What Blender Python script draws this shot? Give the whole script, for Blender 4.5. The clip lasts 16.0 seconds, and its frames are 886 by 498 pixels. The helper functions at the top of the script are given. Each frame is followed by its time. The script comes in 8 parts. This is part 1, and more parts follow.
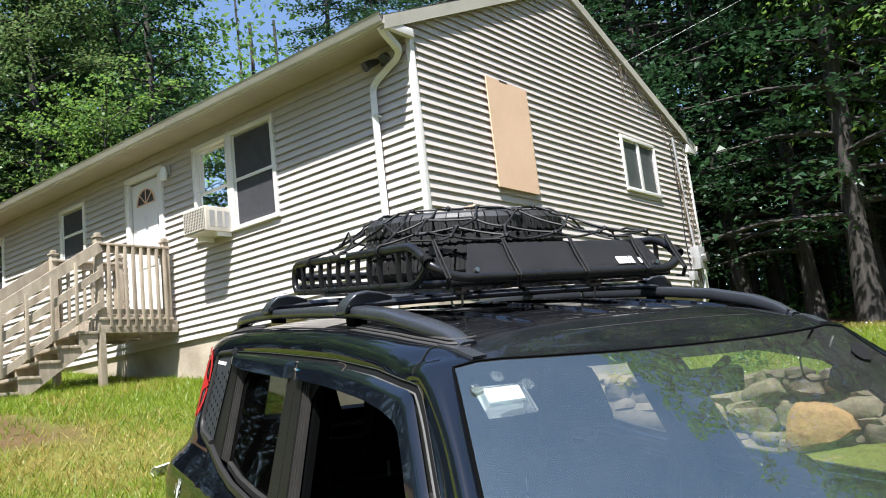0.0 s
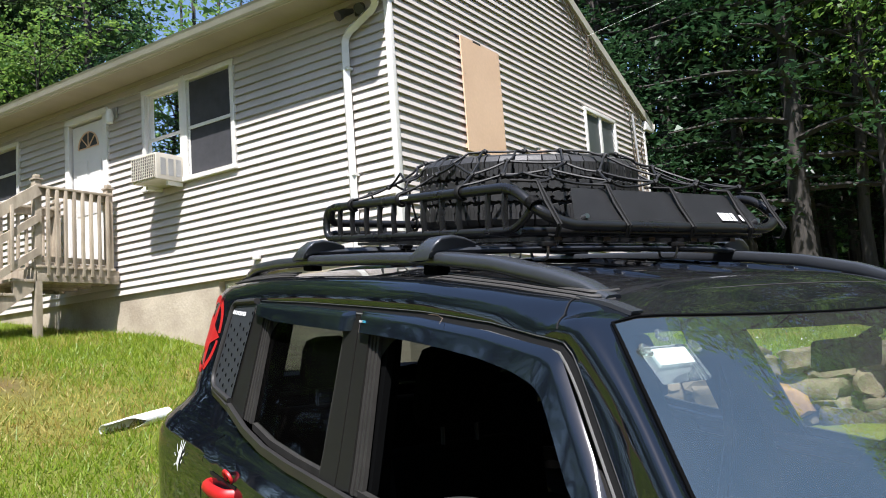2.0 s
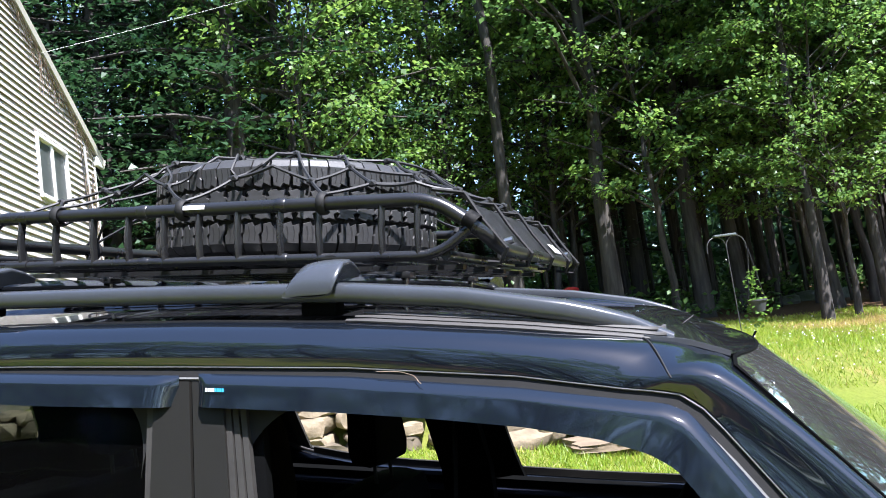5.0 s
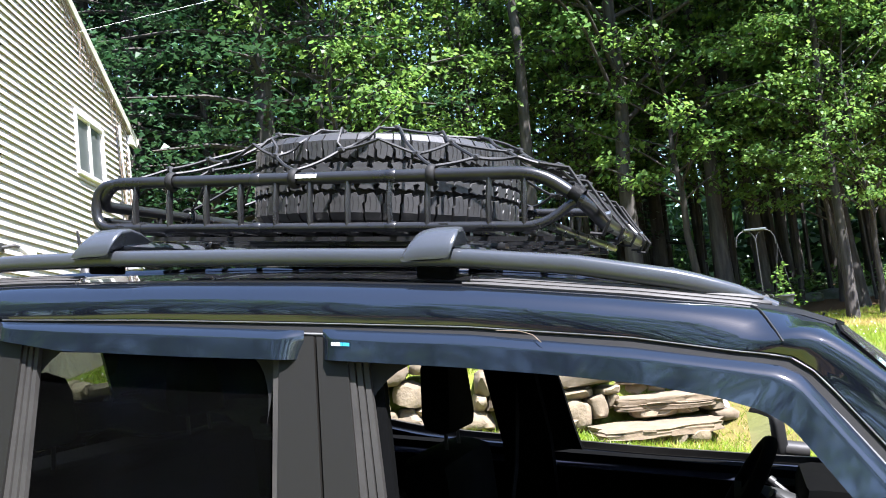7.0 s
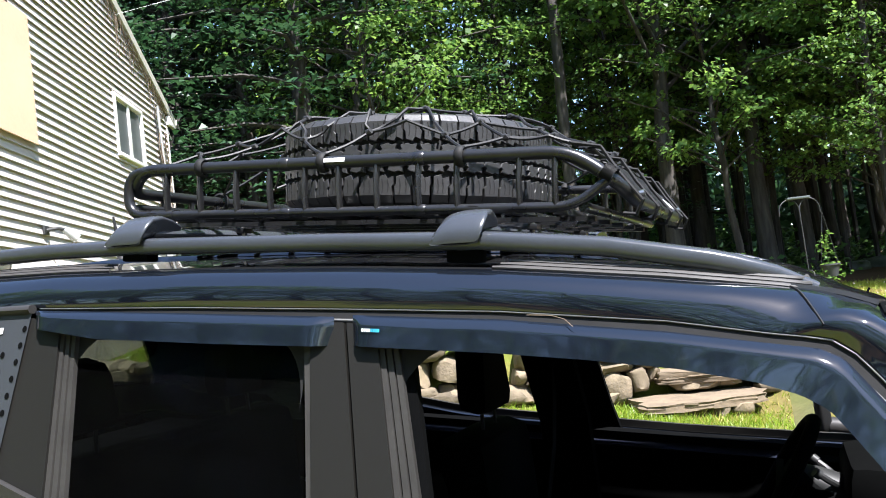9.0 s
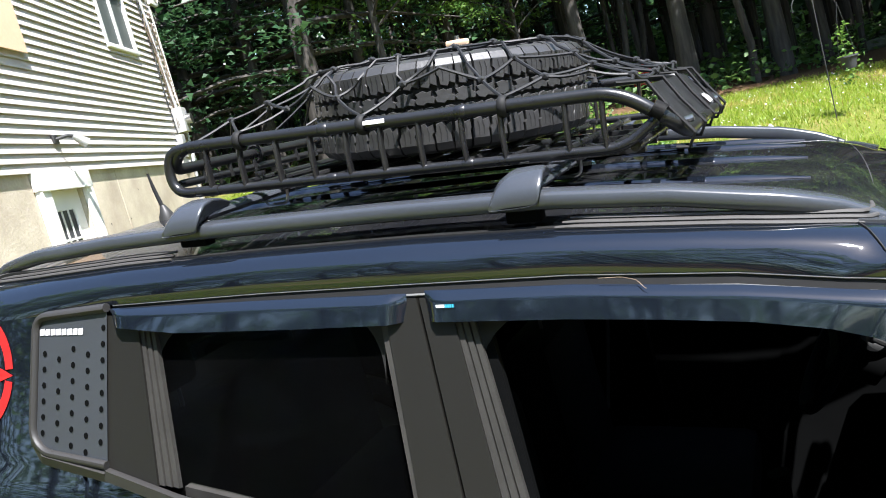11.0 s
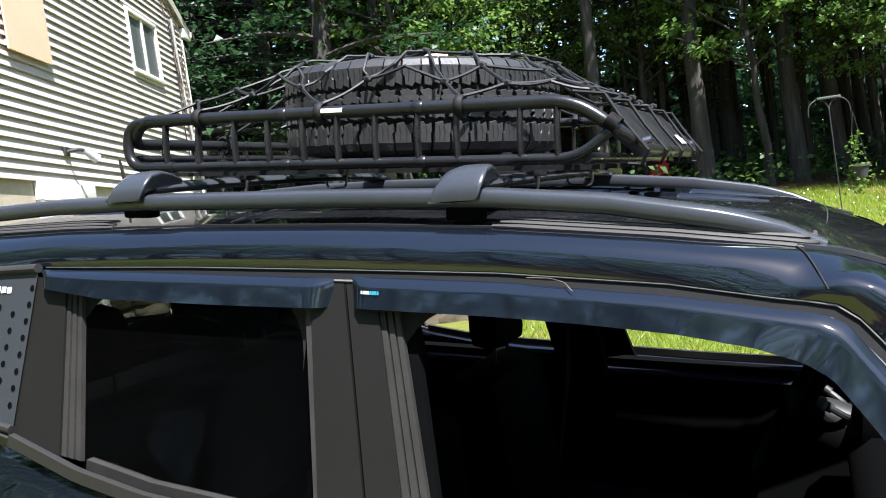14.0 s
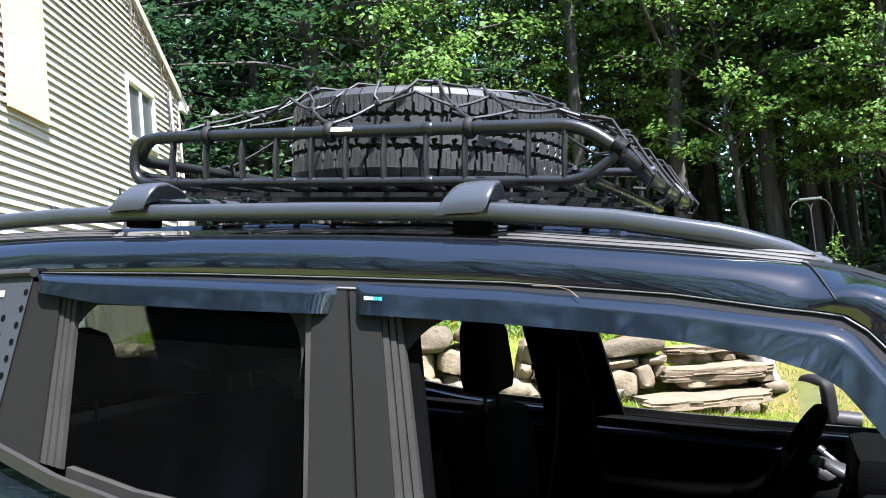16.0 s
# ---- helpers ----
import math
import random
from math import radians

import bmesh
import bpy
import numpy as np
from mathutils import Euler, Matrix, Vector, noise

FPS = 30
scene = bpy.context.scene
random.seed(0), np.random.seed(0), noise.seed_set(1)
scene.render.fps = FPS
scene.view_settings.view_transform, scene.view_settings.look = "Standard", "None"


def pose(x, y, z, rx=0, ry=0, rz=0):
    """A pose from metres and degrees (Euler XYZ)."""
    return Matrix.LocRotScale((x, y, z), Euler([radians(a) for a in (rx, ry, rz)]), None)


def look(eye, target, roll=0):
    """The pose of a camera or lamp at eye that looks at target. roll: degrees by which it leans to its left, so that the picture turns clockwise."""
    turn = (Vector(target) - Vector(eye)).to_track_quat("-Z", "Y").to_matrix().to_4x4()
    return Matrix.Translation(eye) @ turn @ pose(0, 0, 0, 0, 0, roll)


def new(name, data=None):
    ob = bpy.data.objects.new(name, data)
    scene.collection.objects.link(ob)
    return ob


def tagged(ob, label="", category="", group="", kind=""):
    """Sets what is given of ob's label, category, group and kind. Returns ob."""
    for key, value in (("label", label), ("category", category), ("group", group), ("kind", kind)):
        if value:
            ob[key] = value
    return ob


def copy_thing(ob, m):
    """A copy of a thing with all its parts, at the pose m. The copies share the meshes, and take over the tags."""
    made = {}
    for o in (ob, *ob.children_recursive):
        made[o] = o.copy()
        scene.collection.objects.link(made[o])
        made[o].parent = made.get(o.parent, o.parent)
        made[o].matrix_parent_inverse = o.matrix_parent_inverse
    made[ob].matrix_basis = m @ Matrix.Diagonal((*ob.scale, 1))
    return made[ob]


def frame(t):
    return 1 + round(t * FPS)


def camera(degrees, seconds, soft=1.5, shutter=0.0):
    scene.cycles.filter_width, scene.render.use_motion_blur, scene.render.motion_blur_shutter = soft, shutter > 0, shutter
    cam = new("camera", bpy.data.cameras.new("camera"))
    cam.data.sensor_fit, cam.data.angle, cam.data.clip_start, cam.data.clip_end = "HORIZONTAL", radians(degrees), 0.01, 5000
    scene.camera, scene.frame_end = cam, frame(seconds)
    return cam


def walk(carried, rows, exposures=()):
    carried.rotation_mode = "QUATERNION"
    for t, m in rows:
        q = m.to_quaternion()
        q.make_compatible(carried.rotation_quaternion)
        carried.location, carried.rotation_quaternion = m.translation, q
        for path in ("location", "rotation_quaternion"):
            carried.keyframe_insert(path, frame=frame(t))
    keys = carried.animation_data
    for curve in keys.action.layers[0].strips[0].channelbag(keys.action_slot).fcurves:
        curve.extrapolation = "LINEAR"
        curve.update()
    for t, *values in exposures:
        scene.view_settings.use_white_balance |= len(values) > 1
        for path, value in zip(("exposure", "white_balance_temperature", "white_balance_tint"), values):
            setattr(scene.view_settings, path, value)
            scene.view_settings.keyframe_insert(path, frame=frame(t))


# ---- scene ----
cam = camera(55.1, 16.0, soft=1.0)
PATH = [
    (0, (0.181, 0.541, 1.926), (1.728, 1.761, 2.269), -6.5),
    (0.5, (0.206, 0.546, 1.929), (1.761, 1.762, 2.25), -5.9),
    (1, (0.24, 0.597, 1.927), (1.801, 1.809, 2.234), -4.1),
    (1.5, (0.203, 0.797, 1.923), (1.774, 2.0, 2.217), -3.5),
    (2, (0.165, 1.067, 1.944), (1.817, 2.165, 2.201), -4.2),
    (2.5, (0.264, 1.347, 1.98), (2.006, 2.298, 2.221), -4.4),
    (3, (0.294, 1.642, 1.996), (2.167, 2.308, 2.213), -5.3),
    (3.5, (0.349, 1.888, 2.012), (2.313, 2.225, 2.192), -7.0),
    (4, (0.441, 2.019, 2.07), (2.411, 2.311, 2.254), -7.1),
    (4.5, (0.435, 2.096, 2.093), (2.422, 2.028, 2.303), -7.9),
    (4.7, (0.422, 2.142, 2.087), (2.399, 1.932, 2.303), -8.3),
    (6.8, (0.337, 2.345, 2.064), (2.318, 2.165, 2.27), -6.6),
    (7, (0.331, 2.38, 2.055), (2.314, 2.209, 2.249), -6.4),
    (7.5, (0.34, 2.407, 2.048), (2.332, 2.378, 2.227), -5.9),
    (8, (0.35, 2.397, 2.056), (2.341, 2.36, 2.235), -6.3),
    (8.5, (0.342, 2.369, 2.039), (2.334, 2.319, 2.21), -6.7),
    (8.7, (0.346, 2.36, 2.046), (2.339, 2.301, 2.213), -6.8),
    (10.8, (0.355, 2.392, 2.321), (2.345, 2.36, 2.123), -14.7),
    (11, (0.341, 2.401, 2.337), (2.326, 2.432, 2.098), -15.3),
    (11.5, (0.309, 2.39, 2.488), (2.282, 2.46, 2.172), -16.7),
    (12, (0.274, 2.396, 2.57), (2.222, 2.494, 2.125), -16.6),
    (12.5, (0.277, 2.391, 2.574), (2.222, 2.472, 2.114), -16.5),
    (13, (0.277, 2.39, 2.546), (2.235, 2.452, 2.143), -14.7),
    (13.5, (0.338, 2.34, 2.383), (2.333, 2.378, 2.25), -10.5),
    (14, (0.374, 2.3, 2.166), (2.372, 2.315, 2.092), -8.4),
    (14.5, (0.362, 2.306, 2.029), (2.362, 2.322, 1.985), -7.2),
    (15, (0.36, 2.341, 1.98), (2.359, 2.354, 1.931), -6.0),
    (15.5, (0.374, 2.349, 2.021), (2.374, 2.324, 2.072), -5.9),
    (16, (0.375, 2.359, 2.029), (2.37, 2.306, 2.163), -5.6),
]
walk(cam, [(t, look(eye, target, roll)) for t, eye, target, roll in PATH],
     exposures=[(0.0, 1.22, 6180, 13), (2.5, 1.07, 6160, 15), (3.0, 1.09, 6030, 15), (3.5, 1.42, 5860, 14), (4.0, 1.78, 5830, 15), (4.5, 1.96, 5850, 17), (7.0, 2.48, 5960, 17), (7.5, 2.16, 5960, 16), (8.5, 2.00, 6060, 15), (11.0, 1.97, 6120, 13), (12.5, 1.71, 6020, 15), (13.5, 1.73, 6020, 15), (14.0, 1.78, 6050, 14), (14.5, 2.36, 5880, 15), (16.0, 2.36, 5880, 15)])

# ---- light ----
SUN = Vector((-1.0, -0.55, 1.95)).normalized()
world = bpy.data.worlds.new("sky")
scene.world = world
world.use_nodes = True
_wt = world.node_tree
_sky = _wt.nodes.new("ShaderNodeTexSky")
_sky.sky_type = "NISHITA"
_sky.sun_disc = False
_sky.sun_elevation = math.asin(SUN.z)
_sky.sun_rotation = math.atan2(SUN.x, SUN.y)
_sky.air_density, _sky.dust_density, _sky.ozone_density = 1.0, 0.7, 1.6
_wt.links.new(_sky.outputs["Color"], _wt.nodes["Background"].inputs["Color"])
_wt.nodes["Background"].inputs["Strength"].default_value = 0.098
_sd = bpy.data.lights.new("sun", "SUN")
_sd.energy, _sd.angle, _sd.color = 4.9, radians(0.53), (1.0, 0.965, 0.905)
sun = new("sun", _sd)
sun.matrix_world = look(SUN * 60, (0, 0, 0))


# ---- materials ----
def mat(name, base, rough=0.6, metal=0.0, var=0.12, scale=8.0, fine=60.0, bump=0.0, second=None, coat=0.0, spec=0.5, mix_scale=None, per_object=0.0):
    """A surface with colour that drifts at two scales, and a fine relief."""
    m = bpy.data.materials.new(name)
    m.use_nodes = True
    nt = m.node_tree
    b = nt.nodes["Principled BSDF"]
    tc = nt.nodes.new("ShaderNodeTexCoord")
    n1 = nt.nodes.new("ShaderNodeTexNoise")
    n1.inputs["Scale"].default_value = mix_scale or scale
    n1.inputs["Detail"].default_value = 4
    n2 = nt.nodes.new("ShaderNodeTexNoise")
    n2.inputs["Scale"].default_value = fine
    n2.inputs["Detail"].default_value = 3
    for n in (n1, n2):
        nt.links.new(tc.outputs["Object"], n.inputs["Vector"])
    mix = nt.nodes.new("ShaderNodeMix")
    mix.data_type = "RGBA"
    base2 = second or tuple(c * (1 - 2 * var) for c in base)
    mix.inputs["A"].default_value = (*base, 1)
    mix.inputs["B"].default_value = (*base2, 1)
    ramp = nt.nodes.new("ShaderNodeMapRange")
    ramp.inputs["From Min"].default_value, ramp.inputs["From Max"].default_value = 0.35, 0.68
    nt.links.new(n1.outputs["Fac"], ramp.inputs["Value"])
    nt.links.new(ramp.outputs["Result"], mix.inputs["Factor"])
    hsv = nt.nodes.new("ShaderNodeHueSaturation")
    val = nt.nodes.new("ShaderNodeMapRange")
    val.inputs["To Min"].default_value, val.inputs["To Max"].default_value = 1 - var, 1 + var
    nt.links.new(n2.outputs["Fac"], val.inputs["Value"])
    out = val.outputs["Result"]
    if per_object:
        oi = nt.nodes.new("ShaderNodeObjectInfo")
        mr = nt.nodes.new("ShaderNodeMapRange")
        mr.inputs["To Min"].default_value, mr.inputs["To Max"].default_value = 1 - per_object, 1 + per_object
        nt.links.new(oi.outputs["Random"], mr.inputs["Value"])
        mul = nt.nodes.new("ShaderNodeMath")
        mul.operation = "MULTIPLY"
        nt.links.new(out, mul.inputs[0])
        nt.links.new(mr.outputs["Result"], mul.inputs[1])
        out = mul.outputs["Value"]
    nt.links.new(out, hsv.inputs["Value"])
    nt.links.new(mix.outputs["Result"], hsv.inputs["Color"])
    nt.links.new(hsv.outputs["Color"], b.inputs["Base Color"])
    rr = nt.nodes.new("ShaderNodeMapRange")
    rr.inputs["To Min"].default_value, rr.inputs["To Max"].default_value = max(0.02, rough * 0.85), min(1, rough * 1.15)
    nt.links.new(n1.outputs["Fac"], rr.inputs["Value"])
    nt.links.new(rr.outputs["Result"], b.inputs["Roughness"])
    b.inputs["Metallic"].default_value = metal
    b.inputs["Coat Weight"].default_value = coat
    b.inputs["Coat Roughness"].default_value = 0.03
    b.inputs["Specular IOR Level"].default_value = spec
    if bump:
        bp = nt.nodes.new("ShaderNodeBump")
        bp.inputs["Strength"].default_value = 0.6
        bp.inputs["Distance"].default_value = bump
        nt.links.new(n2.outputs["Fac"], bp.inputs["Height"])
        nt.links.new(bp.outputs["Normal"], b.inputs["Normal"])
    return m


def thin_glass(name, tint, ior=1.5, dust=0.0, sheen=(1, 1, 1)):
    """A thin pane: clear or tinted, with a mirror gloss that grows at a slant."""
    m = bpy.data.materials.new(name)
    m.use_nodes = True
    nt = m.node_tree
    nt.nodes.remove(nt.nodes["Principled BSDF"])
    tr = nt.nodes.new("ShaderNodeBsdfTransparent")
    tr.inputs["Color"].default_value = (*tint, 1)
    gl = nt.nodes.new("ShaderNodeBsdfGlossy")
    gl.inputs["Roughness"].default_value = 0.015
    gl.inputs["Color"].default_value = (*sheen, 1)
    fr = nt.nodes.new("ShaderNodeFresnel")
    fr.inputs["IOR"].default_value = ior
    ms = nt.nodes.new("ShaderNodeMixShader")
    nt.links.new(fr.outputs["Fac"], ms.inputs["Fac"])
    nt.links.new(tr.outputs["BSDF"], ms.inputs[1])
    nt.links.new(gl.outputs["BSDF"], ms.inputs[2])
    out = ms.outputs["Shader"]
    if dust:
        # a thin film of dust on the pane
        df = nt.nodes.new("ShaderNodeBsdfDiffuse")
        df.inputs["Color"].default_value = (0.55, 0.55, 0.53, 1)
        tc = nt.nodes.new("ShaderNodeTexCoord")
        ns = nt.nodes.new("ShaderNodeTexNoise")
        ns.inputs["Scale"].default_value, ns.inputs["Detail"].default_value = 9.0, 5
        nt.links.new(tc.outputs["Object"], ns.inputs["Vector"])
        mr = nt.nodes.new("ShaderNodeMapRange")
        mr.inputs["To Min"].default_value, mr.inputs["To Max"].default_value = dust * 0.5, dust * 1.5
        nt.links.new(ns.outputs["Fac"], mr.inputs["Value"])
        m2 = nt.nodes.new("ShaderNodeMixShader")
        nt.links.new(mr.outputs["Result"], m2.inputs["Fac"])
        nt.links.new(out, m2.inputs[1])
        nt.links.new(df.outputs["BSDF"], m2.inputs[2])
        out = m2.outputs["Shader"]
    nt.links.new(out, nt.nodes["Material Output"].inputs["Surface"])
    return m


def leaf_mat(name, a, b, c=0.35, island=True):
    """Leaves: two greens chosen leaf by leaf, and light that comes through."""
    m = bpy.data.materials.new(name)
    m.use_nodes = True
    nt = m.node_tree
    nt.nodes.remove(nt.nodes["Principled BSDF"])
    geo = nt.nodes.new("ShaderNodeNewGeometry")
    mix = nt.nodes.new("ShaderNodeMix")
    mix.data_type = "RGBA"
    mix.inputs["A"].default_value, mix.inputs["B"].default_value = (*a, 1), (*b, 1)
    nt.links.new(geo.outputs["Random Per Island"], mix.inputs["Factor"])
    d = nt.nodes.new("ShaderNodeBsdfPrincipled")
    d.inputs["Roughness"].default_value = 0.45
    d.inputs["Specular IOR Level"].default_value = 0.35
    t = nt.nodes.new("ShaderNodeBsdfTranslucent")
    br = nt.nodes.new("ShaderNodeHueSaturation")
    br.inputs["Hue"].default_value, br.inputs["Saturation"].default_value, br.inputs["Value"].default_value = 0.485, 1.0, 2.1
    nt.links.new(mix.outputs["Result"], d.inputs["Base Color"])
    nt.links.new(mix.outputs["Result"], br.inputs["Color"])
    nt.links.new(br.outputs["Color"], t.inputs["Color"])
    ms = nt.nodes.new("ShaderNodeMixShader")
    ms.inputs["Fac"].default_value = c
    nt.links.new(d.outputs["BSDF"], ms.inputs[1])
    nt.links.new(t.outputs["BSDF"], ms.inputs[2])
    nt.links.new(ms.outputs["Shader"], nt.nodes["Material Output"].inputs["Surface"])
    return m


def ground_mat():
    """Lawn soil: greens, straw and bare earth in patches."""
    m = bpy.data.materials.new("lawn_ground")
    m.use_nodes = True
    nt = m.node_tree
    b = nt.nodes["Principled BSDF"]
    tc = nt.nodes.new("ShaderNodeTexCoord")
    col = None
    layers = ((0.35, (0.080, 0.112, 0.016), (0.125, 0.130, 0.026)), (1.1, None, (0.21, 0.145, 0.065)), (9.0, None, (0.06, 0.075, 0.015)), (45.0, None, (0.125, 0.140, 0.030)))
    for k, (sc, a, c) in enumerate(layers):
        n = nt.nodes.new("ShaderNodeTexNoise")
        n.inputs["Scale"].default_value = sc
        n.inputs["Detail"].default_value = 5
        nt.links.new(tc.outputs["Object"], n.inputs["Vector"])
        r = nt.nodes.new("ShaderNodeMapRange")
        r.inputs["From Min"].default_value, r.inputs["From Max"].default_value = ((0.35, 0.65), (0.56, 0.70), (0.45, 0.7), (0.4, 0.75))[k]
        r.inputs["To Max"].default_value = (1.0, 0.85, 0.6, 0.7)[k]
        nt.links.new(n.outputs["Fac"], r.inputs["Value"])
        mx = nt.nodes.new("ShaderNodeMix")
        mx.data_type = "RGBA"
        mx.inputs["B"].default_value = (*c, 1)
        if a:
            mx.inputs["A"].default_value = (*a, 1)
        else:
            nt.links.new(col, mx.inputs["A"])
        nt.links.new(r.outputs["Result"], mx.inputs["Factor"])
        col = mx.outputs["Result"]
    # the woods' floor of dead leaves and the stony drive
    at = nt.nodes.new("ShaderNodeAttribute")
    at.attribute_name = "cover"
    sep = nt.nodes.new("ShaderNodeSeparateColor")
    nt.links.new(at.outputs["Color"], sep.inputs["Color"])
    n = nt.nodes.new("ShaderNodeTexNoise")
    n.inputs["Scale"].default_value, n.inputs["Detail"].default_value = 14.0, 6
    nt.links.new(tc.outputs["Object"], n.inputs["Vector"])
    for chan, c1, c2 in (("Red", (0.06, 0.036, 0.02), (0.15, 0.09, 0.05)), ("Green", (0.075, 0.068, 0.045), (0.145, 0.125, 0.085))):
        two = nt.nodes.new("ShaderNodeMix")
        two.data_type = "RGBA"
        two.inputs["A"].default_value, two.inputs["B"].default_value = (*c1, 1), (*c2, 1)
        nt.links.new(n.outputs["Fac"], two.inputs["Factor"])
        mx = nt.nodes.new("ShaderNodeMix")
        mx.data_type = "RGBA"
        nt.links.new(sep.outputs[chan], mx.inputs["Factor"])
        nt.links.new(col, mx.inputs["A"])
        nt.links.new(two.outputs["Result"], mx.inputs["B"])
        col = mx.outputs["Result"]
    nt.links.new(col, b.inputs["Base Color"])
    b.inputs["Roughness"].default_value = 0.95
    b.inputs["Specular IOR Level"].default_value = 0.1
    bp = nt.nodes.new("ShaderNodeBump")
    bp.inputs["Distance"].default_value = 0.03
    nt.links.new(n.outputs["Fac"], bp.inputs["Height"])
    nt.links.new(bp.outputs["Normal"], b.inputs["Normal"])
    return m


def wood_mat(name, a, b, rough=0.8, scale=(2, 2, 30)):
    """Weathered boards with grain along their length."""
    m = mat(name, a, rough, var=0.18, scale=5, fine=40, bump=0.002, second=b, per_object=0.12)
    nt = m.node_tree
    mp = nt.nodes.new("ShaderNodeMapping")
    mp.inputs["Scale"].default_value = scale
    tc = nt.nodes["Texture Coordinate"]
    nt.links.new(tc.outputs["Object"], mp.inputs["Vector"])
    for n in nt.nodes:
        if n.type == "TEX_NOISE":
            nt.links.new(mp.outputs["Vector"], n.inputs["Vector"])
            n.inputs["Scale"].default_value *= 0.25
    return m


SIDING = mat("vinyl_siding", (0.52, 0.475, 0.44), 0.5, var=0.03, scale=1.2, fine=90, bump=0.0006, second=(0.475, 0.432, 0.40))
CREAM = mat("aged_cream_plastic", (0.55, 0.51, 0.43), 0.5, var=0.05, scale=6, fine=60)
TRIM = mat("white_trim", (0.72, 0.70, 0.66), 0.5, var=0.03, scale=3, fine=40)
ALU = mat("aluminium_white", (0.72, 0.71, 0.67), 0.45, var=0.05, scale=2, fine=30)
GUTTER = mat("weathered_gutter", (0.46, 0.44, 0.37), 0.5, var=0.07, scale=2, fine=30, second=(0.38, 0.36, 0.30))
SOFFIT = mat("soffit_vinyl", (0.36, 0.315, 0.245), 0.6, var=0.05, scale=2, fine=50)
CONCRETE = mat("poured_concrete", (0.50, 0.435, 0.335), 0.9, var=0.13, scale=1.8, fine=28, bump=0.006, second=(0.34, 0.285, 0.215))
SHINGLE = mat("asphalt_shingle", (0.09, 0.085, 0.08), 0.95, var=0.25, scale=20, fine=150, bump=0.004)
PLY = mat("plywood", (0.70, 0.49, 0.33), 0.75, var=0.08, scale=1.5, fine=25, second=(0.64, 0.44, 0.29), bump=0.0008)
DECKWOOD = wood_mat("weathered_deck_wood", (0.39, 0.33, 0.245), (0.25, 0.205, 0.150), scale=(9, 9, 2.5))
# the unlit rooms' shade as a colour
ROOM = mat("room_shade", (0.03, 0.03, 0.035), 0.9, var=0.1)
PANE = thin_glass("window_pane", (0.55, 0.58, 0.58), 1.45)
SCREEN = mat("insect_screen", (0.045, 0.045, 0.05), 0.7, var=0.1, fine=400)
# the panes' grey-teal reflection put into a flat colour; also the perch plate's
TEALGREY = mat("teal_pane_sheen_and_plate", (0.075, 0.088, 0.086), 0.5, var=0.12, scale=5, fine=300)
VINE = mat("dead_vine", (0.17, 0.125, 0.085), 0.9, var=0.2, scale=20)
CURTAIN = mat("curtain_cloth", (0.35, 0.34, 0.33), 0.9, var=0.08, scale=6)
GREYMETAL = mat("grey_metal", (0.42, 0.42, 0.41), 0.5, metal=0.3, var=0.08, scale=6)
DARKMETAL = mat("dark_metal", (0.03, 0.03, 0.03), 0.5, var=0.1)
STONE = mat("field_stone", (0.165, 0.128, 0.080), 0.9, var=0.26, scale=7.5, fine=30, bump=0.016, second=(0.098, 0.078, 0.050), per_object=0.45)
TRIMGREY = mat("pale_grey_trim", (0.36, 0.37, 0.35), 0.8, var=0.05, scale=12, fine=200)
BEAD = mat("grey_frame_bead", (0.13, 0.13, 0.125), 0.3, var=0.06, scale=20, fine=200)
WOODROCK = mat("mossy_rock", (0.10, 0.105, 0.085), 0.95, var=0.25, scale=5, fine=26, bump=0.015, second=(0.05, 0.06, 0.035), per_object=0.3)
MOTTLED = mat("mottled_pale_stone", (0.54, 0.52, 0.485), 0.85, var=0.2, scale=14, fine=50, bump=0.006, second=(0.15, 0.14, 0.125))
OCHRE = mat("ochre_boulder", (0.22, 0.115, 0.042), 0.85, var=0.25, scale=5, fine=18, bump=0.025, second=(0.34, 0.20, 0.08))
PALESTONE = mat("pale_stone", (0.62, 0.58, 0.52), 0.85, var=0.14, scale=5, fine=30, bump=0.006, second=(0.40, 0.36, 0.30))
SLABSTONE = mat("slab_stone", (0.160, 0.118, 0.074), 0.9, var=0.25, scale=5, fine=22, bump=0.015, second=(0.105, 0.080, 0.052), per_object=0.25)
BARK = wood_mat("bark", (0.024, 0.021, 0.018), (0.066, 0.058, 0.050), 0.95, (13, 13, 1.6))
GROUND = ground_mat()
LEAF_A = leaf_mat("maple_leaf", (0.042, 0.108, 0.028), (0.096, 0.178, 0.044), 0.42)
LEAF_B = leaf_mat("bright_leaf", (0.048, 0.118, 0.024), (0.118, 0.200, 0.038), 0.44)
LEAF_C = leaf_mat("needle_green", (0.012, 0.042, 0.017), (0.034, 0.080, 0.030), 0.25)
LEAF_P = leaf_mat("pine_needle", (0.055, 0.115, 0.035), (0.12, 0.17, 0.06), 0.3)
DRYGRASS = leaf_mat("dry_grass_blade", (0.26, 0.215, 0.05), (0.35, 0.30, 0.085), 0.3)
GRASS = leaf_mat("grass_blade", (0.092, 0.172, 0.010), (0.220, 0.285, 0.026), 0.35)
FRIT = mat("fired_black_border", (0.0005, 0.0005, 0.0006), 0.9, var=0.05, spec=0.0)
PAINT = mat("black_paint", (0.0042, 0.0057, 0.0088), 0.5, var=0.08, scale=3, fine=300, coat=1.0, spec=0.0)
PAINT.node_tree.nodes["Principled BSDF"].inputs["Coat IOR"].default_value = 1.82
SATIN = mat("satin_black_rail", (0.038, 0.042, 0.049), 0.25, var=0.08, scale=5, fine=250, bump=0.0002, spec=0.6)
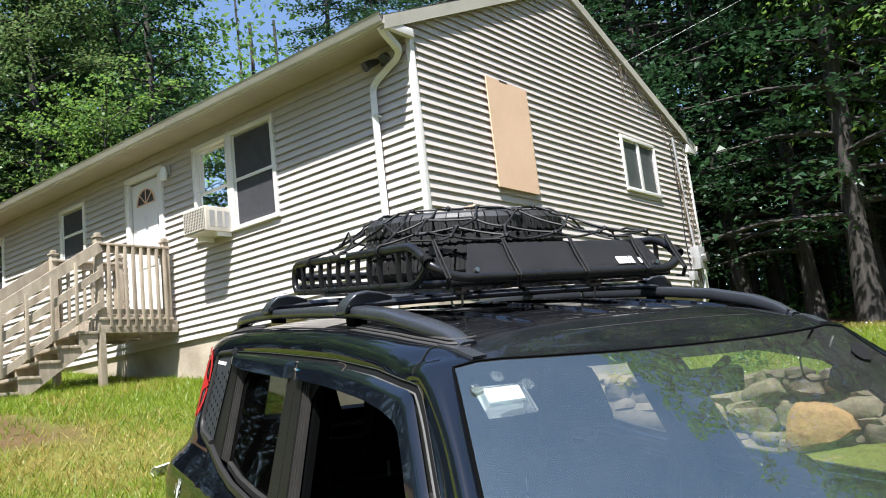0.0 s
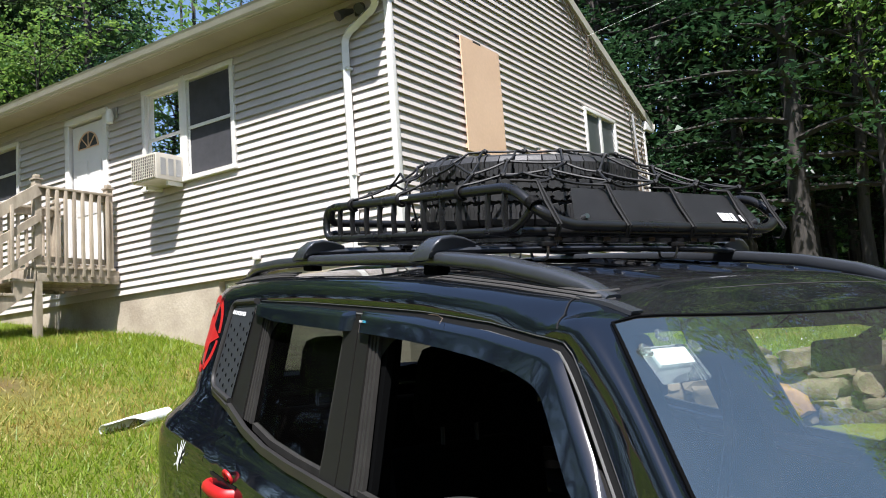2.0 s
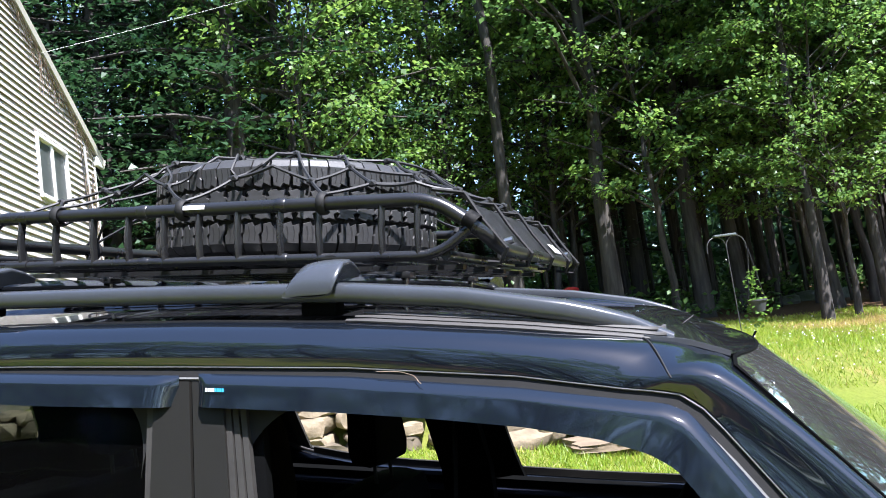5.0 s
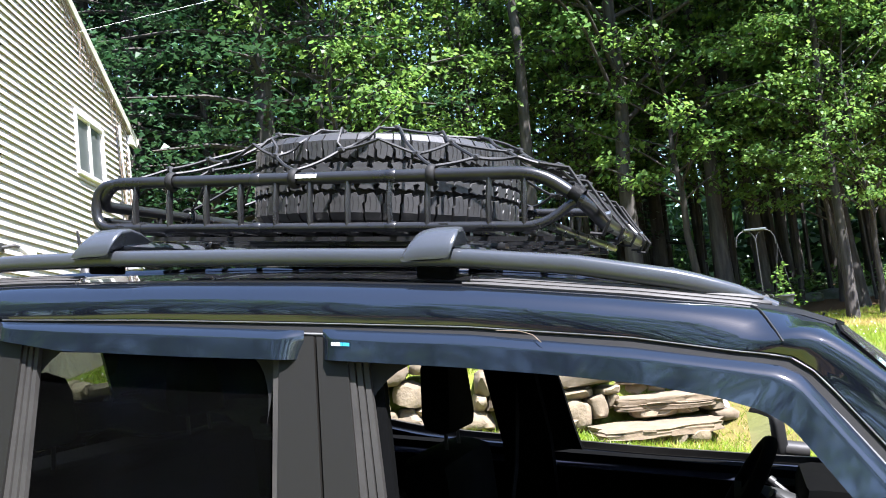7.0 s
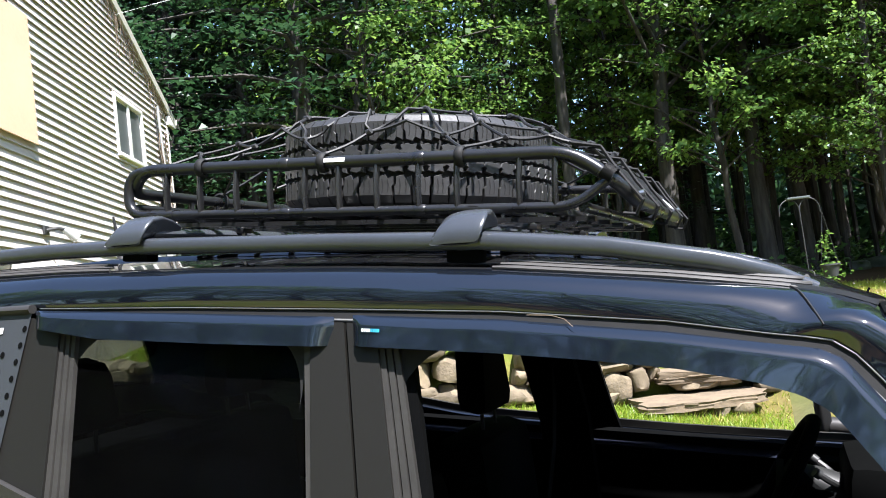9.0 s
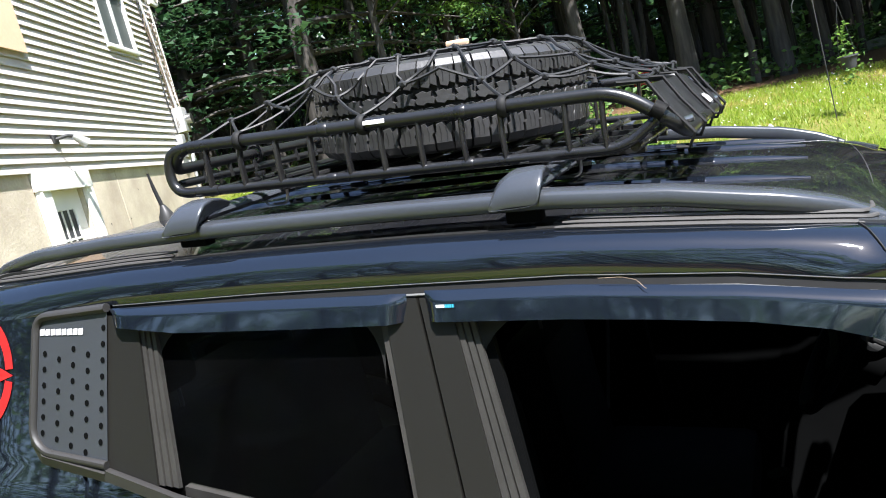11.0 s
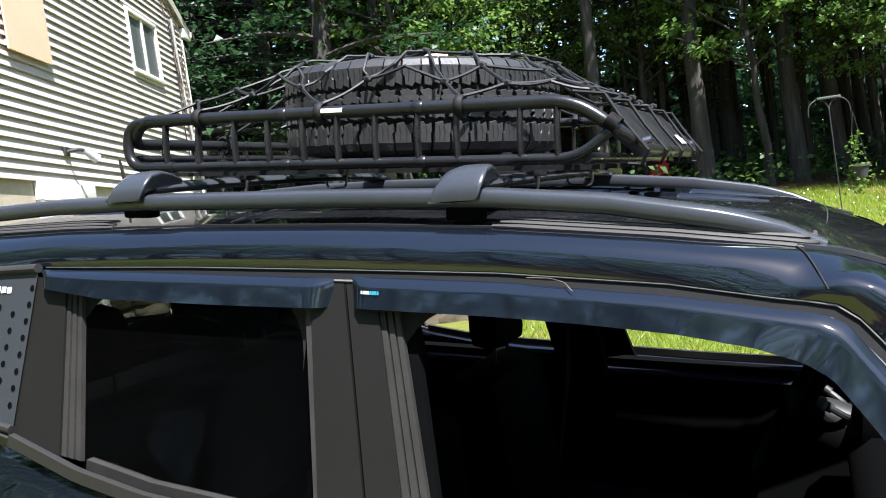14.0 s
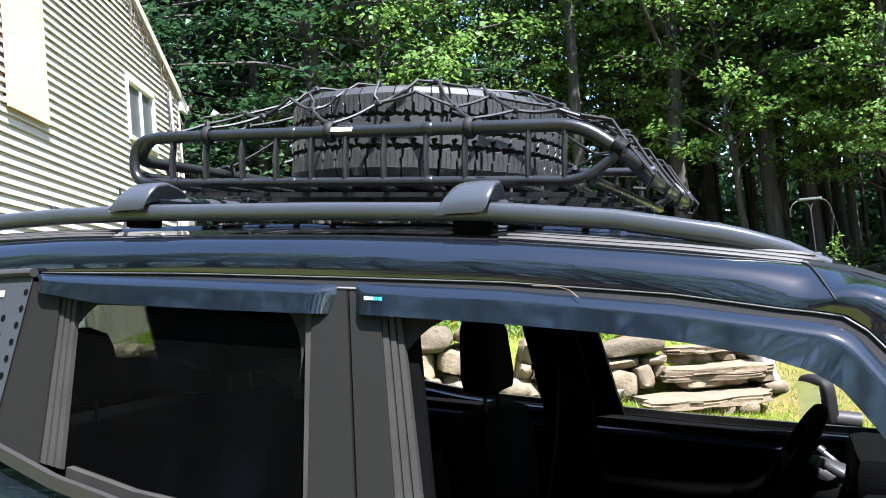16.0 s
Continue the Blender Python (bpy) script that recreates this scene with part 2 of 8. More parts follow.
PLASTIC = mat("grained_black_plastic", (0.027, 0.026, 0.025), 0.48, var=0.06, scale=8, fine=500, bump=0.0003, spec=0.3)
GLOSSBLK = mat("gloss_black_panel", (0.0110, 0.0105, 0.0092), 0.42, var=0.05, scale=4, fine=200, spec=0.22)
RUBBER = mat("rubber_seal", (0.007, 0.007, 0.007), 0.7, var=0.1, scale=20, spec=0.3)
RIBSEAL = mat("ribbed_seal", (0.028, 0.0265, 0.024), 0.6, var=0.15, scale=14, fine=120, spec=0.25)
ROOFPAINT = mat("dusty_black_roof_paint", (0.006, 0.0065, 0.008), 0.5, var=0.3, scale=9, fine=60, coat=0.9, spec=0.08, second=(0.012, 0.012, 0.0125))
ROOFPAINT.node_tree.nodes["Principled BSDF"].inputs["Coat IOR"].default_value = 1.55
VISOR = mat("smoked_visor", (0.0052, 0.0076, 0.0120), 0.4, var=0.04, scale=4, fine=200, coat=1.0, spec=0.0)
VISOR.node_tree.nodes["Principled BSDF"].inputs["Coat IOR"].default_value = 1.75
VISOR.node_tree.nodes["Principled BSDF"].inputs["Coat Roughness"].default_value = 0.05
FAIRING = mat("worn_fairing_plastic", (0.034, 0.034, 0.035), 0.5, var=0.12, scale=7, fine=300, bump=0.0003)
RAILBASE = mat("ribbed_rail_base", (0.046, 0.043, 0.040), 0.6, var=0.08, scale=12, fine=200)
HOLED = mat("holed_panel", (0.026, 0.029, 0.033), 0.5, var=0.06, scale=6, fine=300)
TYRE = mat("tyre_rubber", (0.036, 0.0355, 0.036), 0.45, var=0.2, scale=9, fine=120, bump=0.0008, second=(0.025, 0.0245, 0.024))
# tyre rubber darkened to hold the shade of grooves, sipes and carcass
TYRESHADE = mat("shaded_tyre_rubber", (0.007, 0.007, 0.007), 0.9, var=0.1, scale=9)
POWDER = mat("black_powder_coat", (0.010, 0.010, 0.011), 0.28, var=0.12, scale=10, fine=220, bump=0.0003, second=(0.014, 0.014, 0.014))
CORD = mat("bungee_cord", (0.006, 0.006, 0.0065), 0.6, var=0.15, scale=60, fine=600, bump=0.0004)
WHITEPL = mat("white_plastic", (0.78, 0.78, 0.76), 0.5, var=0.03)
REDVINYL = mat("red_vinyl", (0.43, 0.010, 0.010), 0.45, var=0.05, scale=20)
WHITEVINYL = mat("white_vinyl", (0.75, 0.75, 0.75), 0.5, var=0.03)
CYANVINYL = mat("cyan_vinyl", (0.05, 0.42, 0.62), 0.5, var=0.03)
# far below cloth or plastic tone: the cabin's deep shade is in the colour
CABIN = mat("shaded_cabin_black", (0.0012, 0.0014, 0.0015), 0.85, var=0.1, scale=12, fine=200, spec=0.06)
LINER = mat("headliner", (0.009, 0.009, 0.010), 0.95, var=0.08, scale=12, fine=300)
CHROME = mat("chrome", (0.55, 0.55, 0.55), 0.18, metal=1.0, var=0.05)
STEEL = mat("brushed_steel", (0.45, 0.44, 0.43), 0.3, metal=1.0, var=0.08, scale=20)
WSGLASS = thin_glass("windscreen_glass", (0.84, 0.92, 0.90), 3.35, 0.032, (0.74, 1.0, 0.94))
CLEAR = thin_glass("clear_plastic", (0.90, 0.93, 0.93), 1.6, 0.05)
DOORGLASS = thin_glass("dark_door_glass", (0.55, 0.60, 0.57), 1.12, 0.0014)
TINTGLASS = thin_glass("tinted_glass", (0.20, 0.22, 0.21), 1.5, 0.003)
MIRRORSHELL = mat("mirror_shell_plastic", (0.036, 0.035, 0.033), 0.33, var=0.06, scale=6, fine=400, spec=0.5)
MIRROR = mat("silvered_mirror", (0.70, 0.71, 0.70), 0.02, metal=1.0, var=0.02)
COLUMN = mat("column_shroud_plastic", (0.020, 0.021, 0.021), 0.5, var=0.08, scale=10, fine=300)
# blue of the sky's sheen mixed into the door top's base colour
DOORTOP = mat("sky_sheen_door_top", (0.010, 0.015, 0.032), 0.34, var=0.06, scale=6, fine=300, spec=0.4)
TERRACOTTA = mat("terracotta_plastic", (0.62, 0.16, 0.05), 0.6, var=0.06)


# ---- mesh helpers ----
def mesh_of(name, verts, faces, material, smooth=False):
    me = bpy.data.meshes.new(name)
    me.from_pydata([tuple(v) for v in verts], [], [tuple(f) for f in faces])
    me.materials.append(material)
    if smooth:
        me.polygons.foreach_set("use_smooth", [True] * len(me.polygons))
    me.update()
    return me


def bm_mesh(name, bm, material, smooth=False, angle=40):
    bmesh.ops.recalc_face_normals(bm, faces=bm.faces)
    me = bpy.data.meshes.new(name)
    if smooth:
        for f in bm.faces:
            f.smooth = True
        lim = radians(angle)
        for e in bm.edges:
            if len(e.link_faces) == 2 and e.calc_face_angle(0) > lim:
                e.smooth = False
    bm.to_mesh(me)
    bm.free()
    me.materials.append(material)
    return me


def part(name, me, parent, label="", at=None):
    """A mesh as one object under a thing or under a part."""
    ob = new(name, me)
    ob.parent = parent
    if at is not None:
        ob.matrix_basis = at
    if label:
        ob["label"] = label
    return ob


def thing(name, m, label, category, group="", kind="", me=None):
    ob = new(name, me)
    ob.matrix_basis = m
    return tagged(ob, label, category, group, kind)


def add_box(bm, lo, hi, bevel=0.0):
    c = [(a + b) / 2 for a, b in zip(lo, hi)]
    s = [abs(b - a) for a, b in zip(lo, hi)]
    r = bmesh.ops.create_cube(bm, size=1.0, matrix=Matrix.Translation(c) @ Matrix.Diagonal((*s, 1)))
    if bevel:
        es = {e for v in r["verts"] for e in v.link_edges}
        bmesh.ops.bevel(bm, geom=list(es), offset=bevel, segments=2, affect="EDGES", profile=0.6)


def box_me(name, lo, hi, material, bevel=0.0):
    bm = bmesh.new()
    add_box(bm, lo, hi, bevel)
    return bm_mesh(name, bm, material, bevel > 0)


def frames(pts, closed=False):
    n = len(pts)
    out, up = [], None
    for i in range(n):
        a = pts[(i - 1) % n] if (closed or i) else pts[0]
        b = pts[(i + 1) % n] if (closed or i < n - 1) else pts[-1]
        t = (Vector(b) - Vector(a)).normalized()
        if up is None:
            up = Vector((0, 0, 1)) if abs(t.z) < 0.9 else Vector((1, 0, 0))
        s = t.cross(up).normalized()
        up = s.cross(t).normalized()
        out.append((Vector(pts[i]), s, up))
    return out


def sweep(name, pts, section, material, closed=False, smooth=True, cap=True, angle=40, scales=None):
    """Carries a closed outline (across, up) along a line."""
    fr = frames(pts, closed)
    n, k = len(fr), len(section)
    vs, fs = [], []
    for i, (p, s, u) in enumerate(fr):
        q = scales[i] if scales else 1.0
        vs += [p + s * (a * q) + u * (b * q) for a, b in section]
    for i in range(n if closed else n - 1):
        j = (i + 1) % n
        for a in range(k):
            b = (a + 1) % k
            fs.append((i * k + a, i * k + b, j * k + b, j * k + a))
    if cap and not closed:
        fs += [tuple(range(k - 1, -1, -1)), tuple(range((n - 1) * k, n * k))]
    me = mesh_of(name, vs, fs, material)
    bm = bmesh.new()
    bm.from_mesh(me)
    bpy.data.meshes.remove(me)
    return bm_mesh(name, bm, material, smooth, angle)


def circle(r, n=10, ry=None):
    return [(r * math.cos(2 * math.pi * i / n), (ry or r) * math.sin(2 * math.pi * i / n)) for i in range(n)]


def rect(w, h):
    return [(-w / 2, -h / 2), (w / 2, -h / 2), (w / 2, h / 2), (-w / 2, h / 2)]


def rounded(pts, r, n=5, closed=False):
    """Rounds the corners of a polyline."""
    out, m = [], len(pts)
    for i in range(m):
        p = Vector(pts[i])
        if not closed and i in (0, m - 1):
            out.append(p)
            continue
        a, b = Vector(pts[i - 1]), Vector(pts[(i + 1) % m])
        da, db = (a - p), (b - p)
        q = min(r, da.length * 0.48, db.length * 0.48)
        s, e = p + da.normalized() * q, p + db.normalized() * q
        for k in range(n + 1):
            t = k / n
            out.append(s.lerp(p, t).lerp(p.lerp(e, t), t))
    return out


def grid_me(name, rows, material, smooth=True, angle=50, solid=0.0, wrap=False):
    """A sheet through rows of points; solid: its thickness along the normals."""
    n, k = len(rows), len(rows[0])
    vs = [Vector(p) for r in rows for p in r]
    fs = [(i * k + j, i * k + j + 1, (i + 1) * k + j + 1, (i + 1) * k + j) for i in range(n - 1) for j in range(k - 1)]
    if wrap:
        fs += [(i * k + k - 1, i * k, (i + 1) * k, (i + 1) * k + k - 1) for i in range(n - 1)]
    me = mesh_of(name, vs, fs, material)
    bm = bmesh.new()
    bm.from_mesh(me)
    bpy.data.meshes.remove(me)
    bmesh.ops.remove_doubles(bm, verts=bm.verts, dist=1e-5)
    bmesh.ops.recalc_face_normals(bm, faces=bm.faces)
    if solid:
        bmesh.ops.solidify(bm, geom=list(bm.faces), thickness=solid)
    return bm_mesh(name, bm, material, smooth, angle)


def smooth_step(a, b, t):
    t = min(1.0, max(0.0, (t - a) / (b - a)))
    return t * t * (3 - 2 * t)


# ---- the lie of the land ----
def land(x, y):
    s = (x - 2.686) * 0.398 + (y - 2.394) * 0.917
    s = -9 + 9 * math.tanh((s + 9) / 9) if s < -9 else (s if s < 13 else 13 + 10 * math.tanh((s - 13) / 10))
    low = 0.6 + 0.1405 * s
    low += 0.64 * smooth_step(6.2, 10.5, y) * (1 - smooth_step(8.5, 11, x))
    low -= 0.42 * smooth_step(2.0, 5.0, y) * smooth_step(6.0, 8.2, x) * (1 - smooth_step(6.6, 7.6, y))
    high = 1.42 + 0.075 * max(-7.0, min(8.5, y)) + 0.085 * (min(x, 26.0) - 10.4)
    w = 0.10 if y > -0.2 else 0.10 + 1.6 * smooth_step(-0.2, -3.0, y)
    k = smooth_step(10.42 - w, 10.42 + w, x)
    z = low * (1 - k) + high * k
    return z + 0.02 * noise.noise((x * 0.9, y * 0.9, 0.3)) + 0.05 * noise.noise((x * 0.22, y * 0.22, 1.3))

# ---- ground ----
def build_ground():
    fx = [-6 + 0.3 * i for i in range(101)]
    fy = [-13 + 0.3 * i for i in range(111)]
    far = [-600, -250, -120, -60, -35, -24, -17, -12]
    xs = [v + 5 for v in far[:-1]] + [-9, -7.5] + fx + [24.8, 26, 28, 32, 38, 48, 65, 110, 260, 600]
    ys = [v for v in far[:-1]] + [-15, -14] + fy + [20.8, 22, 24, 28, 34, 44, 65, 110, 260, 600]
    xs, ys = sorted(set(xs)), sorted(set(ys))
    # lines close to the foot of the stone wall
    xs = sorted(set(xs + [10.3, 10.42, 10.54, 10.66]))
    vs = [(x, y, land(max(-40, min(60, x)), max(-40, min(60, y)))) for y in ys for x in xs]
    n = len(xs)
    fs = [(j * n + i, j * n + i + 1, (j + 1) * n + i + 1, (j + 1) * n + i) for j in range(len(ys) - 1) for i in range(n - 1)]
    me = mesh_of("ground", vs, fs, GROUND, True)
    cover = me.color_attributes.new("cover", "FLOAT_COLOR", "POINT")
    data = np.zeros((len(vs), 4), dtype=np.float32)
    for i, (x, y, z) in enumerate(vs):
        edge = 17.2 + 1.2 * noise.noise((0, y * 0.2, 5.0)) + 0.25 * max(0, -y - 4)
        wood = max(smooth_step(edge - 0.5, edge + 0.8, x), smooth_step(15.5, 18, y), smooth_step(-7, -9, y - 0.35 * max(0.0, x - 6)), smooth_step(-3.5, -6, x))
        drive = 0.6 * smooth_step(2.6, 1.6, abs((x - 2.686) * 0.917 - (y - 2.394) * 0.398) - 0.6) * smooth_step(7.0, 5.6, y)
        soil = 0.85 * smooth_step(1.0, 0.45, math.hypot((x - 4.0) / 1.0, (y - 9.3) / 0.85) + 0.4 * noise.noise((x * 2.1, y * 2.1, 1.0)))
        bank = 0.8 * smooth_step(1.15, 0.55, math.hypot((x - 9.9) / 0.95, (y + 2.0) / 1.15) + 0.35 * noise.noise((x * 1.9, y * 1.9, 3.0)))
        data[i] = (max(wood, soil, 0.7 * bank), drive, 0, 1)
    cover.data.foreach_set("color", data.ravel())
    return tagged(new("ground", me), "sloping rough lawn with bare earth patches and a stony drive", "ground", kind="structure")


ground = build_ground()


# ---- house ----
FX, GY, RX, LY = 7.295, 6.29, 14.95, 21.0      # front wall, gable wall, rear wall, far gable
SILL_Z, RIDGE_X, FALL_F, FALL_R = 3.13, 11.05, 0.430, 0.450
LAP = 0.1016


def roof_z(x):
    """Underside of the roof deck over x."""
    return 6.07 + FALL_F * (min(x, RIDGE_X) - 6.85) - FALL_R * max(0.0, x - RIDGE_X)


house = thing("house", pose(FX, GY, 1.0), "single-storey ranch house with beige vinyl siding on a raised concrete basement", "house")
HI = Matrix.Translation((-FX, -GY, -1.0))


def hpart(name, me, parent=None, label=""):
    return part(name, me, parent or house, label, HI if parent is None else None)


def wall_slab(name, a0, a1, z0, z1, holes, along, at, depth, material):
    """A wall along x or y with true openings, cut into boxes round them."""
    bm = bmesh.new()
    cuts = sorted({a0, a1, *[h[0] for h in holes], *[h[1] for h in holes]})
    for u0, u1 in zip(cuts, cuts[1:]):
        if u0 < a0 - 1e-6 or u1 > a1 + 1e-6:
            continue
        zs = [(z0, z1)]
        for h in holes:
            if h[0] < u1 - 1e-6 and h[1] > u0 + 1e-6:
                zs = [s for z in zs for s in ((z[0], min(z[1], h[2])), (max(z[0], h[3]), z[1])) if s[1] - s[0] > 1e-4]
        for s0, s1 in zs:
            if along == "y":
                add_box(bm, (at, u0, s0), (at + depth, u1, s1))
            else:
                add_box(bm, (u0, at, s0), (u1, at + depth, s1))
    return hpart(name, bm_mesh(name, bm, material))


FRONT_HOLES = [(8.80, 9.62, 4.50, 5.78), (9.76, 10.47, 4.50, 5.78), (11.40, 12.23, 3.50, 5.72), (13.63, 14.34, 4.90, 5.72), (16.6, 17.6, 4.6, 5.72)]
GABLE_HOLES = [(12.345, 13.465, 4.86, 5.67)]
BASE_FRONT = [(8.44, 9.19, 2.71, 3.10)]
BASE_GABLE = [(9.14, 10.05, 0.95, 2.93)]

wall_front = wall_slab("wall_front", GY + 0.14, LY, SILL_Z, 6.06, FRONT_HOLES, "y", FX + 0.024, 0.12, TRIM)
wall_gable = wall_slab("wall_gable", FX + 0.016, RX, SILL_Z, 5.80, GABLE_HOLES, "x", GY + 0.024, 0.12, TRIM)
wall_slab("wall_rear", GY + 0.14, LY, SILL_Z, 5.8, [], "y", RX - 0.12, 0.12, SIDING)
wall_slab("wall_far", FX + 0.14, RX - 0.12, SILL_Z, 5.9, [], "x", LY - 0.12, 0.12, SIDING)
wall_slab("foundation_front", GY + 0.24, LY, -0.5, SILL_Z, BASE_FRONT, "y", FX + 0.035, 0.2, CONCRETE)
wall_slab("foundation_gable", FX + 0.035, RX, -0.5, SILL_Z, BASE_GABLE, "x", GY + 0.035, 0.2, CONCRETE)
wall_slab("foundation_rear", GY + 0.24, LY, -0.5, SILL_Z, [], "y", RX - 0.2, 0.2, CONCRETE)
wall_slab("foundation_far", FX + 0.24, RX - 0.2, -0.5, SILL_Z, [], "x", LY - 0.2, 0.2, CONCRETE)
# gable triangles
for nm, yy in (("gable_wall_top", GY + 0.024), ("far_gable_top", LY - 0.12)):
    tri = [(FX + 0.02, 5.80), (RX, 5.80), (RX, roof_z(RX)), (RIDGE_X, roof_z(RIDGE_X)), (FX + 0.02, roof_z(FX + 0.02))]
    vs = [(x, yy, z) for x, z in tri] + [(x, yy + 0.12, z) for x, z in tri]
    k = len(tri)
    hpart(nm, mesh_of(nm, vs, [tuple(range(k)), tuple(range(2 * k - 1, k - 1, -1))] + [(i, (i + 1) % k, k + (i + 1) % k, k + i) for i in range(k)], SIDING))
# floors, ceiling and partitions behind the panes, near-black to give the rooms' shade
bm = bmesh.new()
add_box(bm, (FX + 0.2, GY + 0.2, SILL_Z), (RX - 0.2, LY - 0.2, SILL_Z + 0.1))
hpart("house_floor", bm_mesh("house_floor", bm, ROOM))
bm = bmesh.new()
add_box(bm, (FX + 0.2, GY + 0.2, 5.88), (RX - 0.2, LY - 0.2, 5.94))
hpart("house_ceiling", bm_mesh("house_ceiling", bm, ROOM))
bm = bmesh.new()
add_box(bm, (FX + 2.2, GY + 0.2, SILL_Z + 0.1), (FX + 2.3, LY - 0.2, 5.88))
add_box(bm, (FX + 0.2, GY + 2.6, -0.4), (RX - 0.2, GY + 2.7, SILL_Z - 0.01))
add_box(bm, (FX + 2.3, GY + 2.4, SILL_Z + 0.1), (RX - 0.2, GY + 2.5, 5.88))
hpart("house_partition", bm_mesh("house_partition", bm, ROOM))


def lap_course(length_spans, z, along, at, sgn):
    """One course of lapped siding in spans between the openings: the lower edge stands proud."""
    prof = [(0.027, 0.0), (0.0315, 0.0), (0.032, 0.004), (0.004, LAP + 0.004), (0.0, LAP + 0.004), (0.0, 0.085), (0.023, 0.005)]
    vs, fs = [], []
    for u0, u1 in length_spans:
        b = len(vs)
        for u in (u0, u1):
            for d, h in prof:
                vs.append((at - d, u, z + h) if along == "y" else (u, at - d, z + h))
        k = len(prof)
        fs += [(b + i, b + (i + 1) % k, b + k + (i + 1) % k, b + k + i) for i in range(k)]
        fs += [tuple(b + i for i in range(k)), tuple(b + k + i for i in range(k - 1, -1, -1))]
    return mesh_of("siding_board", vs, fs, SIDING)


def spans(a0, a1, z, holes):
    out = [(a0, a1)]
    for h0, h1, z0, z1 in holes:
        if z0 - LAP < z < z1:
            out = [s for o in out for s in ((o[0], min(o[1], h0)), (max(o[0], h1), o[1])) if s[1] - s[0] > 0.01]
    return out


z = SILL_Z - 0.012
while z < 7.75:
    if z < 6.0:
        for sp in spans(GY + 0.055, LY, z, FRONT_HOLES):
            part("siding_board", lap_course([sp], z, "y", FX + 0.025, -1), wall_front)
    lo, hi = FX + 0.055, RX - 0.05
    if z + LAP > roof_z(lo):
        lo = 6.85 + (z + LAP - 6.07) / FALL_F
    if z + LAP > roof_z(hi):
        hi = RIDGE_X + (roof_z(RIDGE_X) - z - LAP) / FALL_R
    if hi - lo > 0.2:
        for sp in spans(lo, hi, z, GABLE_HOLES):
            part("siding_board", lap_course([sp], z, "x", GY + 0.025, -1), wall_gable)
    z += LAP

# corner boards and starter strips
for nm, lo, hi in (("corner_board", (FX - 0.012, GY - 0.012, SILL_Z - 0.02), (FX + 0.058, GY + 0.058, 6.04)),
                   ("corner_board", (RX - 0.06, GY - 0.012, SILL_Z - 0.02), (RX + 0.012, GY + 0.06, 5.8))):
    hpart(nm, box_me(nm, lo, hi, TRIM, 0.004), label="white vinyl corner post")


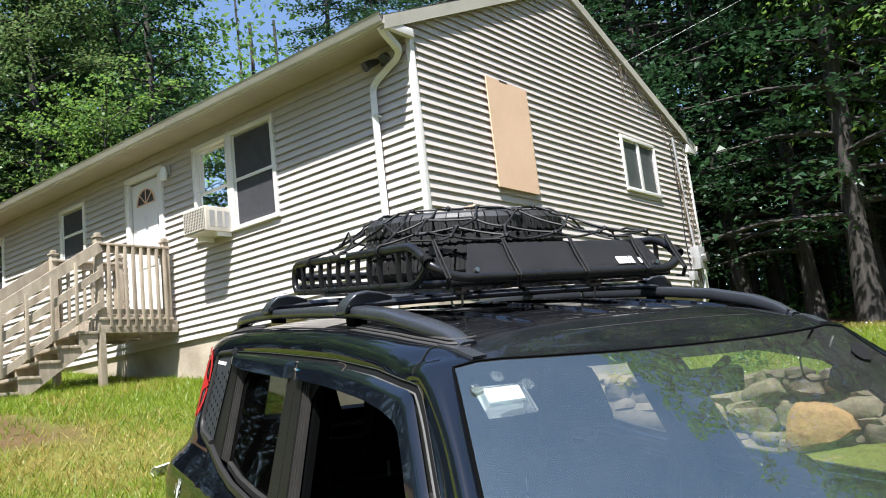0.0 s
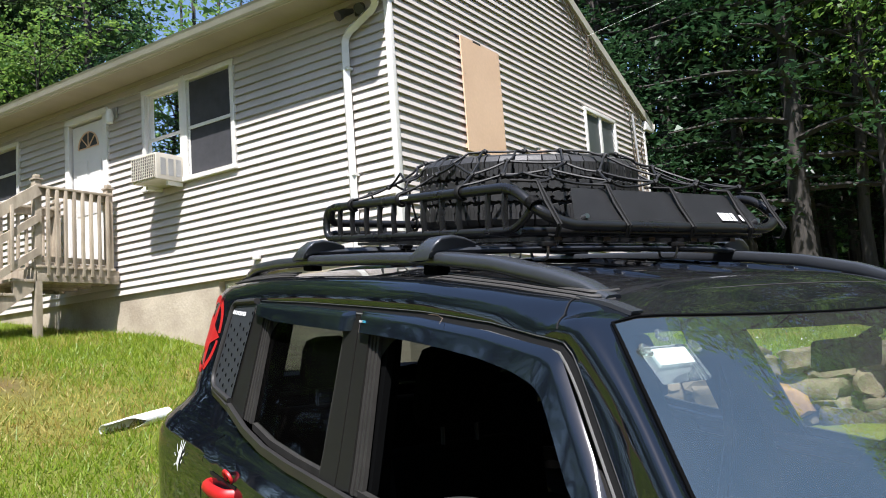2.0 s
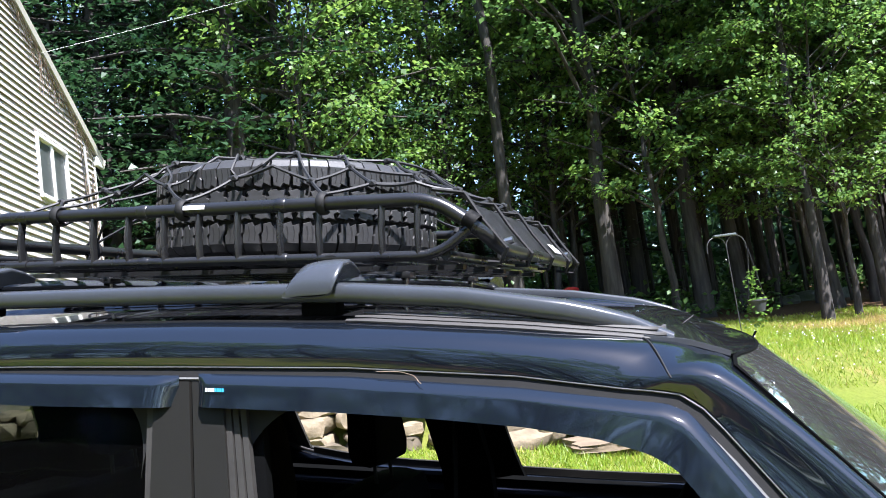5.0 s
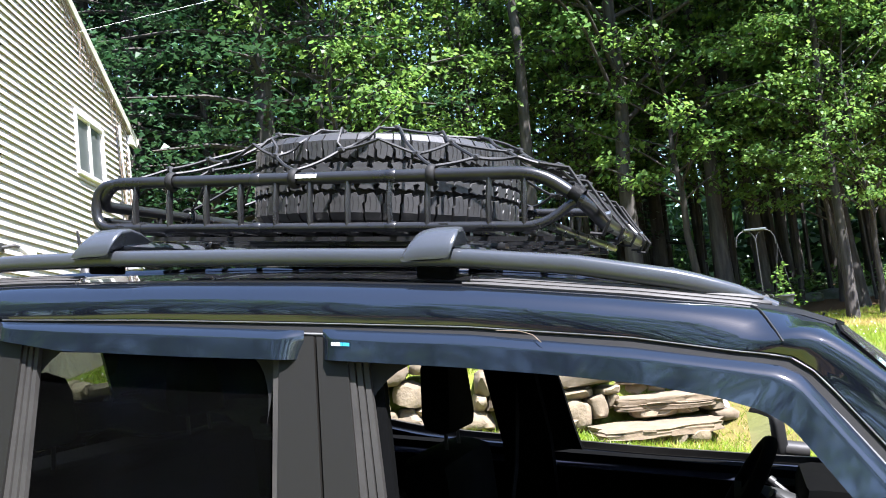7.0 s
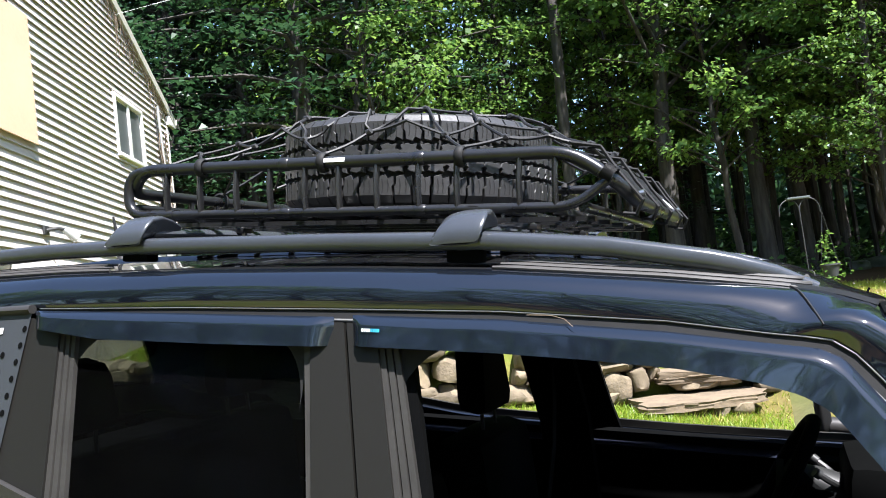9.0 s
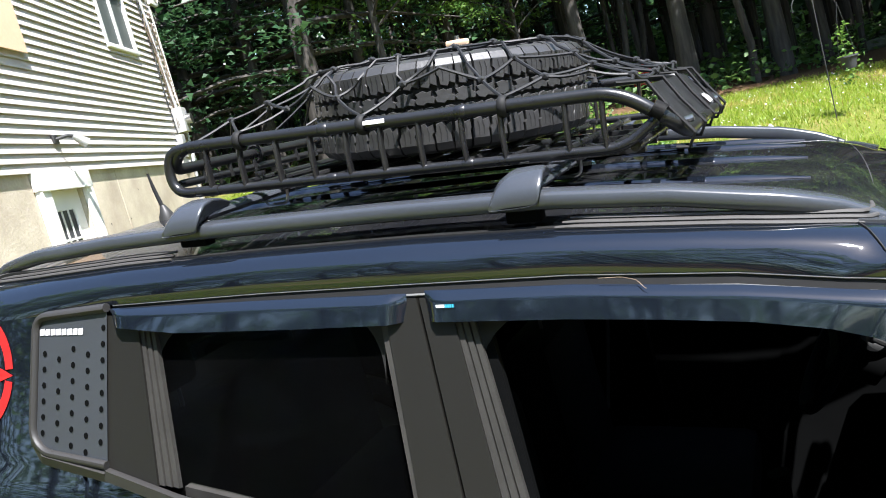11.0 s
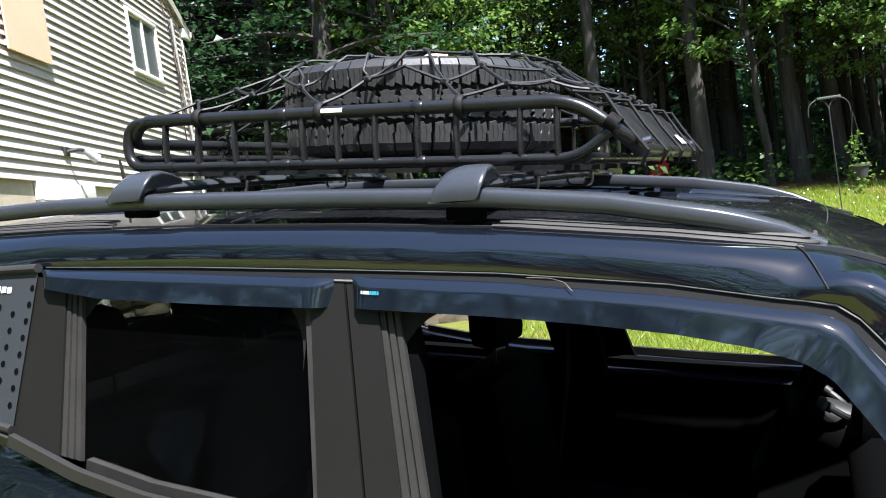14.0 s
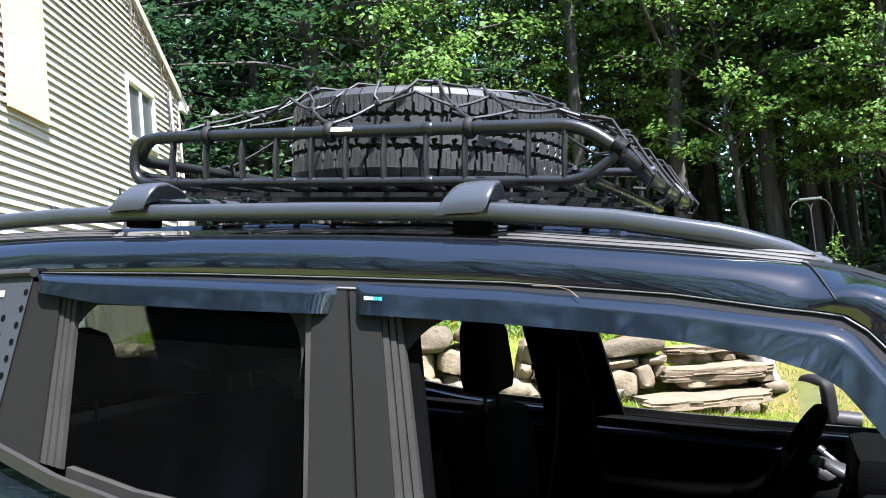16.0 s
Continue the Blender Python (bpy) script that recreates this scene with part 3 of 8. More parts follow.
def roof():
    # two slopes with shingle courses, rake boards, fascia, soffit, gutter
    y0, y1 = GY - 0.05, LY + 0.16
    for nm, xa, xb in (("roof_front", 6.82, RIDGE_X), ("roof_rear", 15.32, RIDGE_X)):
        z0 = roof_z(xa)
        slab = [(xa, z0 + 0.02), (xb, roof_z(RIDGE_X) + 0.02), (xb, roof_z(RIDGE_X) + 0.06), (xa, z0 + 0.06)]
        vs = [(x, y, zz) for y in (y0, y1) for x, zz in slab]
        r = hpart(nm, mesh_of(nm, vs, [(0, 1, 2, 3), (7, 6, 5, 4)] + [(i, 4 + i, 4 + (i + 1) % 4, (i + 1) % 4) for i in range(4)], SHINGLE))
        steps = 30
        for i in range(steps):
            t0, t1 = i / steps, (i + 1) / steps
            xx0, xx1 = xa + (xb - xa) * t0, xa + (xb - xa) * t1
            za, zb = z0 + 0.062 + (roof_z(RIDGE_X) - z0) * t0, z0 + 0.062 + (roof_z(RIDGE_X) - z0) * t1
            vs = [(xx0, y0, za), (xx0, y1, za), (xx0, y1, za + 0.012), (xx0, y0, za + 0.012), (xx1, y0, zb + 0.002), (xx1, y1, zb + 0.002)]
            part("shingle_course", mesh_of("shingle_course", vs, [(0, 1, 2, 3), (3, 2, 5, 4), (0, 3, 4), (1, 5, 2)], SHINGLE), r)
    # rake boards on the near gable
    for nm, xa in (("rake_board", 6.82), ("rake_board", 15.32)):
        pts = [(xa, roof_z(xa)), (RIDGE_X, roof_z(RIDGE_X))]
        vs = []
        for yy in (y0 - 0.012, y0 + 0.012):
            for x, zz in pts:
                vs += [(x, yy, zz - 0.10), (x, yy, zz + 0.055)]
        hpart(nm, mesh_of(nm, vs, [(0, 1, 3, 2), (4, 6, 7, 5), (0, 4, 5, 1), (2, 3, 7, 6), (1, 5, 7, 3), (0, 2, 6, 4)], GUTTER))
        vs = []
        for yy in (y0, GY + 0.012):
            for x, zz in pts:
                vs += [(x, yy, zz - 0.09), (x, yy, zz - 0.075)]
        hpart("rake_soffit", mesh_of("rake_soffit", vs, [(0, 1, 3, 2), (4, 6, 7, 5), (0, 4, 5, 1), (2, 3, 7, 6), (1, 5, 7, 3), (0, 2, 6, 4)], SOFFIT))
    # eave boxes
    for xa, xw in ((6.85, FX), (15.29, RX)):
        zz = roof_z(xa)
        lo, hi = min(xa, xw), max(xa, xw)
        hpart("soffit", box_me("soffit", (lo, y0 + 0.01, zz - 0.045), (hi, y1, zz - 0.03), SOFFIT))
        f = (xa - 0.012, xa + 0.012)
        hpart("fascia", box_me("fascia", (f[0], y0 + 0.005, zz - 0.06), (f[1], y1, zz + 0.05), GUTTER))
        out = -1 if xa < RIDGE_X else 1
        gp = [(0.0, 0.05), (0.0, -0.055), (0.055, -0.06), (0.075, -0.035), (0.1, 0.03), (0.112, 0.052), (0.104, 0.052), (0.06, -0.05), (0.006, -0.048), (0.006, 0.05)]
        gx = xa + out * 0.014
        vs = [(gx + out * d, y, zz + h) for y in (y0 - 0.01, y1) for d, h in gp]
        k = len(gp)
        fs = [(i, (i + 1) % k, k + (i + 1) % k, k + i) for i in range(k)] + [tuple(range(k)), tuple(range(2 * k - 1, k - 1, -1))]
        hpart("gutter", mesh_of("gutter", vs, fs, GUTTER), label="white aluminium gutter")
        # eave return on the gable end
        hpart("eave_return", box_me("eave_return", (lo - 0.02 if out < 0 else xw - 0.02, y0 - 0.005, zz - 0.13 if out > 0 else zz - 0.08), (hi + 0.02 if out < 0 else xa + 0.02, GY + 0.01, zz + 0.02), TRIM, 0.004), label="boxed white eave return")


roof()

# downspout near the corner
px, py = FX - 0.06, 6.88
pts = rounded([(6.84, GY + 0.02, 6.02), (6.90, GY + 0.02, 5.95), (px, py - 0.50, 5.84), (px, py, 5.60), (px, py, 3.0), (px - 0.05, py, 2.2)], 0.12)
hpart("downspout", sweep("downspout", pts, rect(0.075, 0.065), ALU, smooth=False), label="white aluminium downspout with an elbow under the eave")
for zz in (5.2, 4.0, 3.3):
    hpart("pipe_strap", box_me("pipe_strap", (px - 0.036, py - 0.05, zz), (FX, py + 0.05, zz + 0.03), ALU))


def sash_window(y0, y1, z0, z1, at, lower_screen=1):
    """A double-hung window in the front wall: casing, two sashes, panes, screen, sill."""
    w = hpart("window", box_me("window", (at - 0.012, y0, z0 - 0.005), (at + 0.02, y0 + 0.004, z1), TRIM), label="double-hung window in white casing")
    t = 0.065
    for nm, lo, hi in (("casing", (at - 0.026, y0 - t, z1), (at + 0.03, y1 + t, z1 + t)), ("casing", (at - 0.026, y0 - t, z0), (at + 0.03, y0, z1)), ("casing", (at - 0.026, y1, z0), (at + 0.03, y1 + t, z1))):
        part(nm, box_me(nm, lo, hi, TRIM, 0.004), w)
    part("window_sill", box_me("window_sill", (at - 0.05, y0 - t - 0.01, z0 - t + 0.01), (at + 0.03, y1 + t + 0.01, z0), TRIM, 0.006), w)
    zm = (z0 + z1) / 2
    for a, b, d in ((z0, zm + 0.02, 0.02), (zm - 0.02, z1, 0.045)):
        bm = bmesh.new()
        for lo, hi in (((at + d, y0, a), (at + d + 0.022, y0 + 0.04, b)), ((at + d, y1 - 0.04, a), (at + d + 0.022, y1, b)), ((at + d, y0 + 0.04, a), (at + d + 0.022, y1 - 0.04, a + 0.04)), ((at + d, y0 + 0.04, b - 0.04), (at + d + 0.022, y1 - 0.04, b))):
            add_box(bm, lo, hi)
        part("sash", bm_mesh("sash", bm, TRIM), w)
        part("pane", mesh_of("pane", [(at + d + 0.011, y0 + 0.04, a + 0.04), (at + d + 0.011, y1 - 0.04, a + 0.04), (at + d + 0.011, y1 - 0.04, b - 0.04), (at + d + 0.011, y0 + 0.04, b - 0.04)], [(0, 1, 2, 3)], PANE), w)
    # 2: sheet runs up to paint the upper pane dark, without its reflections
    if lower_screen:
        part("insect_screen", box_me("insect_screen", (at + 0.012, y0 + 0.03, z0 + 0.03), (at + 0.014, y1 - 0.03, zm if lower_screen == 1 else z1 - 0.03), SCREEN), w)
    if lower_screen == 2:
        part("meeting_rail", box_me("meeting_rail", (at - 0.004, y0, zm - 0.022), (at + 0.011, y1, zm + 0.022), ALU, 0.003), w)
        part("screen_frame", box_me("screen_frame", (at + 0.002, y0 + 0.001, z0), (at + 0.0115, y0 + 0.03, z1), ALU), w)
        part("screen_frame", box_me("screen_frame", (at + 0.002, y1 - 0.03, z0), (at + 0.0115, y1 - 0.001, z1), ALU), w)
    return w


sash_window(8.80, 9.62, 4.50, 5.78, FX, 2)
sash_window(9.76, 10.47, 4.50, 5.78, FX, False)
sash_window(13.63, 14.34, 4.90, 5.72, FX, 2)
sash_window(16.6, 17.6, 4.6, 5.72, FX)
hpart("mullion", box_me("mullion", (FX - 0.03, 9.66, 4.44), (FX + 0.03, 9.72, 5.86), TRIM, 0.004))
# pale blind behind the far window
hpart("window_blind", box_me("window_blind", (FX + 0.12, 13.66, 4.92), (FX + 0.14, 14.3, 5.2), CURTAIN))


def gable_window():
    x0, x1, z0, z1 = 12.345, 13.465, 4.86, 5.67
    w = hpart("window", box_me("window", (x0, GY - 0.012, z0), (x0 + 0.004, GY + 0.02, z1), TRIM), label="sliding window with two panes in white casing")
    t = 0.055
    for lo, hi in (((x0 - t, GY - 0.03, z1), (x1 + t, GY + 0.03, z1 + t)), ((x0 - t, GY - 0.03, z0), (x0, GY + 0.03, z1)), ((x1, GY - 0.03, z0), (x1 + t, GY + 0.03, z1)), ((x0 - t, GY - 0.045, z0 - t), (x1 + t, GY + 0.03, z0))):
        part("casing", box_me("casing", lo, hi, TRIM, 0.004), w)
    xm = (x0 + x1) / 2
    for a, b, d in ((x0, xm + 0.03, 0.02), (xm - 0.03, x1, 0.05)):
        bm = bmesh.new()
        for lo, hi in (((a, GY + d, z0), (a + 0.05, GY + d + 0.025, z1)), ((b - 0.05, GY + d, z0), (b, GY + d + 0.025, z1)), ((a + 0.05, GY + d, z0), (b - 0.05, GY + d + 0.025, z0 + 0.05)), ((a + 0.05, GY + d, z1 - 0.05), (b - 0.05, GY + d + 0.025, z1))):
            add_box(bm, lo, hi)
        part("sash", bm_mesh("sash", bm, TRIM), w)
        part("pane", mesh_of("pane", [(a + 0.05, GY + d + 0.012, z0 + 0.05), (b - 0.05, GY + d + 0.012, z0 + 0.05), (b - 0.05, GY + d + 0.012, z1 - 0.05), (a + 0.05, GY + d + 0.012, z1 - 0.05)], [(0, 1, 2, 3)], PANE), w)
    # flat sheet before both panes, their reflection given by its teal colour
    part("insect_screen", box_me("insect_screen", (x0 + 0.03, GY + 0.012, z0 + 0.03), (x1 - 0.03, GY + 0.014, z1 - 0.03), TEALGREY), w)
    part("mullion", box_me("mullion", (xm - 0.038, GY - 0.014, z0), (xm + 0.038, GY + 0.011, z1), TRIM, 0.003), w)


gable_window()

# plywood sheet over the former window
bm = bmesh.new()
add_box(bm, (8.665, GY - 0.055, 4.40), (9.585, GY - 0.037, 5.845))
me = bm_mesh("plywood_board", bm, PLY)
ply = hpart("plywood_board", me, label="bare plywood sheet screwed over a window opening")
for i in range(4):
    for x in (8.71, 9.54):
        part("screw", box_me("screw", (x - 0.004, GY - 0.057, 4.5 + i * 0.43), (x + 0.004, GY - 0.054, 4.508 + i * 0.43), STEEL), ply)
part("torn_edge", box_me("torn_edge", (8.95, GY - 0.057, 5.825), (9.13, GY - 0.036, 5.855), BARK, 0.004), ply, "splintered dark edge of the plywood")
part("batten", box_me("batten", (8.69, GY - 0.037, 4.44), (9.56, GY - 0.001, 4.50), PLY), ply)


def front_door():
    d = hpart("door_1", box_me("door_1", (FX + 0.03, 11.43, 3.53), (FX + 0.075, 12.20, 5.69), TRIM, 0.003), label="white panelled front door with a fan light")
    for lo, hi in (((FX - 0.03, 11.31, 3.5), (FX + 0.04, 11.41, 5.74)), ((FX - 0.03, 12.22, 3.5), (FX + 0.04, 12.32, 5.74)), ((FX - 0.03, 11.31, 5.72), (FX + 0.04, 12.32, 5.82))):
        part("door_casing", box_me("door_casing", lo, hi, TRIM, 0.005), d)
    vs = [(FX + 0.026, 11.815, 5.33)] + [(FX + 0.026, 11.815 + 0.23 * math.cos(math.pi * i / 14), 5.33 + 0.23 * math.sin(math.pi * i / 14)) for i in range(15)]
    part("fan_light", mesh_of("fan_light", vs, [(0, i, i + 1) for i in range(1, 15)], SCREEN), d, "half-round dark fan light")
    for i in range(0, 5):
        a = math.pi * (i + 0.0) / 4
        part("glazing_bar", sweep("glazing_bar", [(FX + 0.02, 11.815, 5.335), (FX + 0.02, 11.815 + 0.22 * math.cos(a), 5.335 + 0.22 * math.sin(a))], rect(0.012, 0.012), PLY, smooth=False), d, "brass-coloured glazing bar")
    arc = [(FX + 0.02, 11.815 + 0.235 * math.cos(math.pi * i / 16), 5.33 + 0.235 * math.sin(math.pi * i / 16)) for i in range(17)]
    part("glazing_bar", sweep("glazing_bar", arc, rect(0.018, 0.018), PLY, smooth=False), d)
    for a, b, c, e in ((11.52, 11.78, 4.35, 5.15), (11.85, 12.11, 4.35, 5.15), (11.52, 11.78, 3.68, 4.2), (11.85, 12.11, 3.68, 4.2)):
        part("door_panel", box_me("door_panel", (FX + 0.02, a, c), (FX + 0.032, b, e), TRIM, 0.008), d)
    part("door_knob", box_me("door_knob", (FX - 0.02, 11.47, 4.42), (FX + 0.03, 11.53, 4.48), CHROME, 0.02), d)


front_door()


# form marks, pits and a crack in the poured wall
rq = random.Random(31)
for k in range(26):
    xx, zz, rr = rq.uniform(7.6, 14.6), rq.uniform(1.2, 2.95), rq.uniform(0.008, 0.022)
    if 8.8 < xx < 10.3:
        continue
    ring_ = [(xx + rr * math.cos(a) * rq.uniform(0.7, 1.3), GY + 0.0335, zz + rr * math.sin(a) * rq.uniform(0.7, 1.3)) for a in [i * math.pi / 4 for i in range(8)]]
    hpart("pit", mesh_of("pit", ring_, [tuple(range(8))], BARK))
for pts in ([(7.4 + 0.14 * i, GY + 0.0345, 2.12 + 0.012 * math.sin(i * 2.1) + 0.012 * i) for i in range(10)],):
    hpart("crack", sweep("crack", pts, circle(0.0016, 4), BARK))
for xx in (11.2, 12.4, 13.6):
    hpart("form_seam", box_me("form_seam", (xx - 0.004, GY + 0.030, 1.2), (xx + 0.004, GY + 0.036, 3.1), CONCRETE))


def basement_door():
    y = GY + 0.09
    d = hpart("door_2", box_me("door_2", (9.14, y, 0.97), (10.05, y + 0.045, 2.93), TRIM, 0.003), label="white basement door with a nine-light pane")
    for lo, hi in (((8.89, GY - 0.02, 0.9), (9.14, GY + 0.03, 2.96)), ((10.05, GY - 0.02, 0.9), (10.24, GY + 0.03, 2.96)), ((8.87, GY - 0.025, 2.93), (10.25, GY + 0.03, 3.115))):
        part("door_casing", box_me("door_casing", lo, hi, TRIM, 0.004), d)
    part("drip_edge", box_me("drip_edge", (8.95, GY - 0.04, 2.925), (10.15, GY + 0.02, 2.945), ALU), d)
    x0, x1, z0, z1 = 9.30, 9.78, 1.72, 2.72
    part("door_light", box_me("door_light", (x0, y - 0.004, z0), (x1, y - 0.001, z1), SCREEN), d, "dark glazed light with white bars")
    for i in range(4):
        x = x0 + (x1 - x0) * i / 3
        part("glazing_bar", box_me("glazing_bar", (x - 0.012, y - 0.016, z0), (x + 0.012, y - 0.004, z1), TRIM), d)
        zz = z0 + (z1 - z0) * i / 3
        part("glazing_bar", box_me("glazing_bar", (x0 - 0.012, y - 0.017, zz - 0.012), (x1 + 0.012, y - 0.004, zz + 0.012), TRIM), d)
    part("door_knob", box_me("door_knob", (9.93, y - 0.06, 1.9), (9.99, y, 1.96), STEEL, 0.02), d)
    part("bolt", box_me("bolt", (9.90, y - 0.02, 2.1), (10.0, y, 2.13), DARKMETAL), d)


basement_door()

# flood lamp over the basement door
fl = hpart("wall_flood_lamp", box_me("wall_flood_lamp", (9.60, GY - 0.03, 3.42), (9.72, GY, 3.52), DARKMETAL, 0.01), label="dark bracket flood lamp on the siding")
part("lamp_arm", sweep("lamp_arm", [(9.66, GY - 0.02, 3.47), (9.68, GY - 0.14, 3.48), (9.75, GY - 0.20, 3.46)], circle(0.02, 8), DARKMETAL), fl)
part("lamp_head", sweep("lamp_head", [(9.73, GY - 0.18, 3.47), (9.79, GY - 0.24, 3.40), (9.82, GY - 0.28, 3.36)], circle(0.05, 12), GREYMETAL, scales=[0.6, 1.0, 1.15]), fl, "pale grey lamp head")

# twin flood lamps under the front eave
tf = hpart("eave_flood_lamp", box_me("eave_flood_lamp", (FX - 0.03, 6.62, 5.80), (FX, 6.74, 5.92), DARKMETAL, 0.01), label="twin dark flood lamps under the eave")
for yy, dy in ((6.62, -0.08), (6.74, 0.10)):
    part("lamp_head", sweep("lamp_head", [(FX - 0.05, yy, 5.86), (FX - 0.13, yy + dy * 0.7, 5.83), (FX - 0.2, yy + dy, 5.78)], circle(0.055, 12), DARKMETAL, scales=[0.5, 0.9, 1.1]), tf)

# porch lamp beside the front door
pl = hpart("porch_lamp", box_me("porch_lamp", (FX - 0.03, 11.08, 5.60), (FX, 11.18, 5.76), GREYMETAL, 0.01), label="white porch lamp beside the front door")
part("lamp_shade", sweep("lamp_shade", [(FX - 0.1, 11.13, 5.52), (FX - 0.1, 11.13, 5.62), (FX - 0.1, 11.13, 5.72)], circle(0.06, 12), WHITEPL, scales=[0.8, 1.0, 0.6]), pl)

# meter box, conduits and service cable on the gable
mt = hpart("meter_box", box_me("meter_box", (14.38, GY - 0.16, 3.62), (14.66, GY - 0.0, 4.02), GREYMETAL, 0.01), label="grey electric meter box with conduits")
part("meter_dial", sweep("meter_dial", [(14.54, GY - 0.15, 3.82), (14.54, GY - 0.25, 3.82)], circle(0.085, 16), STEEL), mt)
part("conduit", sweep("conduit", [(14.44, GY - 0.08, 4.0), (14.42, GY - 0.05, 4.6), (14.3, GY - 0.05, 6.0)], circle(0.022, 8), GREYMETAL), mt)
part("conduit", sweep("conduit", rounded([(14.6, GY - 0.08, 3.64), (14.62, GY - 0.08, 3.3), (14.5, GY - 0.08, 3.16), (14.5, GY - 0.02, 2.4)], 0.08), circle(0.025, 8), GREYMETAL), mt)
part("cable", sweep("cable", rounded([(14.2, GY - 0.03, 5.95), (14.28, GY - 0.03, 4.8), (14.2, GY - 0.03, 4.2), (14.26, GY - 0.03, 3.6)], 0.2), circle(0.010, 6), DARKMETAL), mt)
jb = hpart("junction_box", box_me("junction_box", (14.16, GY - 0.10, 3.42), (14.34, GY, 3.58), GREYMETAL, 0.008), label="small grey junction box")
part("cable_loop", sweep("cable_loop", rounded([(14.2, GY - 0.06, 3.44), (14.12, GY - 0.05, 3.3), (14.2, GY - 0.05, 3.2), (14.3, GY - 0.05, 3.28)], 0.06), circle(0.012, 6), GREYMETAL), jb)
# loose cables trailing along the rake
rc = random.Random(15)
for k in range(6):
    xa = 10.95 + k * 0.52
    pts = [(xa, GY - 0.035, roof_z(xa) - 0.14)]
    for i in range(1, 5):
        xx = xa + i * (0.16 + 0.10 * (k % 3)) + rc.uniform(-0.06, 0.06)
        pts.append((xx, GY - 0.03 - 0.02 * rc.random(), min(roof_z(xx) - 0.16 - 0.05 * i * rc.random() * (k % 3), pts[-1][2] - 0.05)))
    hpart("loose_cable", sweep("loose_cable", rounded(pts, 0.1), circle(0.006, 5), GREYMETAL), label="thin loose cable trailing on the siding")
# leafless vine along the rake and down the rear edge of the gable
vn = thing("dead_vine", pose(14.6, GY - 0.05, 3.3), "leafless brown vine stems climbing the gable siding", "vine")
VM = Matrix.Translation((-14.6, -GY + 0.05, -3.3))
rv = random.Random(52)


def stem(pts, r):
    part("stem", sweep("stem", rounded(pts, 0.05, 3), circle(r, 4), VINE, scales=None), vn, "", VM)


for k in range(20):
    x = 11.25 + 0.17 * k + rv.uniform(-0.1, 0.1)
    drop, pts = rv.uniform(0.16, 0.26), []
    for i in range(rv.randint(5, 9)):
        if x < 14.8:
            pts.append((x, GY - 0.034 - 0.03 * rv.random(), roof_z(x) - drop))
        x += rv.uniform(0.09, 0.20)
        drop = max(0.13, drop + rv.uniform(-0.05, 0.075))
    if len(pts) > 2:
        stem(pts, rv.uniform(0.0035, 0.006))
for k in range(15):
    x = rv.uniform(11.4, 14.5)
    zz, pts = roof_z(x) - 0.14, []
    for i in range(rv.randint(4, 8)):
        pts.append((x, GY - 0.034 - 0.02 * rv.random(), zz))
        x += rv.uniform(-0.05, 0.075)
        zz -= rv.uniform(0.06, 0.16)
    stem(pts, rv.uniform(0.003, 0.0045))
for k in range(8):
    x, zz, pts = rv.uniform(14.25, 14.8), rv.uniform(5.2, 5.75), []
    while zz > 3.35:
        pts.append((x, GY - 0.034 - 0.03 * rv.random(), zz))
        x = min(14.85, max(14.1, x + rv.uniform(-0.07, 0.07)))
        zz -= rv.uniform(0.1, 0.25)
    stem(pts, rv.uniform(0.004, 0.007))

wire_pts = []
for i in range(13):
    t = i / 12
    wire_pts.append((12.6 + 8.4 * t, GY - 0.06 - 12.0 * t, 6.95 + 6.2 * t - 0.5 * t * (1 - t)))
thing("service_wire", Matrix.Identity(4), "thin grey service wire from the gable to the trees", "wire", me=sweep("service_wire", wire_pts, circle(0.0028, 6), GREYMETAL))

# basement window in the front foundation
BX = FX + 0.13
bw = hpart("window", box_me("window", (BX, 8.44, 2.71), (BX + 0.06, 9.19, 2.755), GREYMETAL), label="small white sliding basement window set deep in the concrete")
for lo, hi in (((BX, 8.44, 2.755), (BX + 0.06, 8.475, 3.10)), ((BX, 9.155, 2.755), (BX + 0.06, 9.19, 3.10)), ((BX, 8.475, 3.07), (BX + 0.06, 9.155, 3.10))):
    part("window_buck", box_me("window_buck", lo, hi, GREYMETAL), bw)
for lo, hi in (((BX - 0.01, 8.475, 2.755), (BX + 0.05, 9.155, 2.795)), ((BX - 0.01, 8.475, 3.045), (BX + 0.05, 9.155, 3.07)), ((BX - 0.01, 8.475, 2.795), (BX + 0.05, 8.500, 3.045)), ((BX - 0.01, 9.125, 2.795), (BX + 0.05, 9.155, 3.045)), ((BX - 0.01, 8.79, 2.795), (BX + 0.04, 8.835, 3.045))):
    part("window_frame", box_me("window_frame", lo, hi, TRIM), bw)
for y0, y1, dx in ((8.50, 8.79, 0.03), (8.835, 9.125, 0.018)):
    part("pane", mesh_of("pane", [(BX + dx, y0, 2.795), (BX + dx, y1, 2.795), (BX + dx, y1, 3.045), (BX + dx, y0, 3.045)], [(0, 1, 2, 3)], PANE), bw)
hpart("dryer_vent", box_me("dryer_vent", (FX - 0.05, 8.40, 3.275), (FX, 8.505, 3.365), TRIM, 0.01), label="small white wall vent")
hpart("roof_vent", box_me("roof_vent", (8.1, 13.2, 6.48), (8.3, 13.5, 6.66), ALU, 0.02))


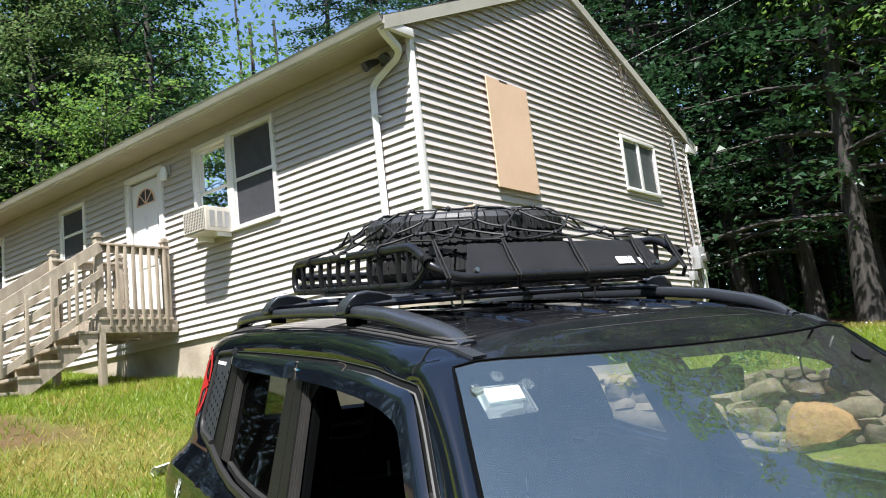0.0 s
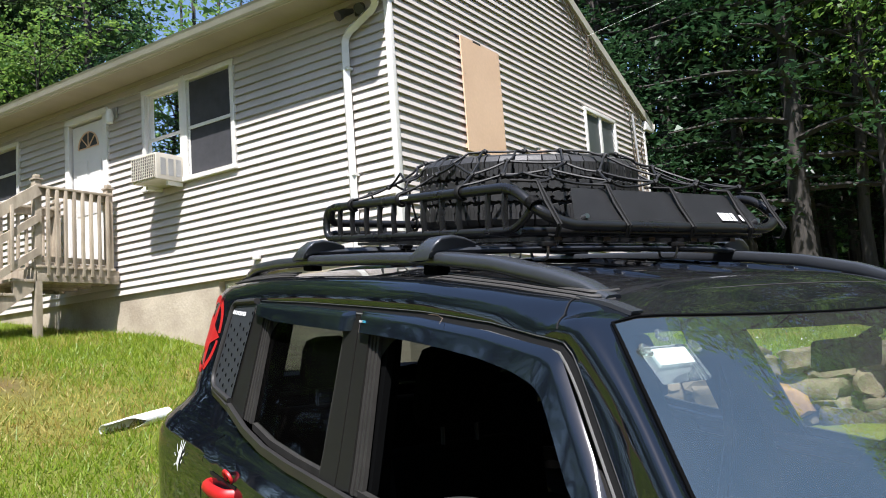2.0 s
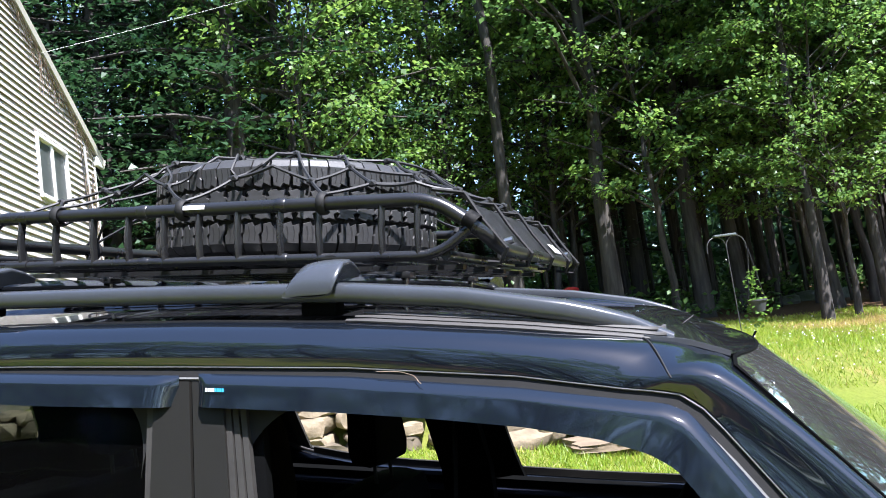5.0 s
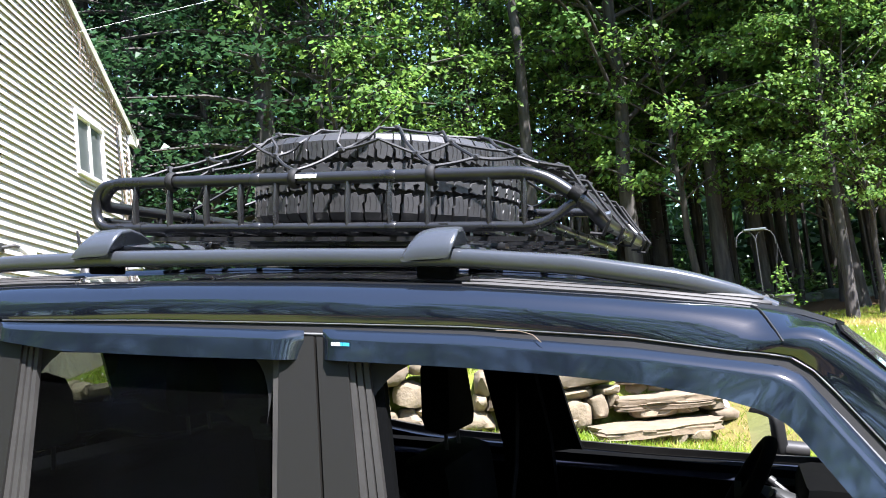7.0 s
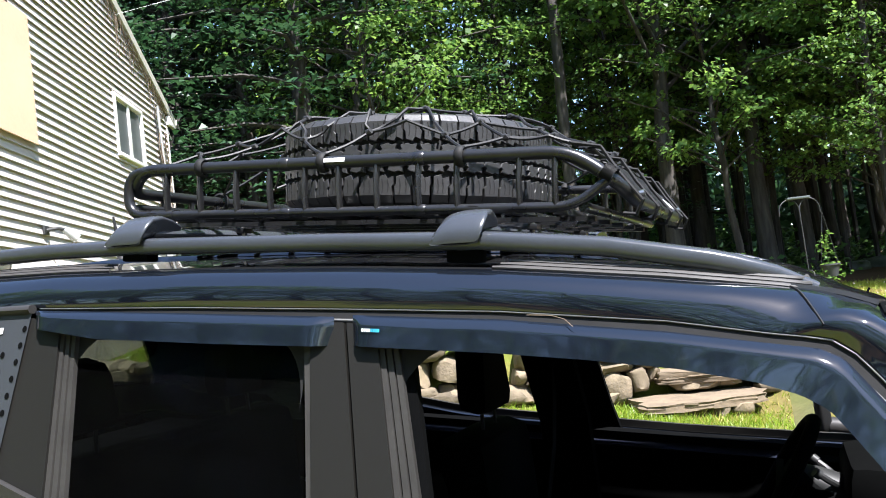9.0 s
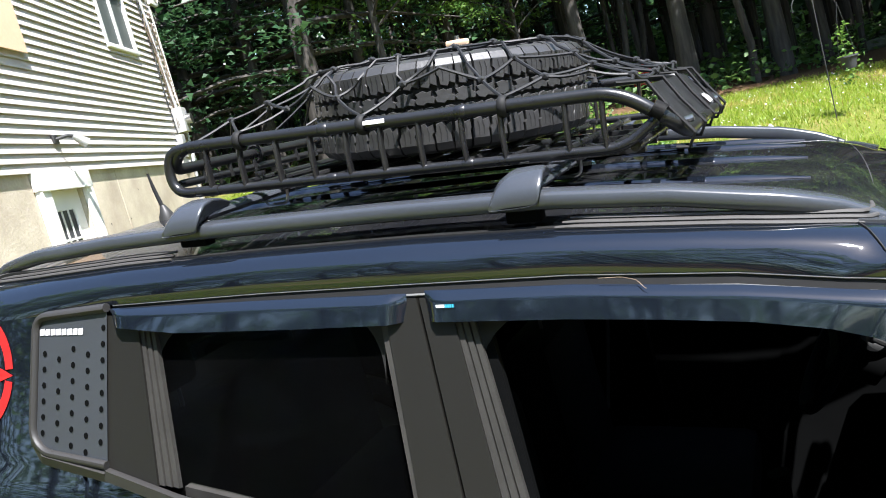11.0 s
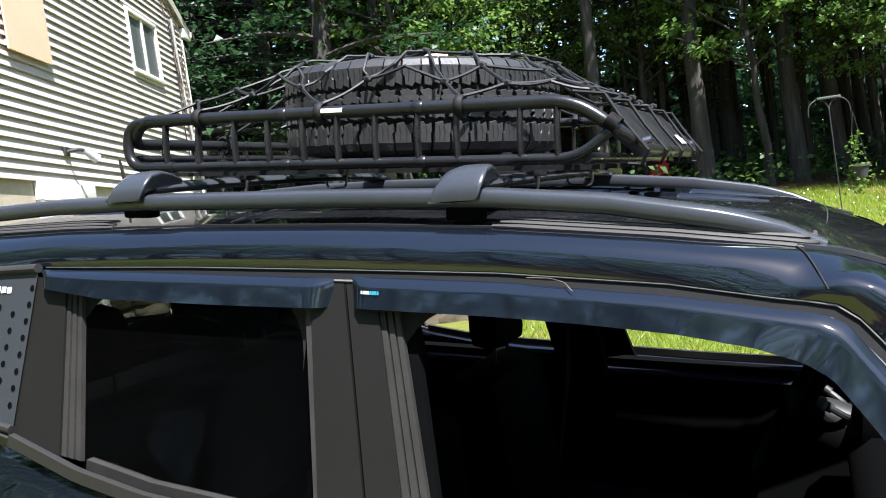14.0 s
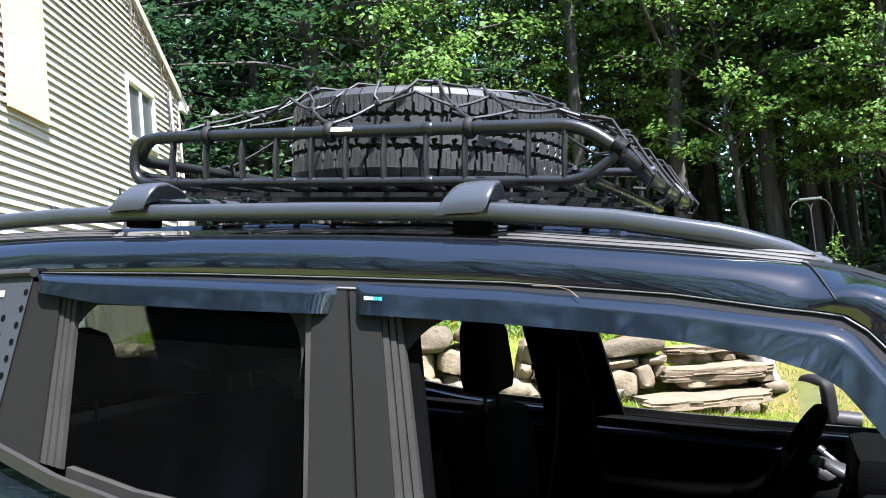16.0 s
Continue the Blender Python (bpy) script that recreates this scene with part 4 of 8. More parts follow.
def air_conditioner():
    a = thing("air_conditioner", pose(FX - 0.2, 9.96, 4.44), "white window air conditioner with louvred sides", "air conditioner")
    x0, x1, y0, y1, z0, z1 = -0.26, 0.22, -0.25, 0.25, 0.0, 0.34
    part("housing", box_me("housing", (x0 + 0.02, y0, z0), (x1, y1, z1), CREAM, 0.012), a)
    part("grille_backing", box_me("grille_backing", (x0 + 0.012, y0 + 0.03, z0 + 0.03), (x0 + 0.02, y1 - 0.03, z1 - 0.03), SCREEN), a)
    for i in range(13):
        yy = y0 + 0.03 + i * (y1 - y0 - 0.06) / 12
        part("grille_bar", box_me("grille_bar", (x0, yy - 0.0035, z0 + 0.02), (x0 + 0.013, yy + 0.0035, z1 - 0.02), CREAM), a)
    for i in range(8):
        zz = z0 + 0.03 + i * (z1 - z0 - 0.06) / 7
        part("grille_bar", box_me("grille_bar", (x0 + 0.001, y0 + 0.02, zz - 0.0035), (x0 + 0.012, y1 - 0.02, zz + 0.0035), CREAM), a)
    for k in range(3):
        part("side_louvre", box_me("side_louvre", (x0 + 0.08 + k * 0.12, y0 - 0.003, z0 + 0.06), (x0 + 0.16 + k * 0.12, y0 + 0.003, z1 - 0.06), GREYMETAL), a)
    part("support", box_me("support", (-0.05, -0.22, -0.05), (0.19, -0.18, 0.0), WHITEPL), a)
    part("support", box_me("support", (-0.05, 0.18, -0.05), (0.19, 0.22, 0.0), WHITEPL), a)
    part("filler_panel", box_me("filler_panel", (0.205, y0 - 0.03, z1), (0.222, y1 + 0.03, z1 + 0.05), WHITEPL), a)


air_conditioner()


# ---- entrance stoop and stairs ----
def stoop():
    xf, ya, yb, fz, top = 6.08, 11.10, 12.42, 3.48, 4.47
    zg = land(xf, ya)
    d = thing("entrance_stoop", pose(xf, ya, zg), "weathered wooden entrance stoop with baluster rails and open stairs", "stoop")
    L = Matrix.Translation((-xf, -ya, -zg))

    def b(name, lo, hi, bev=0.006, label=""):
        return part(name, box_me(name, lo, hi, DECKWOOD, bev), d, label, L)

    for i in range(8):
        x0 = xf + i * 0.142
        b("deck_board", (x0, ya - 0.02, fz - 0.035), (x0 + 0.135, yb + 0.02, fz))
    b("rim_joist", (xf - 0.02, ya, fz - 0.21), (xf + 0.02, yb, fz - 0.036))
    for y in (ya, yb - 0.04):
        b("rim_joist", (xf + 0.02, y, fz - 0.21), (FX - 0.02, y + 0.04, fz - 0.036))
    for i in range(1, 4):
        y = ya + i * (yb - ya) / 4
        b("joist", (xf + 0.02, y - 0.02, fz - 0.2), (FX - 0.02, y + 0.02, fz - 0.036))
    for y in (ya + 0.045, yb - 0.045):
        for x in (xf + 0.045, 7.15):
            low = land(x, y) - 0.15 if x < 7 else fz - 0.2
            b("post", (x - 0.045, y - 0.045, low), (x + 0.045, y + 0.045, top + 0.10))
            b("post_cap", (x - 0.06, y - 0.06, top + 0.10), (x + 0.06, y + 0.06, top + 0.125))
            b("post_knob", (x - 0.038, y - 0.038, top + 0.125), (x + 0.038, y + 0.038, top + 0.175), 0.018)
        s = -1 if y < 11.5 else 1
        b("rail", (xf + 0.09, y - 0.02, top - 0.09), (7.105, y + 0.02, top))
        b("rail_cap", (xf + 0.0, y - 0.065, top), (7.19, y + 0.065, top + 0.032))
        b("rail", (xf + 0.09, y - 0.02, fz + 0.05), (7.105, y + 0.02, fz + 0.12))
        for i in range(8):
            x = xf + 0.165 + i * 0.122
            b("baluster", (x - 0.019, y + s * 0.055 - 0.019, fz - 0.13), (x + 0.019, y + s * 0.055 + 0.019, top - 0.005), 0.003)
        b("skirt_board", (xf - 0.02, y + s * 0.02 - 0.018, fz - 0.07), (7.2, y + s * 0.02 + 0.018, fz + 0.04))
    # open stairs towards the lawn
    rise, run, steps = 0.182, 0.262, 6
    for i in range(1, steps + 1):
        zz, x = fz - i * rise, xf - 0.02 - i * run
        b("tread", (x - 0.02, ya - 0.01, zz - 0.04), (x + run * 0.48, yb + 0.01, zz))
        b("tread", (x + run * 0.52, ya - 0.01, zz - 0.04), (x + run, yb + 0.01, zz))
        for y in (ya + 0.03, (ya + yb) / 2, yb - 0.03):
            vs = []
            for yy in (y - 0.02, y + 0.02):
                vs += [(x, yy, zz - 0.04), (x + run, yy, zz - 0.04), (x + run, yy, zz - 0.14), (x, yy, zz - 0.14 - rise)]
            part("stringer", mesh_of("stringer", vs, [(0, 1, 2, 3), (7, 6, 5, 4)] + [(k, 4 + k, 4 + (k + 1) % 4, (k + 1) % 4) for k in range(4)], DECKWOOD), d, "", L)
    xe, ze = xf - steps * run - 0.05, fz - steps * rise
    for y in (ya + 0.045, yb - 0.045):
        o = -0.06 if y < 11.5 else 0.06
        b("post", (xe - 0.045, y - 0.045, land(xe, y) - 0.1), (xe + 0.045, y + 0.045, ze + 1.02))
        b("post_cap", (xe - 0.055, y - 0.055, ze + 1.02), (xe + 0.055, y + 0.055, ze + 1.045))
        for off, h in ((top - 0.03 - fz, 0.14), (0.60, 0.09), (0.18, 0.09)):
            pts = [(xf + 0.04, y + o, fz + off), (xe, y + o, ze + off)]
            part("stair_rail", sweep("stair_rail", pts, rect(0.04, h), DECKWOOD, smooth=False), d, "", L)
        for i in range(1, 5):
            t = i / 5
            x, zz = xf + (xe - xf) * t, fz + (ze - fz) * t
            b("baluster", (x - 0.019, y + o * 1.6 - 0.016, zz + 0.12), (x + 0.019, y + o * 1.6 + 0.016, zz + top - fz - 0.06), 0.003)


stoop()


# ---- stone wall, steps and the garden ----
def stone_me(sx, sy, sz, seed, material, rough=0.13, sub=2, cut=(0.74, 1.08)):
    """A field stone: a squarish lump cut by a few flat breaks."""
    rnd = random.Random(seed)
    bm = bmesh.new()
    bmesh.ops.create_icosphere(bm, subdivisions=sub, radius=1.0)
    off = Vector((rnd.uniform(-50, 50), rnd.uniform(-50, 50), rnd.uniform(-50, 50)))
    cuts = [(Vector((rnd.gauss(0, 1), rnd.gauss(0, 1), rnd.gauss(0, 0.8))).normalized(), rnd.uniform(*cut)) for _ in range(7)]
    for v in bm.verts:
        p = v.co.copy()
        q = Vector([math.copysign(abs(c) ** 0.55, c) for c in p]) * 0.93
        for n_, d_ in cuts:
            e = q.dot(n_) - d_
            if e > 0:
                q -= n_ * e * 0.9
        k = 1 + rough * noise.noise(p * 1.3 + off) * 2 + rough * 0.7 * noise.noise(p * 3.4 + off)
        v.co = Vector((q.x * sx * k, q.y * sy * k, q.z * sz * k)) * 0.66
    return bm_mesh("stone", bm, material, True, 42)


def stone_wall():
    w = thing("stone_wall", pose(10.3, 2.9, land(9.9, 2.9)), "dry-laid retaining wall of rounded grey and tan field stones", "stone wall")
    base = Matrix.Translation((-10.3, -2.9, -land(9.9, 2.9)))
    rnd = random.Random(4)
    y_start, y_end = -0.15, 6.05
    k = 0
    # the large blocks of the wall: middle, height, length and thickness of each
    blocks = [(0.065, 1.36, 0.79, 0.24), (0.18, 1.17, 0.46, 0.13), (0.21, 0.93, 0.40, 0.40), (-0.06, 1.0, 0.24, 0.27), (-0.26, 1.05, 0.14, 0.20), (-0.21, 1.17, 0.25, 0.11), (2.32, 1.66, 0.44, 0.28), (1.94, 1.69, 0.26, 0.20), (2.12, 1.38, 0.34, 0.30), (2.46, 1.36, 0.28, 0.30), (2.11, 1.15, 0.26, 0.17), (2.40, 1.155, 0.32, 0.12), (1.25, 1.41, 0.17, 0.28), (1.30, 1.19, 0.17, 0.18), (1.37, 0.99, 0.42, 0.24)]
    for i, (yc, zc, ln, h) in enumerate(blocks):
        part("stone", stone_me(0.42, ln * 0.86, h * 0.86, 1500 + i, STONE, 0.09, 3, (0.66, 0.98)), w, "", base @ pose(10.33, yc, zc, rnd.uniform(-4, 4), rnd.uniform(-4, 4), rnd.uniform(-6, 6)))
    heights = [0.21, 0.13, 0.22, 0.12, 0.19, 0.11, 0.15, 0.11]
    for course, h in enumerate(heights):
        y = y_start + rnd.uniform(-0.15, 0.05)
        while y < y_end:
            ln = h * rnd.choice((rnd.uniform(1.2, 1.8), rnd.uniform(1.8, 2.8), rnd.uniform(2.6, 4.2)))
            yc = y + ln / 2
            foot, crown = land(9.95, yc), land(10.75, yc)
            zc = foot - 0.06 + sum(heights[:course]) + h / 2
            clear = all(abs(yc - b[0]) > 0.5 * b[2] + 0.3 * ln or abs(zc - b[1]) > 0.5 * b[3] + 0.25 * h for b in blocks)
            if clear and zc + h * 0.3 < crown + 0.10 and not (3.14 < yc < 3.70 and course < 4):
                hh = h * rnd.uniform(0.95, 1.25)
                me = stone_me(rnd.uniform(0.38, 0.50), ln * 0.98, hh, 100 + k, STONE, 0.12, 3 if yc < 4.2 else 2)
                part("stone", me, w, "", base @ pose(10.30 + course * 0.028 + rnd.uniform(-0.05, 0.05), yc, zc, rnd.uniform(-9, 9), rnd.uniform(-8, 8), rnd.uniform(-14, 14)))
                k += 1
                if rnd.random() < 0.35:
                    # small stone wedged between two larger ones
                    part("stone", stone_me(0.2, rnd.uniform(0.08, 0.13), rnd.uniform(0.05, 0.08), 900 + k, STONE), w, "", base @ pose(10.24 + course * 0.028, yc + ln * 0.5, zc - h * 0.42, rnd.uniform(-20, 20), 0, rnd.uniform(-20, 20)))
            y += ln * 0.98
    part("stone", stone_me(0.54, 0.62, 0.50, 12, OCHRE, 0.16, 3, (0.58, 0.90)), w, "large ochre boulder in the wall", base @ pose(10.22, 3.45, land(9.9, 3.45) + 0.20, 4, 6, 10))
    return w


stone_wall()


def slab_me(sx, sy, sz, seed, material):
    """A split slab with a ragged outline and layered edges."""
    rnd = random.Random(seed)
    n, layers = 28, 5
    off = rnd.uniform(0, 60)
    vs, fs = [], []
    for j in range(layers + 1):
        h = j / layers
        for i in range(n):
            a = 2 * math.pi * i / n
            c_, s_ = math.cos(a), math.sin(a)
            q = 1 / max(abs(c_), abs(s_)) ** 0.75
            r = 0.5 * q * (1 + 0.20 * noise.noise((c_ * 1.6 + off, s_ * 1.6, 0)) + 0.10 * noise.noise((c_ * 5 + off, s_ * 5, 3)) + 0.07 * noise.noise((c_ * 4, s_ * 4 + off, j * 1.9)))
            vs.append((r * c_ * sx, r * s_ * sy, sz * (h - 0.5) + 0.02 * noise.noise((c_ * 2 + off, s_ * 2, h * 2))))
    for j in range(layers):
        fs += [(j * n + i, j * n + (i + 1) % n, (j + 1) * n + (i + 1) % n, (j + 1) * n + i) for i in range(n)]
    top = layers * n
    for ring, rad in ((1, 0.66), (2, 0.3)):
        for i in range(n):
            x, y, z = vs[top + i]
            vs.append((x * rad, y * rad, z + 0.012 * noise.noise((x * 4 + off, y * 4, ring))))
    for k in range(2):
        b0, b1 = top + k * n, top + (k + 1) * n
        fs += [(b0 + i, b0 + (i + 1) % n, b1 + (i + 1) % n, b1 + i) for i in range(n)]
    fs += [tuple(range(top + 2 * n, top + 3 * n)), tuple(range(n - 1, -1, -1))]
    me = mesh_of("slab", vs, fs, material)
    bm = bmesh.new()
    bm.from_mesh(me)
    bpy.data.meshes.remove(me)
    return bm_mesh("slab", bm, material, True, 30)


steps_t = thing("garden_steps", pose(10.2, -0.8, land(9.6, -0.8)), "rough stone slab garden steps set in the bank", "steps")
SB = Matrix.Translation((-10.2, 0.8, -land(9.6, -0.8)))
for i, (x, y, zz, sx, sy, sz, rz) in enumerate(((9.78, -0.60, 0.735, 0.72, 1.35, 0.09, 4), (10.22, -0.86, 0.945, 0.55, 1.2, 0.07, -7), (10.28, -0.92, 1.015, 0.66, 1.28, 0.075, -4), (10.78, -0.98, 1.235, 0.9, 1.30, 0.09, 6), (11.05, -1.1, 1.37, 0.7, 1.2, 0.08, 12))):
    part("slab", slab_me(sx, sy, sz, 20 + i, SLABSTONE), steps_t, "", SB @ pose(x, y, zz, 1.5, -2, rz))
    rs = random.Random(70 + i)
    for k in range(4 if i != 1 else 0):
        yy = y - sy * 0.32 + sy * 0.2 * k + rs.uniform(-0.04, 0.04)
        part("stone", stone_me(0.32, rs.uniform(0.2, 0.34), rs.uniform(0.11, 0.16), 700 + 10 * i + k, STONE), steps_t, "", SB @ pose(x - sx * 0.18, yy, zz - 0.11, 0, 0, rs.uniform(-15, 15)))


def bird_statue():
    """A plain upright stone form, broad below with a small head."""
    prof = [(0.0, 0.11), (0.03, 0.13), (0.10, 0.12), (0.22, 0.15), (0.36, 0.175), (0.48, 0.15), (0.56, 0.09), (0.61, 0.055), (0.66, 0.062), (0.71, 0.05), (0.745, 0.0)]
    rows = []
    for zz, r in prof:
        lean = 0.10 * math.sin(zz * 3.2)
        rows.append([(lean + max(r, 0.002) * 0.80 * math.cos(a * math.pi / 10), max(r, 0.002) * 0.60 * math.sin(a * math.pi / 10), zz) for a in range(20)])
    me = grid_me("statue", rows, MOTTLED, wrap=True)
    return thing("statue", pose(10.15, -1.52, land(10.15, -1.52) + 0.12, 0, 0, 40), "pale weathered stone garden statue beside the steps", "statue", me=me)


bird_statue()
thing("stone", pose(10.15, -1.52, land(10.15, -1.52) + 0.05), "flat brown stone under the garden statue", "stone", me=stone_me(0.32, 0.32, 0.12, 61, SLABSTONE))


def flower_pot():
    p = thing("flower_pot", pose(10.50, 0.02, 1.435), "orange plastic flower pot on the stone wall", "flower pot")
    rows = [[(r * math.cos(a * math.pi / 12), r * math.sin(a * math.pi / 12), zz) for a in range(24)] for r, zz in ((0.075, 0.0), (0.10, 0.17), (0.112, 0.17), (0.112, 0.2), (0.098, 0.2), (0.07, 0.02))]
    part("pot_body", grid_me("pot_body", rows, TERRACOTTA, wrap=True), p)
    part("soil", box_me("soil", (-0.06, -0.06, 0.1), (0.06, 0.06, 0.15), BARK), p)


flower_pot()
def garden_chair():
    c = thing("garden_chair", pose(20.6, -2.90, land(20.6, -2.90) - 0.04, 0, 0, 170), "red plastic garden chair on a pale stone block by the woods", "chair")
    part("seat", box_me("seat", (-0.22, -0.22, 0.38), (0.22, 0.22, 0.42), REDVINYL, 0.015), c)
    rows = [[(0.19 + 0.05 * t + 0.05 * (1 - (u * 2 - 1) ** 2), lerp_y, 0.42 + 0.50 * t - 0.05 * t * abs(u * 2 - 1) ** 3) for u, lerp_y in [(i / 8, -0.2 + 0.4 * i / 8) for i in range(9)]] for t in [j / 6 for j in range(7)]]
    part("backrest", grid_me("backrest", rows, REDVINYL, solid=0.012), c)
    for a in (-0.18, 0.18):
        for b_ in (-0.18, 0.18):
            part("leg", sweep("leg", [(a * 1.15, b_ * 1.15, -0.03), (a, b_, 0.39)], circle(0.02, 8), REDVINYL), c)
        part("armrest", sweep("armrest", rounded([(0.2, a * 1.2, 0.62), (-0.1, a * 1.25, 0.62), (-0.2, a * 1.2, 0.40)], 0.06), rect(0.04, 0.02), REDVINYL, smooth=False), c)


garden_chair()
thing("stone_block", pose(20.6, -2.90, land(20.6, -2.90) - 0.06), "squared tan stone block under the red chair", "stone", me=stone_me(0.50, 0.52, 0.19, 88, PALESTONE, 0.04, 3, (0.95, 1.2)))


def flag():
    f = thing("garden_flag", pose(10.75, 0.63, land(10.8, 0.63)), "small striped red and white garden flag on a stick", "flag")
    part("stick", sweep("stick", [(0, 0, -0.05), (0, 0, 0.62)], circle(0.006, 6), DECKWOOD), f)
    for i in range(6):
        rows = [[(0.03 * math.sin(u * 6 + i * 0.4) + 0.002 * i, -0.02 - 0.24 * u, 0.60 - 0.045 * i - v * 0.045 - 0.16 * u) for u in (0, 0.25, 0.5, 0.75, 1)] for v in (0, 1)]
        part("stripe", grid_me("stripe", rows, REDVINYL if i % 2 else WHITEVINYL, solid=0.002), f)


flag()


def crook(name, x, y, h, label):
    c = thing(name, pose(x, y, land(x, y)), label, "plant hanger")
    part("pole", sweep("pole", [(0, 0, -0.1), (0, 0, h)], circle(0.008, 8), DARKMETAL), c)
    for s in (-1, 1):
        pts = [(0, s * (0.14 - 0.14 * math.cos(a)), h + 0.16 * math.sin(a)) for a in [math.pi * i / 10 for i in range(11)]]
        part("hook", sweep("hook", pts + [(0, s * 0.28, h - 0.05)], circle(0.008, 8), DARKMETAL), c)
    part("perch_plate", box_me("perch_plate", (-0.04, -0.16, h + 0.16), (0.04, 0.16, h + 0.19), TEALGREY, 0.01), c)
    return c


HX, HY = 11.6, -2.9
crook("shepherd_crook", HX, HY, 1.55, "black metal shepherd's crook planted in the lawn")


def leaf_cloud(name, pts, size, material, rnd, flat=0.5, up=0.6, fold=True):
    """Many small leaves, each with its own turn; folded along the middle or plain."""
    n = len(pts)
    P = np.array(pts, dtype=np.float64)
    s = size * rnd.uniform(0.6, 1.25, n)
    ax = rnd.normal(size=(n, 3))
    ax[:, 2] *= flat
    ax /= np.linalg.norm(ax, axis=1)[:, None]
    nr = rnd.normal(size=(n, 3))
    nr[:, 2] = np.abs(nr[:, 2]) + up
    sd = np.cross(ax, nr)
    sd /= np.linalg.norm(sd, axis=1)[:, None] + 1e-9
    nn = np.cross(sd, ax)
    a = P - ax * s[:, None] * 0.5
    b = P + ax * s[:, None] * 0.5
    l = P + sd * s[:, None] * 0.36 + nn * s[:, None] * 0.12
    r = P - sd * s[:, None] * 0.36 + nn * s[:, None] * 0.12
    if fold:
        V = np.stack([a, l, b, r], axis=1).reshape(-1, 3)
        idx = np.arange(n) * 4
        F = np.stack([idx, idx + 1, idx + 2, idx, idx + 2, idx + 3], axis=1).reshape(-1)
    else:
        V = np.stack([a - (l - P) * 0.3, a * 0.35 + P * 0.65 + (l - P) * 1.5, b], axis=1).reshape(-1, 3)
        F = np.arange(n * 3)
    me = bpy.data.meshes.new(name)
    me.vertices.add(len(V))
    me.vertices.foreach_set("co", V.astype(np.float32).ravel())
    nt = len(F) // 3
    me.loops.add(nt * 3)
    me.loops.foreach_set("vertex_index", F.astype(np.int32))
    me.polygons.add(nt)
    me.polygons.foreach_set("loop_start", np.arange(nt, dtype=np.int32) * 3)
    me.update(calc_edges=True)
    me.validate()
    me.materials.append(material)
    return me


def hanging_pot():
    p = thing("hanging_pot", pose(HX, HY - 0.30, land(HX, HY) + 0.62), "dark hanging flower pot with a lanky yellow-green plant", "hanging pot")
    rows = [[(r * math.cos(a * math.pi / 10), r * math.sin(a * math.pi / 10), zz) for a in range(20)] for r, zz in ((0.08, 0.0), (0.125, 0.15), (0.135, 0.15), (0.135, 0.17), (0.115, 0.17), (0.09, 0.03))]
    part("pot_body", grid_me("pot_body", rows, SCREEN, wrap=True), p)
    part("soil", box_me("soil", (-0.08, -0.08, 0.1), (0.08, 0.08, 0.14), BARK), p)
    part("hanger", sweep("hanger", [(0, 0.12, 0.16), (0, 0.0, 0.88)], circle(0.004, 6), DARKMETAL), p)
    part("hanger", sweep("hanger", [(0, -0.12, 0.16), (0, 0.0, 0.88)], circle(0.004, 6), DARKMETAL), p)
    rnd = np.random.default_rng(5)
    pts = np.concatenate([np.stack([0.05 * rnd.normal(size=60), 0.03 + 0.06 * rnd.normal(size=60), rnd.uniform(0.15, 0.62, 60)], 1), np.stack([0.07 * rnd.normal(size=70), 0.12 * rnd.normal(size=70) + 0.02, rnd.uniform(-0.22, 0.18, 70)], 1)])
    part("foliage", leaf_cloud("foliage", pts, 0.07, LEAF_B, rnd), p)
    part("stem", sweep("stem", [(0, 0, 0.14), (0.02, 0.03, 0.4), (0.0, 0.05, 0.6)], circle(0.006, 6), LEAF_B), p)


hanging_pot()

# flowering bushes over the wall
for k, (x, y, r, h, n) in enumerate(((11.4, 1.3, 0.5, 0.55, 900), (11.2, 0.3, 0.32, 0.4, 500), (12.0, 2.2, 0.55, 0.5, 800), (11.5, 4.6, 0.3, 0.3, 300), (12.7, 0.7, 0.6, 0.75, 1100), (10.75, -0.15, 0.2, 0.3, 260), (10.98, 0.50, 0.55, 1.22, 1500), (11.45, -0.35, 0.38, 0.42, 600))):
    rnd = np.random.default_rng(40 + k)
    q = rnd.normal(size=(n, 3))
    q /= np.linalg.norm(q, axis=1)[:, None]
    q *= (rnd.uniform(0.3, 1, n) ** 0.5)[:, None]
    pts = np.stack([q[:, 0] * r, q[:, 1] * r, np.abs(q[:, 2]) * h + 0.04], 1)
    b_ = thing("garden_bush", pose(x, y, land(x, y)), "low yellow-green flowering garden bush on the lawn edge", "bush", group="garden bushes")
    part("foliage", leaf_cloud("foliage", pts, 0.06, LEAF_B, rnd), b_)
    part("stem", sweep("stem", [(0, 0, -0.05), (0.02, 0.0, h * 0.5)], circle(0.012, 6), BARK), b_)
    if k in (0, 2, 4):
        fl_pts = pts[rnd.integers(0, n, 22)] * 1.06
        part("blossom", leaf_cloud("blossom", fl_pts, 0.07, WHITEVINYL if k == 0 else REDVINYL, rnd), b_, "scattered blossoms")

